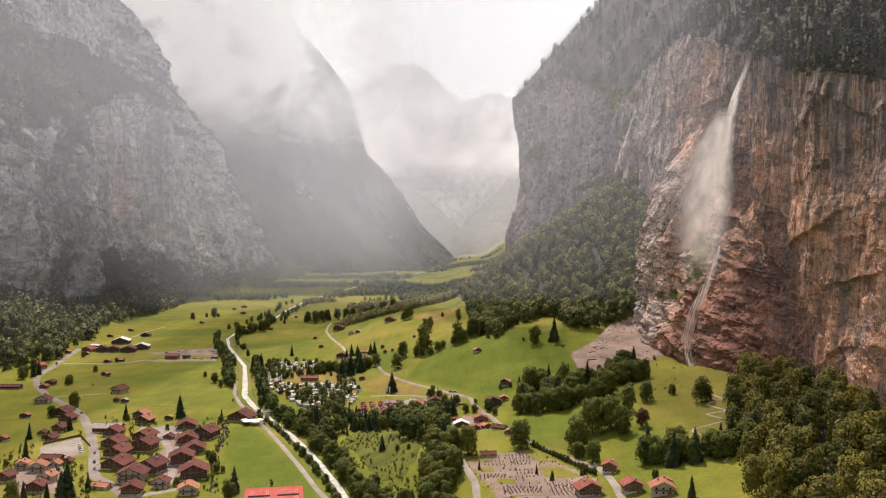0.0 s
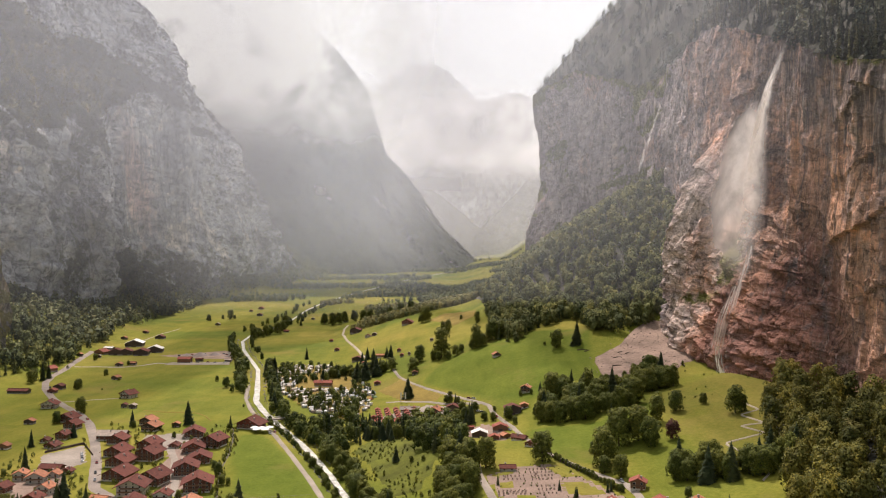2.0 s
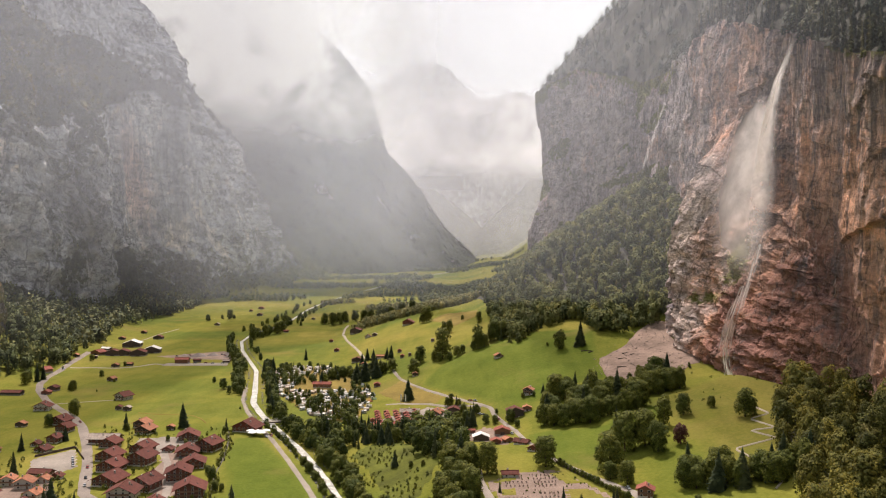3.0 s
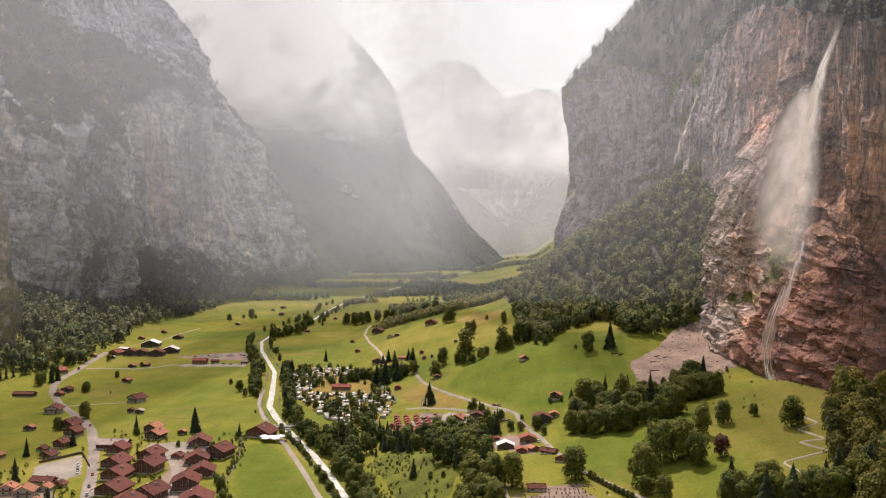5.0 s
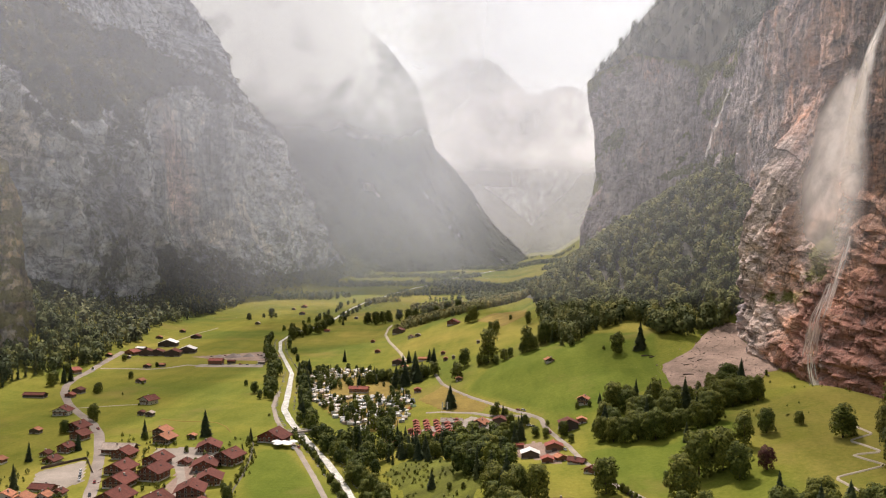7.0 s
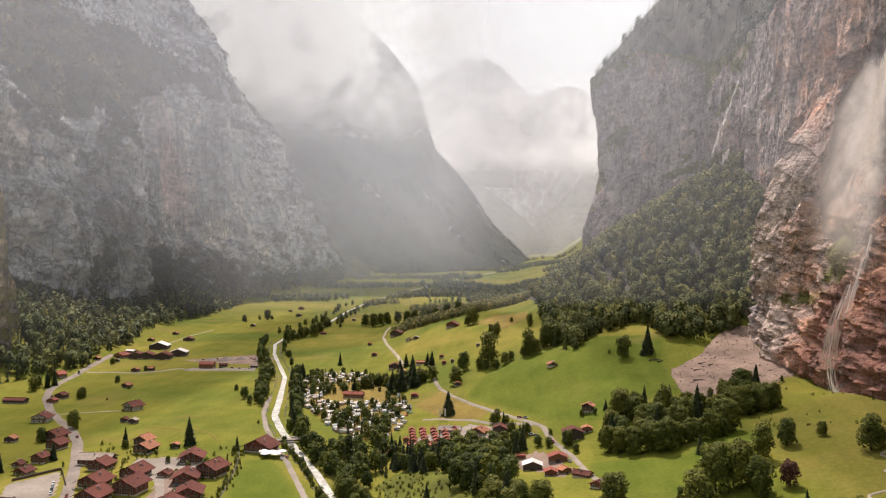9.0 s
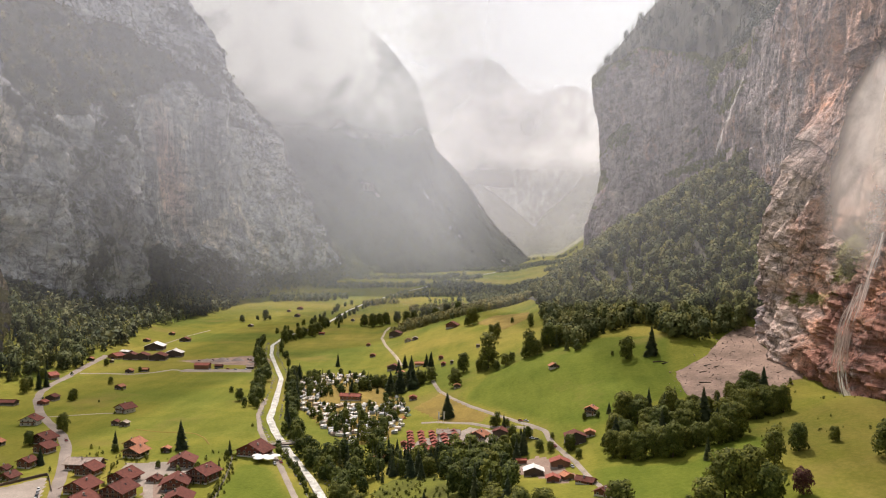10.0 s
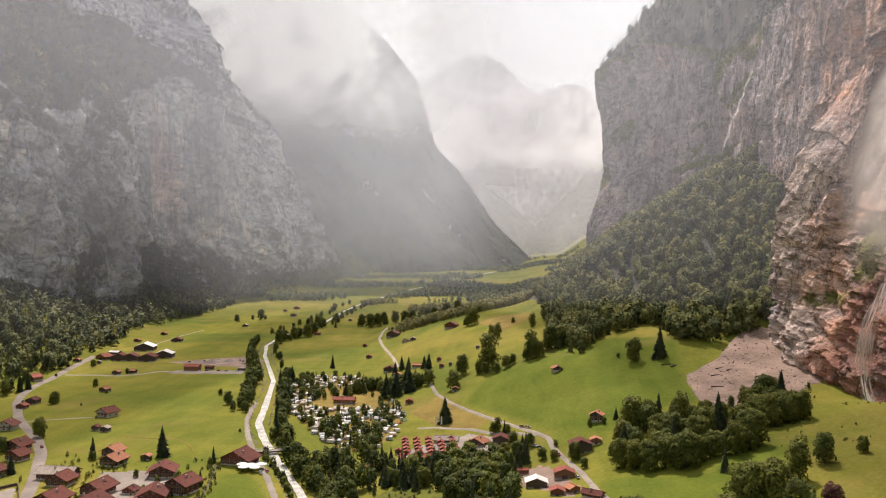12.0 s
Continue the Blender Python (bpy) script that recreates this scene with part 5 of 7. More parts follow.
# ---- waterfall ----
def fall_mat(name, alpha, low, high, scale, tint=(0.93, 0.9, 0.87), fade=0.25, ends=0.06):
    """Falling water and spray: white threads with gaps between them."""
    m, n, l, b, out = mat_new(name)
    n.remove(b)
    co, sep = n.new("ShaderNodeTexCoord"), n.new("ShaderNodeSeparateXYZ")
    l.new(co.outputs["UV"], sep.inputs[0])
    mp = n.new("ShaderNodeMapping")
    mp.inputs["Scale"].default_value = scale
    l.new(co.outputs["UV"], mp.inputs["Vector"])
    nz = noise_tex(n, l, mp.outputs["Vector"], 1.0, 6, 0.6, 0.4)
    r = n.new("ShaderNodeMapRange")
    r.inputs["From Min"].default_value, r.inputs["From Max"].default_value = low, high
    l.new(nz, r.inputs["Value"])
    val = math_node(n, l, "MULTIPLY", r.outputs["Result"], alpha)
    for axis, lo, hi in (("X", 0.0, fade), ("X", 1.0, 1 - fade), ("Y", 0.0, ends), ("Y", 1.0, 1 - ends * 0.3)):
        e = n.new("ShaderNodeMapRange")
        e.interpolation_type = "SMOOTHSTEP"
        e.inputs["From Min"].default_value, e.inputs["From Max"].default_value = lo, hi
        l.new(sep.outputs[axis], e.inputs["Value"])
        val = math_node(n, l, "MULTIPLY", val, e.outputs["Result"])
    di, tl, tr = n.new("ShaderNodeBsdfDiffuse"), n.new("ShaderNodeBsdfTranslucent"), n.new("ShaderNodeBsdfTransparent")
    a, mx = n.new("ShaderNodeMixShader"), n.new("ShaderNodeMixShader")
    di.inputs["Color"].default_value = tl.inputs["Color"].default_value = (*tint, 1)
    a.inputs["Fac"].default_value = 0.78
    l.new(di.outputs[0], a.inputs[1])
    l.new(tl.outputs[0], a.inputs[2])
    l.new(math_node(n, l, "MINIMUM", val, 1.0), mx.inputs["Fac"])
    l.new(tr.outputs[0], mx.inputs[1])
    l.new(a.outputs[0], mx.inputs[2])
    l.new(mx.outputs[0], out.inputs["Surface"])
    return m


def face_x(y, z):
    return float(wall_x(R_FACE, np.array([y]), np.array([z]))[0])


def veil(name, line_, widths, mat, parent, bulge=1.5):
    """A hanging sheet of water: line_ of (x, y, z) from foot to lip, widths along it; it spans along the valley."""
    k = len(line_)
    L_ = np.asarray(line_, float)
    t = np.linspace(0, 1, 40)
    c = np.stack([np.interp(t, np.linspace(0, 1, k), L_[:, i]) for i in range(3)], 1)
    w = np.interp(t, np.linspace(0, 1, k), widths)
    u = np.linspace(-0.5, 0.5, 9)
    P = np.zeros((9, 40, 3))
    P[:, :, 0] = c[None, :, 0] - bulge * (1 - 4 * u[:, None] ** 2) + (u[:, None] - 0.2) * w[None] * 0.95
    P[:, :, 1] = c[None, :, 1] - u[:, None] * w[None] * 0.3 - bulge * (1 - 4 * u[:, None] ** 2)
    P[:, :, 2] = c[None, :, 2]
    ob = sheet(name, P, mat)
    ob.parent = parent
    return ob


fall = new("waterfall")
tagged(fall, "tall white waterfall dropping down the ochre cliff", "waterfall")
lip_y = 684
lip = (face_x(lip_y, 298) - 3, lip_y, 306.0)
down = [(236, 703, 105), (240, 701, 140), (243, 697, 185), (245, 695, 225), (252, 692, 268), lip]
veil("main_jet", down, [24, 32, 33, 22, 8, 4], fall_mat("white_water", 1.9, 0.25, 0.7, (1.6, 9.0, 1), fade=0.48, ends=0.75), fall)
veil("core_jet", [(x - 2, y, z) for x, y, z in down], [10, 14, 16, 11, 5.5, 3], fall_mat("dense_water", 1.6, 0.3, 0.62, (1.4, 12.0, 1), fade=0.45, ends=0.85), fall)
veil("spray", [(x - 5, y + 6, z) for x, y, z in ((240, 701, 100), (241, 701, 138), (243, 699, 182), (246, 696, 224), (251, 692, 262))], [40, 52, 54, 40, 16], fall_mat("spray_mist", 1.35, 0.15, 0.85, (1.6, 3.5, 1), (0.97, 0.93, 0.9), 0.48, 0.5), fall, 6)
M_CASCADE = fall_mat("cascade_water", 1.35, 0.42, 0.64, (6.5, 2.2, 1), fade=0.42, ends=0.15)
for aside, w0, w1, z0, z1 in ((0, 5, 7, 84, 142), (3, 8, 15, 54, 108), (-1, 7, 10, 28, 60), (8, 4, 6, 58, 100)):
    zz_ = np.linspace(z0, z1, 14)
    yy_ = np.interp(zz_, (30, 52, 83, 109, 142), (677, 684, 701, 707, 708)) + aside
    xs_ = np.polyval(np.polyfit(zz_, [face_x(y, z) for y, z in zip(yy_, zz_)], 2), zz_) - 4.5
    veil("cascade", list(zip(xs_, yy_, zz_)), np.linspace(w1, w0, 14), M_CASCADE, fall, 0.8)
side_fall = new("waterfall")
tagged(side_fall, "thin white waterfall on the far grey cliff", "waterfall")
side_x = np.polyval(np.polyfit(np.linspace(0, 1, 12), [face_x(1265 - 140 * f, z) for f, z in zip(np.linspace(0, 1, 12), np.linspace(240, 338, 12))], 2), np.linspace(0, 1, 12))
pts_ = [(float(side_x[int(round(11 * f))]) - 6, 1265 - 140 * f, z) for f, z in zip(np.linspace(0, 1, 12), np.linspace(240, 338, 12))]
veil("thin_jet", pts_, np.linspace(7, 3.5, 12), fall_mat("thin_water", 0.6, 0.42, 0.68, (4.0, 9.0, 1), fade=0.35, ends=0.2), side_fall, 1.0)

# driftwood left on the scree
for i, (x, y, a, ln) in enumerate(((146, 782, 20, 14), (152, 776, 35, 11), (140, 770, 10, 12), (160, 790, 60, 9), (135, 748, -20, 8), (118, 800, 30, 13), (112, 806, -10, 10))):
    V, Fc = tube([(0, 0, 0), (ln * 0.5, 0.3, 0.2), (ln, 0, 0.1)], [0.5, 0.4, 0.2], 7)
    me = mesh_np("fallen_trunk", V, Fc, M_BARK, True)
    lg = tagged(new("fallen_trunk", me), "bare grey tree trunk lying on the scree", "log", "driftwood")
    lg.matrix_basis = pose(x, y, float(land(x, y)) + 0.9, 0, -4, a)

# ---- buildings ----
def wood_mat(name, color, scale=6.0):
    m, n, l, b, _ = mat_new(name)
    vec = coords(n, l, (1, 1, 0.2))
    c = mix(n, l, 1.0, color, ramp(n, l, noise_tex(n, l, vec, scale, 5, 0.6), [(0.3, (0.62,) * 3), (0.7, (1.2,) * 3)]), "MULTIPLY")
    info = n.new("ShaderNodeObjectInfo")
    c = mix(n, l, 1.0, c, ramp(n, l, info.outputs["Random"], [(0.0, (0.75, 0.78, 0.8)), (1.0, (1.25, 1.15, 1.1))]), "MULTIPLY")
    l.new(c, b.inputs["Base Color"])
    b.inputs["Roughness"].default_value = 0.8
    return m


def tile_mat(name, color):
    """Roof tiles: courses across the slope, patches of lichen and newer tiles."""
    m, n, l, b, _ = mat_new(name)
    vec = coords(n, l)
    wv = n.new("ShaderNodeTexWave")
    wv.bands_direction = "Z"
    wv.inputs["Scale"].default_value, wv.inputs["Distortion"].default_value = 1.6, 0.5
    l.new(vec, wv.inputs["Vector"])
    c = mix(n, l, 1.0, color, ramp(n, l, noise_tex(n, l, vec, 0.5, 5, 0.6), [(0.3, (0.68, 0.7, 0.72)), (0.7, (1.2, 1.15, 1.1))]), "MULTIPLY")
    c = mix(n, l, 0.35, c, ramp(n, l, wv.outputs["Fac"], [(0.2, (0.6,) * 3), (0.6, (1.1,) * 3)]), "MULTIPLY")
    c = mix(n, l, 0.6, c, ramp(n, l, noise_tex(n, l, vec, 4.0, 2), [(0.35, (0.75,) * 3), (0.65, (1.15,) * 3)]), "MULTIPLY")
    info = n.new("ShaderNodeObjectInfo")
    c = mix(n, l, 1.0, c, ramp(n, l, info.outputs["Random"], [(0.0, (0.82,) * 3), (1.0, (1.15, 1.12, 1.1))]), "MULTIPLY")
    l.new(c, b.inputs["Base Color"])
    b.inputs["Roughness"].default_value = 0.9
    b.inputs["Specular IOR Level"].default_value = 0.2
    bump(n, l, b, wv.outputs["Fac"], 0.5, 0.08)
    return m


def glass_mat():
    m, n, l, b, _ = mat_new("window_glass")
    b.inputs["Base Color"].default_value = (0.03, 0.035, 0.04, 1)
    b.inputs["Roughness"].default_value = 0.08
    return m


M_W_BROWN, M_W_DARK, M_W_RED = wood_mat("brown_boards", (0.16, 0.062, 0.042)), wood_mat("weathered_boards", (0.085, 0.06, 0.05)), wood_mat("red_boards", (0.2, 0.055, 0.04))
M_W_WARM = wood_mat("warm_boards", (0.22, 0.11, 0.06))
M_PLASTER = plain("white_render", (0.62, 0.58, 0.52), 0.85, 0.2, 0.4)
M_R_BROWN, M_R_ORANGE, M_R_RED = tile_mat("brown_tiles", (0.15, 0.053, 0.041)), tile_mat("orange_tiles", (0.42, 0.185, 0.11)), tile_mat("red_tiles", (0.3, 0.1, 0.075))
M_R_PALE, M_R_WHITE = tile_mat("pale_slates", (0.38, 0.32, 0.28)), plain("white_sheeting", (0.75, 0.72, 0.69), 0.5, 0.12, 0.3)
M_GLASS, M_TRIM = glass_mat(), plain("white_trim", (0.55, 0.52, 0.48), 0.6, 0.15)
M_RAIL = wood_mat("railing_boards", (0.2, 0.12, 0.08))
M_CHIM = plain("chimney_render", (0.4, 0.36, 0.32), 0.9, 0.25)
STYLES = {  # walls, plinth, roof, windows, label
    "brown": (M_W_BROWN, M_PLASTER, M_R_BROWN, True, "brown wooden chalet with a shallow tiled roof"),
    "wood": (M_W_DARK, M_PLASTER, M_R_ORANGE, True, "dark wooden chalet with a weathered orange roof"),
    "white": (M_PLASTER, M_PLASTER, M_R_BROWN, True, "white rendered chalet with a brown roof"),
    "pale": (M_W_BROWN, M_PLASTER, M_R_PALE, True, "long wooden house with a pale slate roof"),
    "orange": (M_PLASTER, M_PLASTER, M_R_ORANGE, True, "white house with an orange tiled roof"),
    "red": (M_W_WARM, M_PLASTER, M_R_RED, True, "wooden house with a bright red tiled roof"),
    "inn": (M_W_RED, M_PLASTER, M_R_BROWN, True, "large red wooden inn with a broad brown roof"),
    "camp": (M_W_WARM, M_PLASTER, M_R_RED, True, "long camp site house with a red roof"),
    "barn": (M_W_DARK, M_CHIM, M_R_BROWN, False, "dark weathered barn with a brown roof"),
    "redbarn": (M_W_WARM, M_CHIM, M_R_RED, False, "wooden barn with a rusty red roof"),
    "whitebarn": (M_W_DARK, M_CHIM, M_R_WHITE, False, "dark shed with a white sheet roof"),
    "hut": (M_W_DARK, M_CHIM, M_R_ORANGE, False, "small weathered hay hut in the meadow"),
    "palehut": (M_W_DARK, M_CHIM, M_R_PALE, False, "small wooden hut with a pale roof"),
    "redhut": (M_W_BROWN, M_CHIM, M_R_RED, False, "small wooden hut with a red roof"),
    "orangehut": (M_W_WARM, M_PLASTER, M_R_ORANGE, False, "small house with a bright orange roof"),
}


def box(lo, hi):
    (a, b_, c), (d, e, f) = lo, hi
    V = [(a, b_, c), (d, b_, c), (d, e, c), (a, e, c), (a, b_, f), (d, b_, f), (d, e, f), (a, e, f)]
    return V, [(0, 3, 2, 1), (4, 5, 6, 7), (0, 1, 5, 4), (1, 2, 6, 5), (2, 3, 7, 6), (3, 0, 4, 7)]


def join(*shapes):
    V, F = [], []
    for v, f in shapes:
        F += [tuple(i + len(V) for i in q) for q in f]
        V += list(v)
    return V, F


def solid(name, shape, mat, parent=None, label="", bev=0.0):
    V, F = shape
    me = bpy.data.meshes.new(name)
    me.from_pydata([tuple(map(float, v)) for v in V], [], F)
    if bev:
        bm = bmesh.new()
        bm.from_mesh(me)
        bmesh.ops.bevel(bm, geom=bm.edges[:], offset=bev, segments=1, affect="EDGES")
        bm.to_mesh(me)
        bm.free()
    me.materials.append(mat)
    ob = new(name, me)
    ob.parent = parent
    if label:
        ob["label"] = label
    return ob


FRAME_ME = bpy.data.meshes.new("window")
_o, _i = [(-0.6, -0.65), (0.6, -0.65), (0.6, 0.65), (-0.6, 0.65)], [(-0.47, -0.52), (0.47, -0.52), (0.47, 0.52), (-0.47, 0.52)]
_v = [(a, d, c) for d in (-0.07, 0.05) for ring in (_o, _i) for a, c in ring]
_f = []
for k in range(4):
    n_ = (k + 1) % 4
    _f += [(k, n_, 4 + n_, 4 + k), (8 + n_, 8 + k, 12 + k, 12 + n_), (n_, k, 8 + k, 8 + n_), (4 + k, 4 + n_, 12 + n_, 12 + k)]
FRAME_ME.from_pydata(_v, [], _f)
FRAME_ME.materials.append(M_TRIM)
_v, _f = box((-0.5, -0.02, -0.55), (0.5, 0.01, 0.55))
PANE_ME = bpy.data.meshes.new("pane")
PANE_ME.from_pydata(_v, [], _f)
PANE_ME.materials.append(M_GLASS)


def window(parent, x, y, z, turn, s=1.0):
    w = new("window", FRAME_ME)
    w.matrix_basis = Matrix.LocRotScale((x, y, z), Euler((0, 0, radians(turn))), (s * 1.15, 1, s))
    w.parent = parent
    p = new("pane", PANE_ME)
    p.parent = w


house_rng = random.Random(3)


def chalet(x, y, rot, w, d, storeys, style):
    """A house: gable wall towards -y before the turn, ridge along y, wide eaves."""
    wall_m, base_m, roof_m, lit, label = STYLES[style]
    kind = "barn" if style in ("barn", "redbarn", "whitebarn") else "hut" if "hut" in style else "chalet"
    w, d = w * 0.79, d * 0.76
    if d < 0.62 * w:
        w, d, rot = d, w, rot + 90
    z = float(land(x, y))
    root = new(kind)
    root.matrix_basis = pose(x, y, z, 0, 0, rot)
    tagged(root, label, "house" if kind == "chalet" else kind, "houses of the village" if kind == "chalet" else "huts and barns")
    eave = 1.0 + 1.72 * storeys if lit else (2.2 + 1.6 * storeys)
    if storeys == 1 and w < 9:
        eave *= 0.8
    pitch = 0.48 if lit else 0.38
    hw, hd, base = w / 2, d / 2, min(2.4 if style in ("white", "orange") else 1.0, eave * 0.35)
    rise = hw * pitch
    solid("plinth", box((-hw - 0.05, -hd - 0.05, -1.8), (hw + 0.05, hd + 0.05, base)), base_m, root)
    V = [(-hw, -hd, base), (hw, -hd, base), (hw, -hd, eave), (0, -hd, eave + rise), (-hw, -hd, eave)]
    V += [(a, hd, c) for a, _, c in V]
    F = [(0, 1, 2, 3, 4), (9, 8, 7, 6, 5), (0, 5, 6, 1), (1, 6, 7, 2), (4, 9, 5, 0), (2, 7, 8, 3), (3, 8, 9, 4)]
    solid("wall", (V, F), wall_m, root)
    over, gab, th = (1.9, 2.0, 0.32) if lit else (0.8, 0.8, 0.22)
    over, gab = min(over, w * 0.14), min(gab, w * 0.14)
    for s in (-1, 1):
        ex, ez = s * (hw + over), eave - over * pitch
        A = [(0, -hd - gab, eave + rise + 0.06), (ex, -hd - gab, ez + 0.06), (ex, hd + gab, ez + 0.06), (0, hd + gab, eave + rise + 0.06)]
        A += [(a, b_, c + th) for a, b_, c in A]
        Q = [(3, 2, 1, 0), (4, 5, 6, 7), (0, 1, 5, 4), (1, 2, 6, 5), (2, 3, 7, 6), (3, 0, 4, 7)]
        solid("roof_side", (A, Q if s > 0 else [q[::-1] for q in Q]), roof_m, root)
    solid("ridge_cap", box((-0.25, -hd - gab - 0.03, eave + rise + 0.2), (0.25, hd + gab + 0.03, eave + rise + 0.5)), roof_m, root)
    if not lit:
        solid("door", box((-w * 0.14, -hd - 0.14, 0), (w * 0.14, -hd - 0.06, eave * 0.62)), M_W_DARK, root, "dark plank door")
        return root
    cx, cy = hw * house_rng.choice((-0.35, 0.4)), hd * house_rng.uniform(-0.4, 0.4)
    cz = eave + rise - abs(cx) * pitch
    solid("chimney", join(box((cx - 0.4, cy - 0.4, cz - 0.3), (cx + 0.4, cy + 0.4, cz + 1.5)), box((cx - 0.52, cy - 0.52, cz + 1.55), (cx + 0.52, cy + 0.52, cz + 1.7))), M_CHIM, root)
    n = max(2, int(w / 3.4))
    for s in range(storeys):
        zz = 1.35 + 2.2 * s
        for i in range(n):
            window(root, -hw + (i + 0.5) * w / n, -hd - (0.1 if zz < base else 0.05), zz, 0, 1.0)
        m_ = max(2, int(d / 4.0)) if zz + 0.75 < eave else 0
        for i in range(m_):
            yy = -hd + (i + 0.5) * d / m_
            for sd, turn in ((1, 90), (-1, -90)):
                window(root, sd * (hw + (0.1 if zz < base else 0.05)), yy, zz, turn, 0.9)
    if w > 12:
        for i in (-1, 1):
            window(root, i * w * 0.13, -hd - 0.05, eave + rise * 0.3 + 0.2, 0, 0.8)
    for s in range(1, storeys):
        zb, half = 2.2 * s + 0.2, hw * (0.92 if s == 1 else 0.7)
        bal = solid("balcony", box((-half, -hd - 1.25, zb), (half, -hd - 0.06, zb + 0.16)), M_RAIL, root)
        solid("railing", join(box((-half, -hd - 1.24, zb + 0.22), (half, -hd - 1.16, zb + 0.85)), box((-half - 0.02, -hd - 1.3, zb + 0.9), (half + 0.02, -hd - 1.12, zb + 1.0)),
                              box((-half, -hd - 1.15, zb + 0.22), (-half + 0.08, -hd - 0.1, zb + 0.95)), box((half - 0.08, -hd - 1.15, zb + 0.22), (half, -hd - 0.1, zb + 0.95))), M_RAIL, bal)
    solid("door", box((-0.55 + w * 0.25, -hd - 0.16, 0), (0.55 + w * 0.25, -hd - 0.08, 2.1)), M_W_WARM, root, "wooden front door")
    if w > 13:
        for sd in (-1, 1):
            if house_rng.random() < 0.6:
                px, py = sd * hw * 0.55, hd * house_rng.uniform(-0.5, 0.5)
                pz = eave + rise - abs(px) * pitch + th + 0.1
                sk = solid("skylight", ([(-0.6, -0.5, 0), (0.6, -0.5, 0), (0.6, 0.5, 0), (-0.6, 0.5, 0), (-0.55, -0.45, 0.12), (0.55, -0.45, 0.12), (0.55, 0.45, 0.12), (-0.55, 0.45, 0.12)],
                                        box((0, 0, 0), (1, 1, 1))[1]), M_GLASS, root, "tilted roof window")
                sk.matrix_basis = Matrix.Translation((px, py, pz)) @ Euler((0, math.atan(pitch) * sd, 0)).to_matrix().to_4x4()
    return root


# holiday chalets in rows beside the lane
chalet(-269, 649, 0, 27.0, 13.5, 2, "pale")
chalet(-260, 637, -4, 15.9, 12.7, 2, "brown")
chalet(-245, 602, -6, 18.3, 16.5, 2, "brown")
chalet(-232, 576, -6, 18.3, 17.4, 2, "brown")
chalet(-220, 546, -8, 19.6, 18.6, 2, "brown")
chalet(-230, 623, -8, 17.2, 17.2, 2, "brown")
chalet(-218, 592, -8, 18.0, 18.0, 3, "brown")
chalet(-193, 536, -14, 17.8, 17.8, 3, "brown")
chalet(-212, 625, 0, 8.7, 8.7, 1, "brown")
chalet(-209, 660, 14, 17.3, 17.3, 2, "brown")
chalet(-194, 614, 14, 17.0, 17.0, 2, "brown")
chalet(-184, 630, -14, 17.4, 17.4, 3, "brown")
chalet(-180, 586, 14, 16.2, 16.2, 2, "brown")
chalet(-180, 557, 14, 17.7, 17.7, 3, "brown")
chalet(-161, 523, 14, 20.2, 18.2, 3, "brown")
chalet(-198, 515, 4, 19.9, 16.0, 3, "white")
chalet(-251, 681, -8, 15.1, 15.1, 2, "wood")
chalet(-262, 702, -8, 13.7, 12.3, 2, "wood")
chalet(-175, 502, 0, 11.2, 8.9, 2, "white")
chalet(-188, 489, 8, 14.2, 12.8, 2, "brown")
chalet(-154, 489, 12, 12.9, 11.6, 2, "orange")
chalet(-235, 693, 0, 6.8, 5.4, 1, "hut")
# houses along the main road
chalet(-379, 766, 8, 16.0, 12.8, 2, "white")
chalet(-362, 700, 0, 9.8, 6.8, 1, "hut")
chalet(-336, 617, 0, 9.5, 7.6, 1, "orangehut")
chalet(-334, 710, -10, 16.8, 13.4, 2, "brown")
chalet(-318, 685, -10, 14.3, 11.4, 2, "brown")
chalet(-308, 649, -8, 10.8, 9.8, 2, "brown")
chalet(-303, 623, -8, 11.3, 10.1, 1, "brown")
chalet(-316, 638, 0, 8.0, 7.2, 1, "brown")
chalet(-273, 564, -6, 18.0, 9.0, 1, "brown")
chalet(-269, 537, 10, 12.7, 10.1, 2, "orange")
chalet(-282, 542, 10, 9.8, 8.8, 2, "orange")
chalet(-251, 514, -10, 10.7, 8.6, 2, "orange")
chalet(-264, 550, 0, 9.2, 7.4, 1, "orange")
chalet(-248, 493, 0, 12.3, 9.9, 2, "brown")
chalet(-278, 514, -8, 10.7, 9.7, 2, "brown")
chalet(-211, 499, -14, 13.2, 7.9, 1, "orange")
chalet(-259, 557, 0, 8.5, 6.0, 1, "brown")
chalet(-415, 841, 0, 10.0, 8.0, 1, "redhut")
chalet(-418, 861, 0, 12.0, 10.8, 1, "barn")
chalet(-447, 836, 0, 25.6, 10.3, 1, "barn")
chalet(-327, 818, -24, 15.4, 13.8, 2, "white")
chalet(-302, 767, 0, 7.5, 6.7, 1, "palehut")
chalet(-311, 770, 0, 6.4, 5.8, 1, "barn")
# farm yard and barns farther up the meadow
chalet(-489, 1118, -20, 20.2, 16.2, 1, "redbarn")
chalet(-469, 1117, 10, 21.5, 17.2, 2, "barn")
chalet(-457, 1120, 10, 21.5, 17.2, 2, "barn")
chalet(-435, 1119, 10, 24.1, 21.7, 2, "barn")
chalet(-481, 1209, 10, 30.8, 24.7, 2, "whitebarn")
chalet(-428, 1149, 10, 26.2, 21.0, 2, "whitebarn")
chalet(-498, 1162, -20, 18.4, 9.2, 1, "whitebarn")
chalet(-352, 1051, 0, 20.5, 12.3, 2, "redbarn")
chalet(-423, 1019, 0, 9.7, 7.7, 1, "hut")
chalet(-411, 1029, 0, 12.2, 7.3, 1, "hut")
chalet(-385, 923, -20, 10.7, 8.5, 1, "hut")
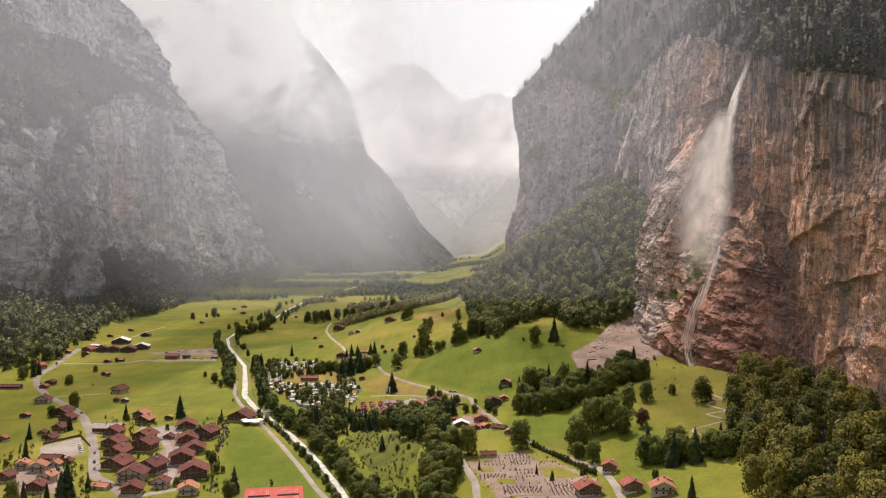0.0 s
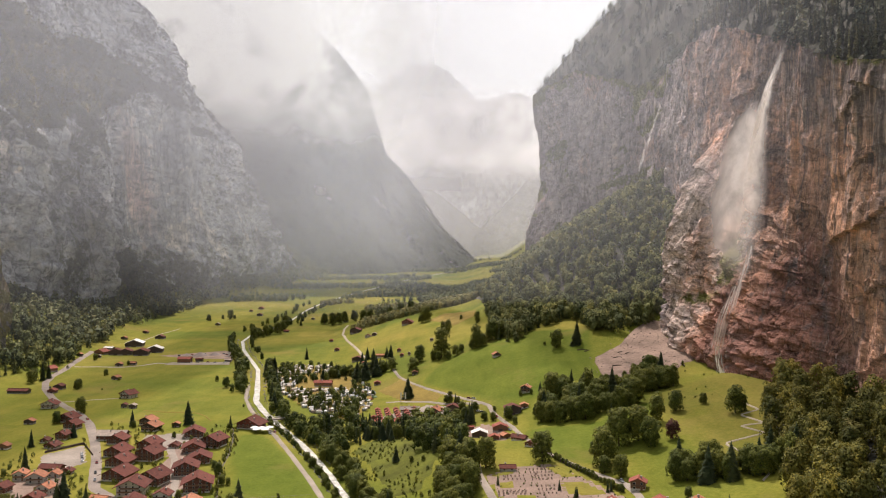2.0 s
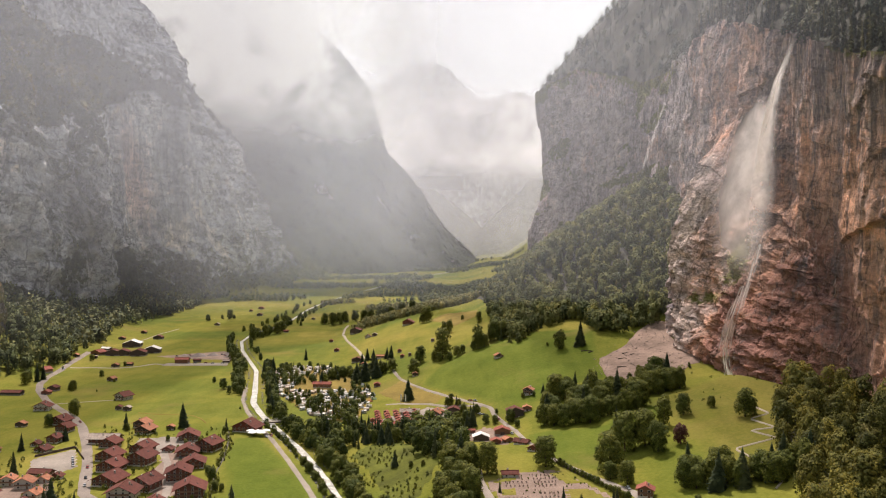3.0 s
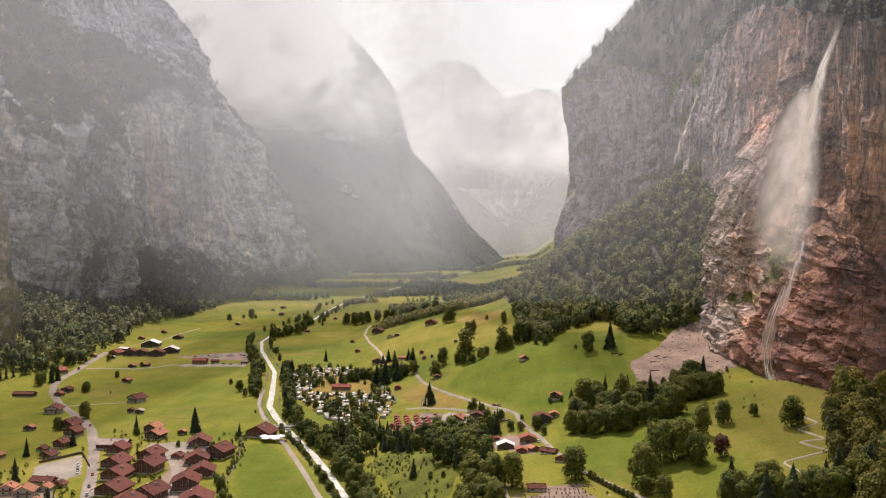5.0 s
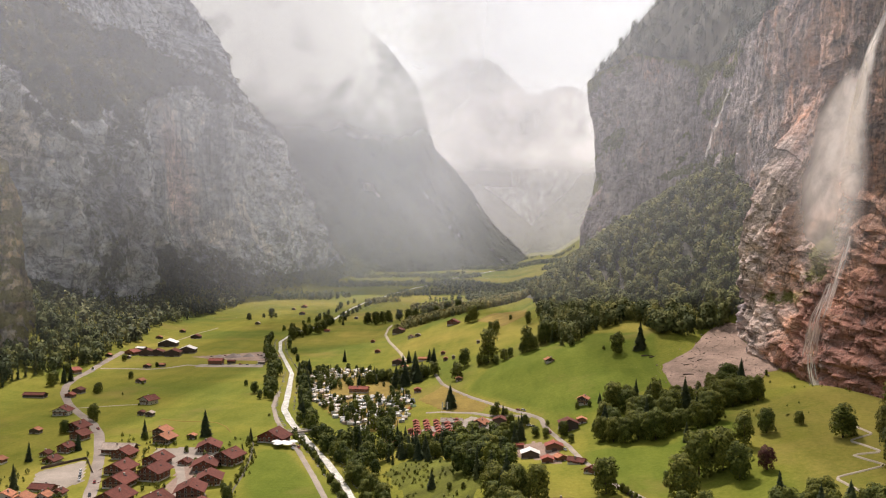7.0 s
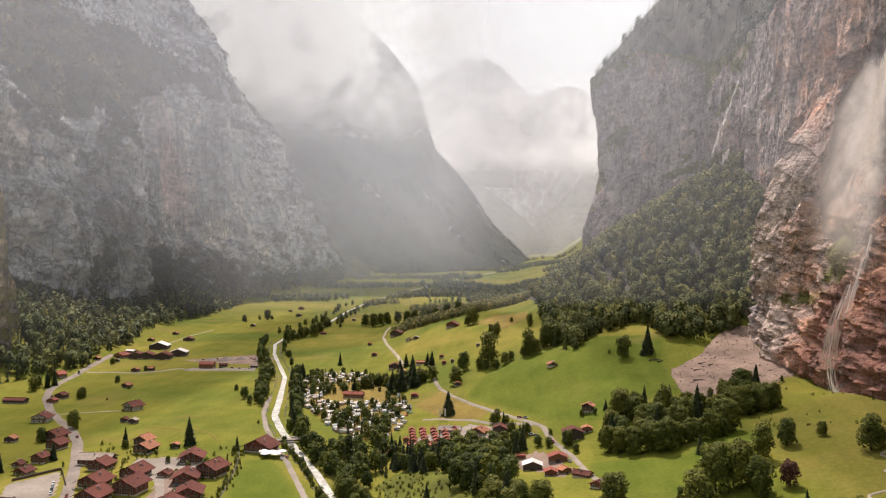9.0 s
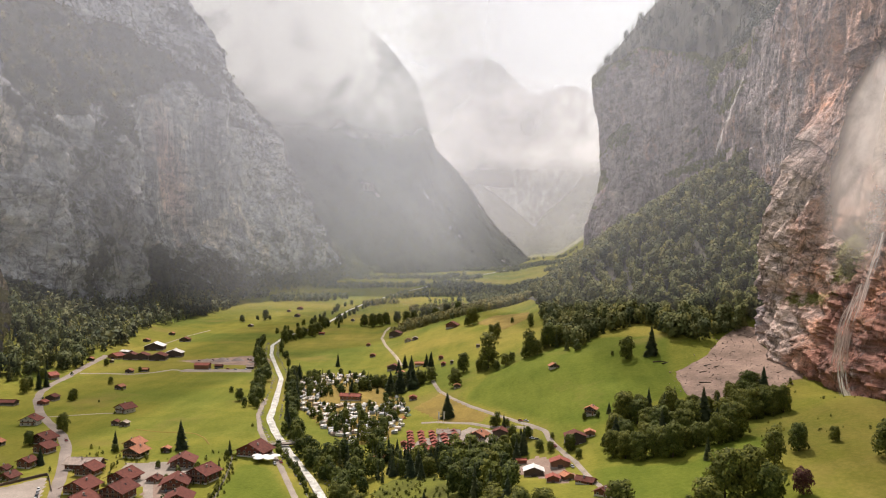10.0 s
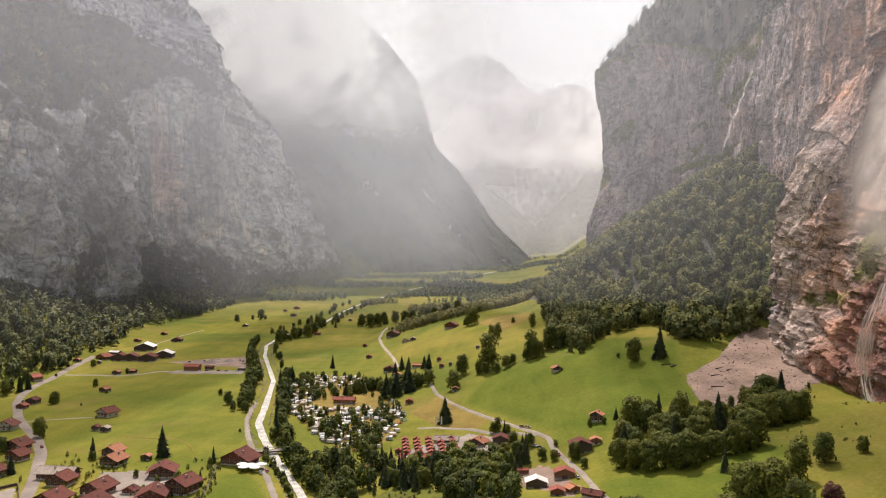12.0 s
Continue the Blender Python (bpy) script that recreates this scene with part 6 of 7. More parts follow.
chalet(-478, 1301, 0, 17.6, 12.3, 1, "barn")
chalet(-530, 1287, 0, 11.2, 7.8, 1, "hut")
chalet(-479, 961, -30, 17.0, 11.9, 1, "redbarn")
chalet(-501, 1079, 0, 8.5, 6.8, 1, "hut")
chalet(-530, 1373, 0, 10.3, 8.2, 1, "hut")
chalet(-298, 1057, 0, 10.0, 6.0, 1, "palehut")
chalet(-337, 1062, 0, 11.3, 5.7, 1, "barn")
chalet(-477, 1083, 0, 5.2, 4.2, 1, "palehut")
# inn by the bridge, camp buildings and farms on the slope
chalet(-172, 691, -12, 24.9, 17.4, 2, "inn")
chalet(-146, 885, -4, 22.6, 9.1, 2, "camp")
chalet(-22, 738, -20, 13.7, 12.3, 1, "wood")
chalet(-6, 733, -6, 13.5, 10.8, 1, "barn")
chalet(-87, 873, 0, 7.7, 6.2, 1, "redhut")
chalet(-45, 752, 0, 20.0, 9.9, 1, "pale")
chalet(-50, 708, 0, 29.0, 7.3, 1, "redhut")
chalet(-84, 679, 10, 9.0, 6.3, 1, "orangehut")
chalet(-79, 683, -20, 7.0, 5.6, 1, "orangehut")
chalet(-74, 721, 0, 5.2, 4.2, 1, "redhut")
chalet(-116, 1000, 0, 8.0, 6.4, 1, "hut")
chalet(43, 688, 4, 16.4, 11.5, 2, "barn")
chalet(53, 694, 0, 7.6, 6.1, 1, "orangehut")
chalet(57, 730, -20, 9.6, 7.7, 2, "wood")
chalet(31, 648, 2, 13.9, 9.7, 1, "redbarn")
chalet(15, 632, 2, 14.0, 9.8, 1, "whitebarn")
chalet(25, 606, 0, 8.6, 6.9, 1, "redhut")
chalet(33, 610, 30, 8.1, 6.5, 1, "orangehut")
chalet(8, 667, 10, 8.0, 4.0, 1, "redhut")
chalet(-165, 1290, -10, 20.1, 16.1, 2, "barn")
chalet(-136, 1205, 0, 10.0, 9.0, 1, "white")
chalet(-126, 1200, 0, 8.5, 6.8, 1, "palehut")
chalet(-79, 1214, -8, 18.6, 13.0, 2, "inn")
chalet(-172, 1144, 0, 8.1, 6.5, 1, "redhut")
chalet(-197, 1250, 0, 6.8, 5.4, 1, "redhut")
chalet(-129, 1035, 0, 16.6, 11.6, 1, "barn")
chalet(-99, 1022, 0, 11.7, 7.0, 1, "orangehut")
chalet(36, 839, 14, 9.0, 7.2, 1, "wood")
chalet(-48, 878, 0, 6.8, 4.7, 1, "hut")
chalet(-36, 1025, 0, 4.7, 2.8, 1, "palehut")
chalet(-70, 987, 0, 5.6, 4.5, 1, "redhut")
chalet(-76, 1023, 0, 5.8, 4.7, 1, "redhut")
chalet(-61, 984, 0, 3.9, 3.1, 1, "palehut")
chalet(-441, 1796, 0, 13.7, 11.0, 1, "redhut")
chalet(-411, 1665, 0, 12.6, 10.1, 1, "barn")
chalet(-447, 1501, 0, 10.3, 8.3, 1, "palehut")
chalet(-290, 1600, 0, 8.0, 6.4, 1, "palehut")
chalet(-220, 1558, 0, 9.7, 4.8, 1, "palehut")
chalet(-298, 1398, 0, 10.3, 6.2, 1, "redhut")
chalet(-451, 1749, 0, 8.9, 7.1, 1, "hut")
# houses by the graveyard
chalet(29, 508, 4, 11.3, 6.8, 1, "white")
chalet(96, 462, -16, 9.6, 7.7, 2, "red")
chalet(100, 425, 4, 11.8, 9.4, 2, "red")
chalet(113, 414, -4, 13.2, 9.2, 2, "orange")
chalet(118, 425, 4, 7.7, 5.4, 1, "orange")
chalet(78, 430, 10, 14.9, 10.4, 2, "red")
chalet(48, 565, -30, 9.5, 6.6, 1, "brown")
chalet(42, 594, -30, 12.4, 7.4, 1, "brown")

# ---- trees ----
for x, y, h, wide in [(-339, 743, 17.2, 1.0), (-340, 702, 12.8, 1.0), (-400, 860, 10.2, 1.0), (-269, 689, 7.2, 1.0), (-295, 545, 6.9, 1.0), (-288, 545, 6.1, 1.0), (-255, 477, 13.4, 1.0), (-126, 479, 12.1, 1.0), (-149, 533, 8.2, 1.0), (-158, 555, 10.1, 1.0), (-165, 569, 7.2, 1.0), (-145, 533, 6.0, 1.0), (-166, 503, 7.1, 1.0), (-157, 514, 4.3, 1.0), (-223, 654, 6.0, 1.0), (-237, 691, 4.4, 1.0), (-232, 692, 3.9, 1.0), (-248, 692, 4.4, 1.0), (-178, 639, 5.4, 1.0), (-188, 682, 6.7, 1.0)]:
    tree("broad", x, y, h, wide, "trees on the left meadow")
for x, y, h, wide in [(-332, 809, 2.8, 1.0)]:
    tree("broad", x, y, h, wide, "trees on the left meadow")
for x, y, h, wide in [(-128, 479, 14.1, 1.0), (-107, 505, 5.0, 1.0)]:
    tree("slim", x, y, h, wide, "trees on the left meadow")
for x, y, h, wide in [(-228, 701, 21.6, 1.0), (-302, 654, 12.8, 1.0), (-224, 482, 24.3, 1.0), (-226, 478, 18.4, 1.0), (-127, 492, 17.2, 1.0)]:
    tree("spruce", x, y, h, wide, "trees on the left meadow")
for x, y, h, wide in [(-273, 696, 14.6, 1.0), (-319, 623, 14.0, 1.0), (-291, 563, 16.6, 1.0), (-217, 494, 12.5, 1.0), (-235, 479, 10.7, 1.0), (-248, 477, 12.1, 1.0), (-180, 646, 9.1, 1.0), (-189, 690, 11.1, 1.0)]:
    tree("thin_spruce", x, y, h, wide, "trees on the left meadow")
for x, y, h, wide in [(-407, 946, 9.4, 1.0), (-399, 863, 12.9, 1.0), (-247, 875, 13.8, 1.0), (-221, 844, 11.3, 1.0), (-269, 915, 7.3, 1.0), (-245, 918, 8.4, 1.0), (-472, 1061, 10.2, 1.0), (-414, 1025, 7.3, 1.0), (-378, 913, 4.8, 1.0), (-371, 856, 2.9, 1.0), (-201, 774, 3.4, 1.0), (-471, 985, 4.7, 1.0), (-468, 904, 15.9, 1.0), (-481, 949, 14.6, 1.0), (-463, 889, 16.6, 1.0), (-504, 1000, 20.3, 1.0), (-493, 1008, 16.9, 1.0), (-505, 963, 19.5, 1.0), (-535, 1099, 16.0, 1.0)]:
    tree("broad", x, y, h, wide, "trees by the farm yard")
for x, y, h, wide in [(-512, 1044, 18.9, 1.0)]:
    tree("slim", x, y, h, wide, "trees by the farm yard")
for x, y, h, wide in [(-460, 920, 19.4, 1.0), (-460, 907, 21.2, 1.0)]:
    tree("thin_spruce", x, y, h, wide, "trees by the farm yard")
for x, y, h, wide in [(-455, 1609, 22.4, 1.0), (-470, 1609, 10.2, 1.0), (-447, 1610, 10.2, 1.0), (-327, 1297, 23.8, 1.0), (-327, 1323, 19.5, 1.0), (-320, 1348, 21.6, 1.0), (-317, 1363, 18.5, 1.0), (-307, 1372, 23.7, 1.0), (-306, 1407, 22.6, 1.0), (-322, 1499, 24.3, 1.0), (-326, 1540, 19.3, 1.0), (-486, 1571, 15.9, 1.0), (-254, 1521, 24.6, 1.0), (-237, 1507, 28.0, 1.0), (-228, 1524, 26.5, 1.0), (-222, 1556, 25.1, 1.0), (-205, 1572, 25.4, 1.0), (-183, 1542, 28.6, 1.0), (-174, 1564, 27.2, 1.0), (-160, 1569, 23.3, 1.0)]:
    tree("broad", x, y, h, wide, "trees on the far meadow")
for x, y, h, wide in [(-148, 1571, 27.2, 1.0), (-134, 1553, 24.9, 1.0), (-116, 1570, 29.1, 1.0), (-93, 1523, 26.2, 1.0), (-51, 1187, 26.6, 1.0), (-58, 1190, 14.0, 1.0)]:
    tree("broad", x, y, h, wide, "trees on the far meadow")
for x, y, h, wide in [(-202, 1083, 16.6, 1.0), (-294, 1501, 14.9, 1.0)]:
    tree("thin_spruce", x, y, h, wide, "trees on the far meadow")
for x, y, h, wide in [(94, 824, 21.0, 1.0), (-46, 931, 22.9, 0.9), (-50, 887, 19.6, 1.0), (-30, 914, 13.2, 1.0), (-5, 899, 13.9, 1.0), (1, 904, 11.0, 1.0), (-13, 894, 10.8, 1.0), (-24, 905, 12.0, 1.0), (19, 897, 17.7, 1.0), (12, 902, 10.9, 1.0), (24, 897, 16.7, 1.0), (35, 914, 26.2, 1.0), (42, 914, 22.1, 1.0), (31, 914, 15.1, 1.0), (0, 1126, 7.8, 1.0), (84, 836, 4.5, 1.0), (-12, 755, 9.5, 1.0), (-2, 748, 7.8, 1.0), (29, 705, 5.0, 1.0), (52, 724, 5.9, 1.0)]:
    tree("broad", x, y, h, wide, "trees on the right slope")
for x, y, h, wide in [(61, 722, 5.2, 1.0), (85, 924, 5.1, 1.0)]:
    tree("broad", x, y, h, wide, "trees on the right slope")
for x, y, h, wide in [(-21, 913, 40.5, 1.0), (-16, 1050, 20.4, 1.0), (-23, 1066, 17.2, 1.0), (17, 900, 29.7, 1.0), (21, 1068, 18.3, 1.0), (-9, 756, 12.7, 1.0)]:
    tree("slim", x, y, h, wide, "trees on the right slope")
for x, y, h, wide in [(114, 822, 25.2, 1.0), (-50, 799, 21.4, 1.2), (69, 725, 8.1, 1.0)]:
    tree("spruce", x, y, h, wide, "trees on the right slope")
for x, y, h, wide in [(-4, 748, 10.9, 1.0)]:
    tree("thin_spruce", x, y, h, wide, "trees on the right slope")
for x, y, h, wide in [(62, 643, 18.8, 1.0), (68, 632, 18.9, 1.0), (74, 622, 19.6, 1.0), (82, 621, 20.7, 1.0), (89, 616, 19.3, 1.0), (97, 616, 17.5, 1.0), (104, 618, 14.6, 1.0), (111, 619, 15.2, 1.0), (119, 618, 14.6, 1.0), (125, 619, 11.7, 1.0), (87, 704, 18.4, 1.0), (118, 695, 14.5, 1.0), (125, 680, 13.4, 1.0), (129, 665, 13.6, 1.0), (93, 678, 16.1, 1.0), (100, 666, 15.0, 1.0), (85, 672, 14.6, 1.0), (73, 675, 13.4, 1.0), (60, 662, 11.1, 1.0), (106, 646, 13.1, 1.0)]:
    tree("broad", x, y, h, wide, "trees of the grove")
for x, y, h, wide in [(145, 673, 20.3, 1.0), (150, 668, 21.4, 1.0), (157, 669, 19.5, 1.0), (161, 670, 16.3, 1.0), (136, 670, 15.0, 1.0)]:
    tree("broad", x, y, h, wide, "trees of the grove")
for x, y, h, wide in [(104, 710, 13.6, 1.0), (122, 704, 10.5, 1.0), (137, 705, 10.5, 1.0), (145, 708, 15.5, 1.0), (140, 671, 19.6, 1.0), (165, 670, 13.0, 1.0), (191, 727, 5.8, 1.0)]:
    tree("slim", x, y, h, wide, "trees of the grove")
for x, y, h, wide in [(110, 707, 15.6, 1.0)]:
    tree("spruce", x, y, h, wide, "trees of the grove")
for x, y, h, wide in [(51, 526, 22.9, 1.05), (86, 509, 27.1, 1.0), (100, 536, 28.7, 1.0), (112, 537, 27.4, 1.0), (91, 484, 15.9, 1.0), (84, 495, 12.5, 1.0), (117, 523, 21.3, 1.0), (146, 577, 17.0, 1.0), (167, 586, 9.8, 1.0), (181, 552, 14.0, 1.0), (115, 435, 7.3, 1.0), (-10, 614, 20.7, 1.0), (-28, 596, 14.2, 1.3), (-31, 555, 5.4, 1.0), (-23, 550, 4.6, 1.0), (-41, 502, 9.2, 1.0), (16, 513, 22.3, 1.1), (6, 521, 20.4, 1.0), (39, 677, 13.3, 1.0), (43, 658, 7.4, 1.0)]:
    tree("broad", x, y, h, wide, "trees by the village")
for x, y, h, wide in [(131, 526, 14.7, 1.0), (-4, 442, 13.7, 1.0)]:
    tree("copper", x, y, h, wide, "trees by the village")
for x, y, h, wide in [(130, 563, 23.8, 1.0), (83, 533, 8.8, 1.0), (177, 550, 21.7, 1.3)]:
    tree("slim", x, y, h, wide, "trees by the village")
for x, y, h, wide in [(-42, 566, 11.9, 1.0)]:
    tree("spruce", x, y, h, wide, "trees by the village")
for x, y, h, wide in [(106, 595, 13.0, 1.0), (124, 400, 12.3, 1.0), (10, 689, 20.3, 1.0)]:
    tree("thin_spruce", x, y, h, wide, "trees by the village")

# ---- trees along the river, round the camp site and below the slope ----
LOOSE = []  # trees that are joined to one mesh: x, y, height, spruce or not


def plant(kind, x, y, h, wide, group, keep):
    if keep:
        tree(kind, x, y, h, wide, group)
    else:
        LOOSE.append((x, y, h * (0.5 + 0.5 * wide), "spruce" in kind))


def grove(poly, gap, seed, group, size, spruce_share=0.2, kinds=("broad", "broad", "slim"), skip=lambda x, y: False, keep=True):
    xs, ys = [p[0] for p in poly], [p[1] for p in poly]
    spots, r = scatter(seed, min(xs), max(xs), min(ys), max(ys), gap, lambda a, b_: inside(a, b_, poly))
    for x, y in spots:
        if skip(x, y):
            continue
        if r.rand() < spruce_share:
            plant("spruce", x, y, r.uniform(*size) * 1.15, r.uniform(0.85, 1.1), group, keep)
        else:
            plant(kinds[r.randint(len(kinds))], x, y, r.uniform(*size), r.uniform(0.9, 1.2), group, keep)


def river_x(y):
    return float(ramp_at(y, RIVER_Y, RIVER_X))


for kind_, x, y, h in (("broad", 2, 724, 11), ("spruce", 8, 709, 12), ("broad", 13, 716, 10), ("broad", -3, 707, 11), ("slim", 4, 697, 13), ("broad", 20, 690, 9), ("broad", 27, 684, 8), ("spruce", -26, 713, 13)):
    plant(kind_, x, y, h, 1.1, "trees beside the houses by the road", True)
near_water = lambda x, y: abs(x - river_x(y)) < 11
grove([(-136, 684), (-109, 698), (-69, 694), (-31, 700), (-2, 690), (0, 650), (4, 602), (6, 572), (-4, 545), (-30, 562), (-43, 640), (-64, 640), (-79, 613), (-92, 588), (-112, 630)], 10.0, 61, "trees below the camp site", (10, 20), 0.25, skip=near_water, keep=False)
grove([(-15, 704), (14, 693), (12, 666), (-11, 669)], 9.0, 66, "trees between the camp site and the houses", (10, 15), 0.25, skip=near_water)
grove([(-79, 682), (-39, 685), (-34, 619), (-70, 627)], 9.0, 67, "trees below the camp site", (9, 14), 0.6, skip=near_water)
grove([(-14, 537), (6, 521), (13, 502), (11, 460), (8, 429), (-10, 436), (-12, 481)], 9.0, 62, "trees beside the lane", (13, 21), 0.12)
grove([(-52, 490), (-43, 496), (-12, 458), (-8, 434), (-50, 440)], 9.5, 63, "trees in front of the rough meadow", (10, 16), 0.1, skip=near_water)
grove([(111, 466), (124, 453), (143, 446), (170, 438), (178, 452), (149, 459), (121, 478)], 6.5, 64, "row of trees below the slope", (14, 21), 0.1, ("slim", "slim", "broad"))
grove([(58, 635), (61, 684), (82, 716), (107, 716), (132, 690), (136, 646), (126, 617), (86, 608)], 12.5, 58, "trees of the grove", (12, 25), 0.1)
grove([(137, 676), (149, 712), (168, 722), (176, 704), (168, 665), (148, 657)], 7.5, 59, "trees below the scree", (12, 21), 0.06, ("slim", "broad"))
rng = np.random.RandomState(65)
for side, y0, y1, n, lo, hi, off in ((1, 440, 770, 92, 8, 16, (5, 17)), (1, 770, 1010, 46, 9, 17, (9, 22)), (-1, 440, 720, 56, 4, 9, (5.5, 9)), (-1, 850, 1180, 40, 10, 18, (13, 26)), (1, 1010, 1320, 10, 7, 12, (13, 17)), (-1, 1200, 1330, 10, 10, 15, (14, 24)), (1, 1330, 1900, 22, 9, 15, (14, 30)), (-1, 1400, 1950, 18, 9, 15, (14, 30))):
    for i in range(n):
        y = y0 + (y1 - y0) * (i + rng.uniform(-0.4, 0.4)) / n
        if 688 < y < 742 and side > 0 and i % 2:
            continue
        x = river_x(y) + side * rng.uniform(*off)
        if side > 0 and 760 < y < 1000 and rng.rand() < 0.4:
            plant("thin_spruce", x, y, rng.uniform(lo, hi) * 1.25, 1.1, "trees along the river", y < 1000)
        else:
            plant(("broad", "slim")[rng.randint(2)], x, y, rng.uniform(lo, hi), rng.uniform(0.95, 1.25), "trees along the river", y < 600)

CAMP = [(-221, 967), (-217, 1022), (-164, 1022), (-103, 900), (-86, 836), (-83, 767), (-93, 719), (-115, 725), (-149, 779), (-178, 836)]
camp_spots, crng = scatter(66, -230, -70, 715, 1030, 9.2, lambda a, b_: inside(a, b_, CAMP))
for x, y in camp_spots:
    if crng.rand() < 0.8 and not (860 < y < 905 and -175 < x < -120):
        plant(("broad", "slim", "thin_spruce")[crng.randint(3)], x, y, crng.uniform(5, 11.5) * (1.35 if y < 790 else 1.0), 1.0, "trees on the camp site", False)
for i in range(26):  # belt behind the camp house
    f = i / 25
    tree("broad" if i % 4 else "spruce", -150 + 70 * f + crng.uniform(-4, 4), 925 + 40 * f * (1 - f) + crng.uniform(-9, 9) + 8, crng.uniform(11, 17), 1.15, "trees behind the camp house")
for x, y, h in ((-112, 905, 24), (-104, 912, 26), (-97, 935, 27), (-93, 920, 24), (-120, 1010, 15), (-116, 1030, 16), (-108, 1025, 14), (-90, 1010, 14), (-84, 1000, 17)):
    tree("spruce", x, y, h, 1.1, "spruces above the camp site")

lo_ = np.array(LOOSE, float)
for spruce_, name_, label_ in ((0, "belt_of_broadleaf_trees", "dense belt of green broadleaf trees round the camp site"), (1, "belt_of_spruces", "dark spruces between the broadleaf trees")):
    q_ = lo_[lo_[:, 3] == spruce_]
    wood(name_, q_[:, :2], land(q_[:, 0], q_[:, 1]), q_[:, 2], M_NEEDLE if spruce_ else M_LEAF, label_, 1.0 - spruce_, 90, 560, 0.05, (17, 18))

# wood on the slope below the waterfall
FOREST = [(170, 470), (193, 545), (226, 598), (246, 585), (262, 540), (262, 300), (150, 300), (146, 390), (164, 425)]
# This floor sheet is dark to stand for the shade between the crowns.
patch("forest_floor", [(174, 470), (195, 543), (224, 592), (243, 580), (256, 540), (256, 310), (156, 310), (152, 390), (168, 425)], M_SLOPE, "forest floor darkened for the shade between the trees", 0.3, 6.0)
xy, rng = scatter(67, 140, 265, 290, 605, 11.5, lambda a, b_: inside(a, b_, FOREST))
wood("slope_wood", xy, land(xy[:, 0], xy[:, 1]), rng.uniform(12, 30, len(xy)), leaf_mat("sunlit_leaves", (0.055, 0.062, 0.015), (0.175, 0.165, 0.034), dry_amount=0.05), "sunlit broadleaf wood on the slope below the cliff", 0.88, 68, 1700, 0.0275, (24, 22))
# woods far up the valley floor
xy, rng = scatter(69, -560, 260, 1950, 3700, 12.0, lambda a, b_: (fbm(a / 190, b_ / 120, 4.0, 4) > 0.16) & (np.abs(a - ramp_at(b_, RIVER_Y, RIVER_X)) > 14))
wood("far_wood", xy, land(xy[:, 0], xy[:, 1]), rng.uniform(11, 19, len(xy)), M_WOOD_L, "scattered woods far up the valley floor", 0.7, 70, 36, 0.14, (6, 6))
xy, rng = scatter(71, -330, 60, 1330, 1950, 9.0, lambda a, b_: ((fbm(a / 140, b_ / 70, 9.0, 3) > 0.1) | (np.abs(b_ - 1420 - 0.45 * a) < 22) & (a > -240)) & (a < ramp_at(b_, TALUS_Y, TALUS_X)) & (np.abs(a - ramp_at(b_, RIVER_Y, RIVER_X)) > 14) & ((b_ > 1560) | (a > -180)))
wood("valley_floor_wood", xy, land(xy[:, 0], xy[:, 1]), rng.uniform(11, 18, len(xy)), M_WOOD_L, "bands of broadleaf wood across the valley floor", 0.8, 72, 70, 0.1)
# bushes and rough growth
xy, rng = scatter(73, -75, 0, 470, 640, 4.6, lambda a, b_: (vnoise(a / 14, b_ / 14, 2.0) > 0.05) & (a - ramp_at(b_, RIVER_Y, RIVER_X) > 16))
wood("bushes", xy, land(xy[:, 0], xy[:, 1]), rng.uniform(1.5, 4.0, len(xy)), M_LEAF, "low green bushes on the rough meadow", 1.0, 74, 50, 0.12)
xy, rng = scatter(75, 120, 250, 600, 760, 9.0, lambda a, b_: vnoise(a / 12, b_ / 12, 5.0) > 0.45)
wood("bushes", xy, land(xy[:, 0], xy[:, 1]), rng.uniform(1.2, 3.0, len(xy)), M_LEAF, "low bushes on the grassy knoll", 1.0, 76, 40, 0.13)
LANES = [[(-170, 440), (-188, 480), (-212, 511), (-238, 551), (-253, 586), (-278, 638), (-311, 700), (-336, 736)], [(-232, 668), (-217, 628), (-192, 568), (-181, 540), (-174, 517)]]


def off_road(x, y, d):
    ok = np.ones(np.shape(x), bool)
    for ln in LANES:
        q = polyline(ln, 90)
        ok &= np.min(np.hypot(np.asarray(x)[..., None] - q[:, 0], np.asarray(y)[..., None] - q[:, 1]), -1) > d
    return ok


xy, rng = scatter(77, -310, -172, 455, 700, 5.6, lambda a, b_: (vnoise(a / 9, b_ / 9, 5.0) > 0.12) & off_road(a, b_, 6.5) & ~inside(a, b_, [(-302, 600), (-284, 633), (-257, 583), (-262, 564), (-287, 564)]))
wood("garden_shrubs", xy, land(xy[:, 0], xy[:, 1]), rng.uniform(1.6, 5.2, len(xy)), M_LEAF, "garden shrubs and hedges between the houses", 1.0, 78, 60, 0.11)


# shrubs along the little stream beside the chalets
STREAM = [(-187, 690), (-176, 652), (-166, 606), (-161, 572), (-152, 535), (-140, 490)]
strip("stream_bed", STREAM, 2.2, M_BANK, "narrow stony stream bed between shrubs", 0.12, "stream")
q_ = polyline(STREAM, 150)
rng = np.random.RandomState(79)
xy = q_ + rng.normal(0, 1, q_.shape) * np.array([2.2, 1.5])
wood("stream_shrubs", xy, land(xy[:, 0], xy[:, 1]), rng.uniform(1.2, 4.2, len(xy)), M_LEAF, "green shrubs along the little stream", 1.0, 86, 90, 0.095)


# ---- camp site ----
def rounded(name, lo, hi, mat, parent, bev, label=""):
    return solid(name, box(lo, hi), mat, parent, label, bev)


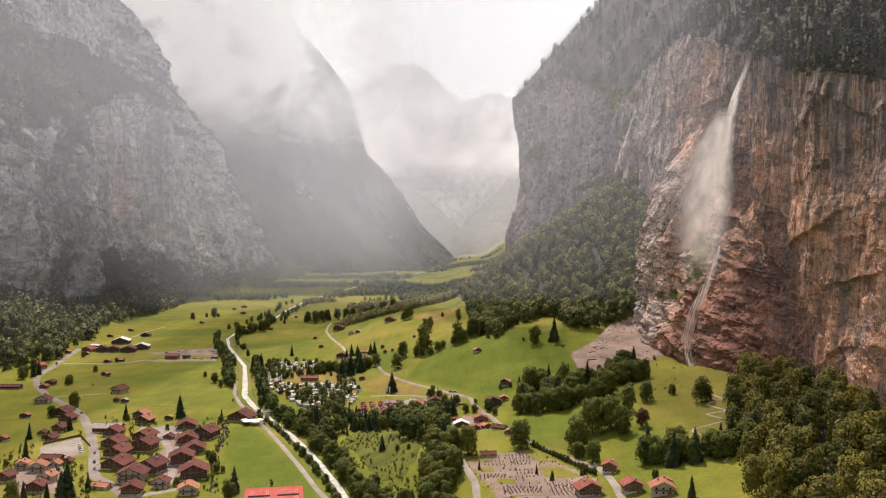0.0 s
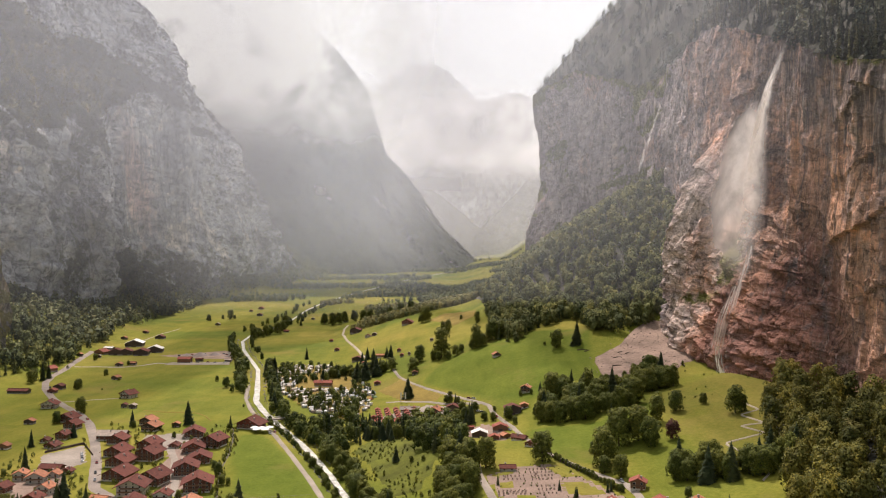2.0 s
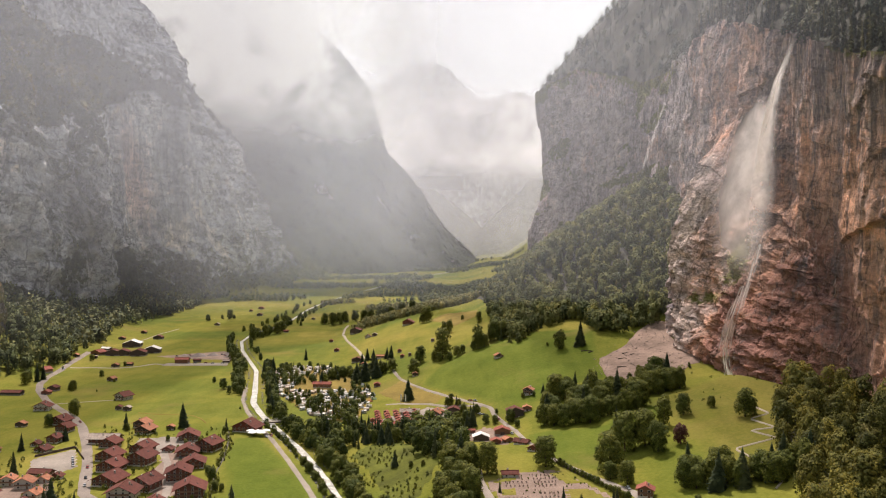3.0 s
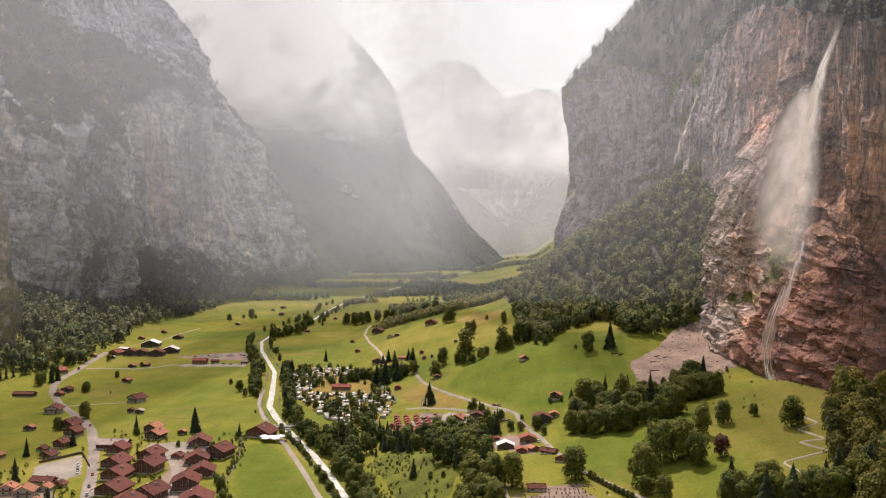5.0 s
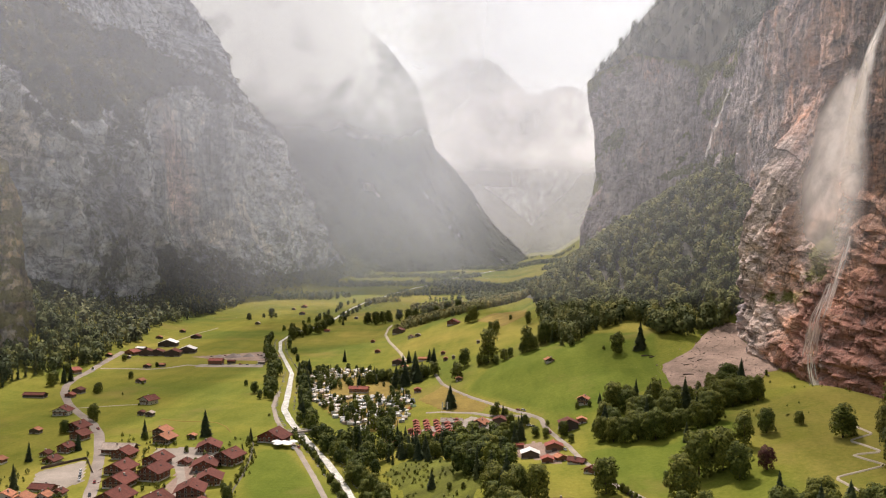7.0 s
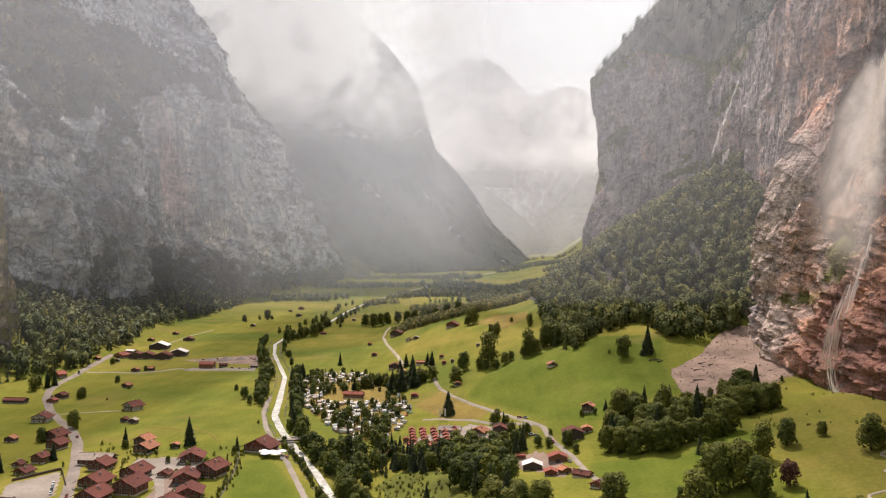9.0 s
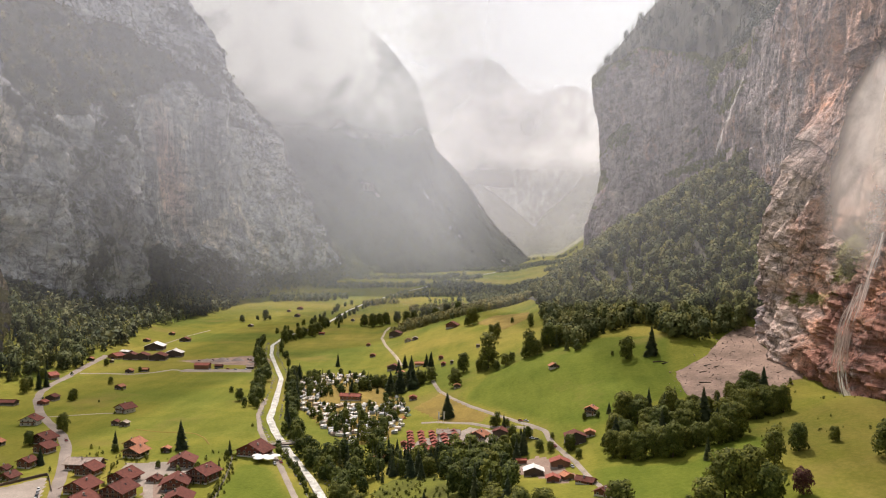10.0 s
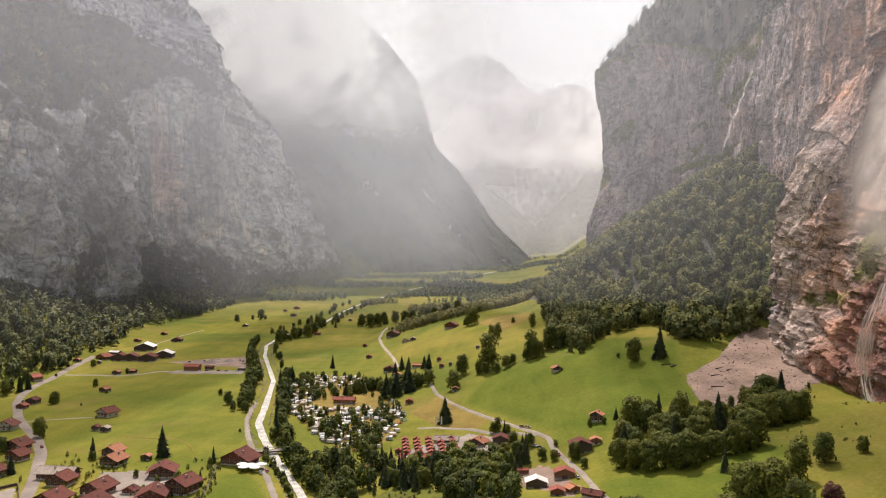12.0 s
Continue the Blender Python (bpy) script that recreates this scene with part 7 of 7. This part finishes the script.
M_CARAVAN, M_AWNING, M_AWNING_B = plain("caravan_paint", (0.72, 0.68, 0.62), 0.4, 0.15), plain("awning_canvas", (0.4, 0.31, 0.23), 0.85, 0.3), plain("blue_canvas", (0.3, 0.32, 0.32), 0.85, 0.3)
M_TYRE, M_CHASSIS = plain("tyre_rubber", (0.03, 0.03, 0.03), 0.9, 0.2), plain("grey_steel", (0.2, 0.2, 0.2), 0.5, 0.2, metal=0.6)


def wheel_mesh(r, w):
    V = [(s * w / 2, math.cos(k * math.pi / 6) * r, math.sin(k * math.pi / 6) * r) for s in (-1, 1) for k in range(12)]
    F = [tuple(range(11, -1, -1)), tuple(range(12, 24))] + [(k, (k + 1) % 12, 12 + (k + 1) % 12, 12 + k) for k in range(12)]
    return V, F


def make_caravan(x, y, awning):
    root = new("caravan")
    tagged(root, "white caravan with an awning parked on the grass", "caravan", "caravans on the camp site")
    root.matrix_basis = pose(x, y, float(land(x, y)))
    rounded("body", (-1.15, -2.6, 0.5), (1.15, 2.6, 2.65), M_CARAVAN, root, 0.22)
    for sy in (-1, 1):
        rounded("window", (-0.75, sy * 2.61 - 0.02, 1.55), (0.75, sy * 2.61 + 0.02, 2.2), M_GLASS, root, 0.01)
    rounded("window", (1.14, -1.4, 1.5), (1.19, 0.2, 2.15), M_GLASS, root, 0.01)
    for sx in (-1, 1):
        w = solid("wheel", wheel_mesh(0.33, 0.2), M_TYRE, root)
        w.location = (sx * 1.0, -0.2, 0.33)
    rounded("drawbar", (-0.12, 2.6, 0.42), (0.12, 3.7, 0.54), M_CHASSIS, root, 0.02)
    if awning:
        V = [(-1.2, -2.2, 0), (-3.7, -2.2, 0), (-3.7, 2.2, 0), (-1.2, 2.2, 0), (-1.2, -2.2, 2.5), (-3.7, -2.2, 1.9), (-3.7, 2.2, 1.9), (-1.2, 2.2, 2.5)]
        solid("awning", (V, box((0, 0, 0), (1, 1, 1))[1]), awning, root, "canvas awning beside the caravan", 0.05)
    return root


caravans = [make_caravan(-150, 800, M_AWNING), make_caravan(-140, 812, None), make_caravan(-130, 820, M_AWNING_B)]
crng = np.random.RandomState(80)
spots, _ = scatter(81, -224, -80, 720, 1025, 8.2, lambda a, b_: inside(a, b_, CAMP) & ~((b_ > 862) & (b_ < 965) & (a > -178)) & ~((b_ > 940) & (b_ < 950)))
for i, (x, y) in enumerate(spots[:330]):
    if crng.rand() < 0.12 or (y < 760 and crng.rand() < 0.4):
        continue
    src_ = caravans[crng.randint(3)]
    copy_thing(src_, pose(x, y, float(land(x, y)) + 0.02, 0, 0, crng.choice((80, 95, 170, 10)) + crng.uniform(-8, 8)))


def make_tent(x, y, mat, label):
    root = new("tent")
    tagged(root, label, "tent", "tents on the camp site")
    root.matrix_basis = pose(x, y, float(land(x, y)), 0, 0, 20)
    V = [(-1.6, -2.2, 0), (1.6, -2.2, 0), (1.6, 2.2, 0), (-1.6, 2.2, 0), (0, -1.7, 1.9), (0, 1.7, 1.9)]
    solid("canvas", (V, [(0, 1, 4), (2, 3, 5), (1, 2, 5, 4), (3, 0, 4, 5), (0, 3, 2, 1)]), mat, root)
    solid("fly_sheet", ([(a * 1.12, b_ * 1.06, c + 0.12 if c else 0.5) for a, b_, c in V], [(1, 2, 5, 4), (3, 0, 4, 5)]), mat, root)
    return root


M_TENT_G, M_TENT_O = plain("green_canvas", (0.2, 0.28, 0.14), 0.85, 0.3), plain("orange_canvas", (0.5, 0.2, 0.08), 0.85, 0.3)
tents = [make_tent(-100, 800, M_TENT_G, "small green ridge tent on the grass"), make_tent(-105, 790, M_TENT_O, "small orange ridge tent on the grass"), make_tent(-98, 785, M_AWNING_B, "small grey blue ridge tent on the grass")]
spots, _ = scatter(82, -135, -84, 745, 900, 9.0, lambda a, b_: inside(a, b_, CAMP) & (a > -128))
for x, y in spots:
    if crng.rand() < 0.5:
        copy_thing(tents[crng.randint(3)], pose(x + 3, y + 3, float(land(x + 3, y + 3)) + 0.02, 0, 0, crng.uniform(0, 180)))

# rows of small cabins beside the camp restaurant
for row_ in range(5):
    for k_ in range(5):
        chalet(-74 + 8.2 * k_ + 1.5 * row_, 752 - 8.6 * row_, (8, -6, 12)[(row_ + k_) % 3], 5.2, 4.6, 1, "redhut")

# ---- graveyard ----
M_GRAVE = plain("grave_stone", (0.38, 0.28, 0.24), 0.8, 0.45, 2.0)


M_BED = plain("planted_bed", (0.2, 0.11, 0.07), 0.95, 0.5, 3.0)


def make_grave(x, y):
    root = new("gravestone")
    tagged(root, "upright grey gravestone with a planted bed", "gravestone", "graves in the graveyard")
    root.matrix_basis = pose(x, y, float(land(x, y)) + 0.15)
    V = [(-0.35, 0, 0), (0.35, 0, 0), (0.35, 0, 0.45), (0.2, 0, 0.6), (-0.2, 0, 0.6), (-0.35, 0, 0.45)]
    V += [(a, 0.2, c) for a, _, c in V]
    solid("headstone", (V, [(0, 1, 2, 3, 4, 5), (11, 10, 9, 8, 7, 6)] + [(i, i + 6, (i + 1) % 6 + 6, (i + 1) % 6) for i in range(6)]), M_GRAVE, root)
    solid("kerb", box((-0.45, -1.7, -0.1), (0.45, -0.03, 0.22)), M_GRAVE, root)
    r = np.random.RandomState(9)
    P = card_cloud(r, np.c_[r.uniform(-0.35, 0.35, 40), r.uniform(-1.6, -0.1, 40), r.uniform(0.25, 0.5, 40)], np.tile((0, 0, 1.0), (40, 1)), 0.16, np.tile((0, 0, 1.0), (40, 1)))[:, :3]
    pl = new("planting", mesh_np("planting", P, quads(P), M_BED))
    pl.parent = root
    return root


grave = make_grave(45, 500)
for gx0, gx1, gy0, gy1, row in ((22, 38, 464, 472, 2.7), (34, 55, 437, 447, 2.7), (60, 85, 432, 453, 3.0), (42, 54, 490, 510, 6.5), (26, 38, 491, 503, 6.5), (44, 54, 466, 482, 6.0)):
    y = gy0
    while y < gy1:
        x = gx0
        while x < gx1:
            copy_thing(grave, pose(x, y, float(land(x, y)) + 0.15, 0, 0, crng.uniform(-6, 6)))
            x += crng.uniform(1.7, 2.6)
        y += row
xy, rng = scatter(83, 15, 90, 415, 522, 3.6, lambda a, b_: inside(a, b_, [(14, 497), (32, 517), (56, 521), (74, 486), (88, 454), (85, 415), (62, 415), (32, 415), (23, 456)]) & (vnoise(a / 5, b_ / 5, 1.0) > -0.1) & ~inside(a, b_, [(57, 484), (72, 481), (82, 458), (57, 462)]))
wood("graveyard_shrubs", xy, land(xy[:, 0], xy[:, 1]), rng.uniform(0.8, 2.0, len(xy)), M_LEAF, "clipped shrubs between the graves", 0.85, 84, 60, 0.11)
for f in np.linspace(0, 1, 18):
    tree("broad", 60 + 27 * f, 528 - 67 * f, crng.uniform(3.5, 5.5), 1.1, "young trees in a row by the wall")
for x, y in ((55, 470), (62, 457), (63, 459), (80, 463), (82, 464), (22, 480)):
    tree("thin_spruce", x, y, 6.5, 0.9, "small yews in the graveyard")


def fence_wall(points, height, mat, label):
    q, nrm = along(points, 4.0)
    z = land(q[:, 0], q[:, 1])
    prof = [(-0.2, -0.5), (-0.2, height), (0.0, height + 0.12), (0.2, height), (0.2, -0.5)]
    P = np.zeros((len(q), 5, 3))
    for k, (o, h) in enumerate(prof):
        P[:, k, 0], P[:, k, 1], P[:, k, 2] = q[:, 0] + nrm[:, 0] * o, q[:, 1] + nrm[:, 1] * o, z + h
    return tagged(sheet("garden_wall", P, mat, False), label, "wall", kind="structure")


fence_wall([(58, 533), (68, 508), (78, 487), (88, 460)], 1.6, M_W_DARK, "dark wall beside the lane")
fence_wall([(-300, 606), (-284, 633), (-262, 600)], 1.6, M_W_DARK, "dark hedge wall round the car park")


# ---- bridge, court, flag poles, parasols, cars ----
bridge = new("bridge")
tagged(bridge, "small wooden road bridge over the river", "bridge")
bx, by = river_x(722), 722
bridge.matrix_basis = pose(bx, by, float(land(bx - 17, by)) + 0.9, 0, 0, 18)
solid("deck", box((-15, -2.6, -0.4), (15, 2.6, 0)), M_LANE, bridge)
for s in (-1, 1):
    rail = solid("parapet", box((-15, s * 2.6 - 0.15, 0.95), (15, s * 2.6 + 0.15, 1.2)), M_TRIM, bridge)
    for i in range(9):
        solid("post", box((-14.5 + i * 3.6, s * 2.6 - 0.1, -0.3), (-14.3 + i * 3.6, s * 2.6 + 0.1, 0.95)), M_TRIM, rail)
    solid("beam", box((-15, s * 2.2 - 0.25, -1.2), (15, s * 2.2 + 0.25, -0.4)), M_W_DARK, bridge)
    solid("abutment", box((s * 13.5 - 1.5, -3, -4.5), (s * 13.5 + 1.5, 3, -0.42)), M_STONE, bridge)

court = new("tennis_court")
tagged(court, "red clay tennis courts with white lines", "tennis court")
court.matrix_basis = pose(-101, 483, float(land(-101, 483)) + 0.35, 0, 0, 11)
solid("clay", box((-17.5, -18.3, -0.6), (17.5, 18.3, 0)), plain("red_clay", (0.42, 0.075, 0.05), 0.9, 0.15, 0.2), court)
for c in (-8.6, 8.6):
    for lx in (-5.48, -4.1, 4.1, 5.48):
        solid("line", box((c + lx - 0.06, -11.9, 0.004), (c + lx + 0.06, 11.9, 0.012)), M_TRIM, court)
    for ly in (-11.9, -6.4, 6.4, 11.9):
        solid("line", box((c - 5.4, ly - 0.06, 0.014), (c + 5.4, ly + 0.06, 0.022)), M_TRIM, court)
    solid("net", box((c - 6.4, -0.03, 0.02), (c + 6.4, 0.03, 0.95)), M_CHASSIS, court)
for i in range(12):
    for s in (-1, 1):
        solid("post", box((-17.6 + i * 3.2 - 0.05, s * 18.6 - 0.05, -0.6), (-17.6 + i * 3.2 + 0.05, s * 18.6 + 0.05, 3.0)), M_CHASSIS, court)
for s in (-1, 1):
    solid("rail", box((-17.6, s * 18.6 - 0.04, 2.95), (17.7, s * 18.6 + 0.04, 3.05)), M_CHASSIS, court)

for i in range(2):
    pole = new("flag_pole")
    px, py = -56 + i * 4.2, 786 - i
    tagged(pole, "white flag pole by the camp entrance", "flag pole", "flag poles")
    pole.matrix_basis = pose(px, py, float(land(px, py)))
    V, F = tube([(0, 0, -0.5), (0, 0, 5), (0, 0, 10)], [0.1, 0.09, 0.05], 8)
    solid("mast", (V, F), M_TRIM, pole)
    solid("flag", box((0.1, -0.02, 3.4), (1.1, 0.02, 9.4)), M_R_WHITE, pole)


def parasol(x, y, r, mat, label, h=2.8):
    root = new("parasol")
    tagged(root, label, "parasol", "parasols on the terraces")
    root.matrix_basis = pose(x, y, float(land(x, y)) + 0.1)
    V = [(0, 0, h + r * 0.32)] + [(math.cos(k * math.pi / 4) * r, math.sin(k * math.pi / 4) * r, h) for k in range(8)] + [(math.cos(k * math.pi / 4) * r, math.sin(k * math.pi / 4) * r, h - 0.25) for k in range(8)]
    solid("canopy", (V, [(0, k + 1, (k + 1) % 8 + 1) for k in range(8)] + [(k + 1, k + 9, (k + 1) % 8 + 9, (k + 1) % 8 + 1) for k in range(8)]), mat, root)
    V, F = tube([(0, 0, -0.3), (0, 0, h), (0, 0, h + r * 0.3)], [0.06, 0.05, 0.04], 6)
    solid("pole", (V, F), M_CHASSIS, root)


M_RED_CANVAS = plain("red_canvas", (0.4, 0.09, 0.06), 0.85, 0.3)
for x, y in ((-166, 678), (-160, 677), (-154, 679), (-163, 672), (-156, 672)):
    parasol(x, y, 3.6, M_R_WHITE, "big white parasol on the inn's terrace", 3.2)
for i in range(22):
    parasol(-70 + (i % 8) * 4.6 + crng.uniform(-1, 1), 700 + (i // 8) * 5.5 + crng.uniform(-1, 1), 2.1, M_RED_CANVAS if i % 3 else M_AWNING, "red parasol on the restaurant terrace" if i % 3 else "faded beige parasol on the restaurant terrace")


def make_car(x, y, turn, color, name):
    root = new("car")
    tagged(root, name + " parked car", "car", "cars of the village")
    root["label"] = name + " small car standing on the gravel"
    root.matrix_basis = pose(x, y, float(land(x, y)) + 0.36, 0, 0, turn)
    paint = plain(name + "_car_paint", color, 0.3, 0.08)
    V = [(-0.85, -2.1, 0.3), (0.85, -2.1, 0.3), (0.85, 2.1, 0.3), (-0.85, 2.1, 0.3), (-0.85, -2.1, 0.8), (0.85, -2.1, 0.8), (0.85, 2.1, 0.9), (-0.85, 2.1, 0.9)]
    solid("body", (V, box((0, 0, 0), (1, 1, 1))[1]), paint, root, "", 0.12)
    V = [(-0.8, -1.2, 0.84), (0.8, -1.2, 0.84), (0.8, 1.7, 0.9), (-0.8, 1.7, 0.9), (-0.65, -0.5, 1.4), (0.65, -0.5, 1.4), (0.65, 1.2, 1.4), (-0.65, 1.2, 1.4)]
    solid("cabin_glass", (V, box((0, 0, 0), (1, 1, 1))[1]), M_GLASS, root, "dark tinted glass", 0.04)
    solid("roof", box((-0.6, -0.45, 1.41), (0.6, 1.15, 1.47)), paint, root)
    for sx in (-1, 1):
        for sy in (-1.3, 1.35):
            w = solid("wheel", wheel_mesh(0.31, 0.2), M_TYRE, root)
            w.location = (sx * 0.78, sy, 0.31)
    return root


cars = [make_car(-262, 584, 30, (0.7, 0.7, 0.7), "white"), make_car(-265, 590, 30, (0.05, 0.05, 0.06), "black"), make_car(-250, 580, 25, (0.3, 0.04, 0.04), "red"), make_car(-268, 596, 30, (0.35, 0.36, 0.38), "silver")]
for i, (x, y, a) in enumerate(((-271, 602, 30), (-240, 556, 28), (-320, 715, 40), (-233, 540, 24), (-205, 560, 10), (-196, 605, 20), (8, 752, 60), (12, 748, 60), (16, 712, 70), (19, 708, 75), (30, 690, 20), (38, 640, 10), (-345, 1048, 90), (-335, 1049, 85), (-322, 1050, 92),
                               (-312, 1047, 90), (-300, 1048, 88), (-380, 1110, 60), (-365, 1118, 50), (-350, 1125, 70), (-338, 1130, 60), (-325, 1128, 40), (-318, 1120, 80), (90, 476, 10), (-470, 985, 10), (-430, 865, 20), (-148, 672, 30), (-151, 668, 30))):
    copy_thing(cars[i % 4], pose(x, y, float(land(x, y)) + 0.45, 0, 0, a))

# heaps of gravel in the yard
M_HEAP = gravel_mat("heaped_gravel", (0.33, 0.27, 0.24), 0.8)
for i, (x, y, r, h) in enumerate(((-352, 1112, 12, 5), (-335, 1120, 9, 4), (-372, 1116, 7, 3), (-318, 1130, 8, 3.5), (-312, 1108, 7, 3))):
    u, v = np.meshgrid(np.linspace(0, 2 * math.pi, 20), np.linspace(0, 1, 8), indexing="ij")
    X, Y = x + r * v * np.cos(u), y + r * v * np.sin(u) * 0.8
    Z = land(X, Y) + 0.3 + h * (1 - v) ** 0.9 + 0.5 * vnoise(X / 2, Y / 2, 1.0) * (1 - v)
    tagged(sheet("gravel_heap", np.stack([X, Y, Z], 2), M_HEAP), "heap of brown gravel in the yard", "gravel heap", "heaps in the yard")
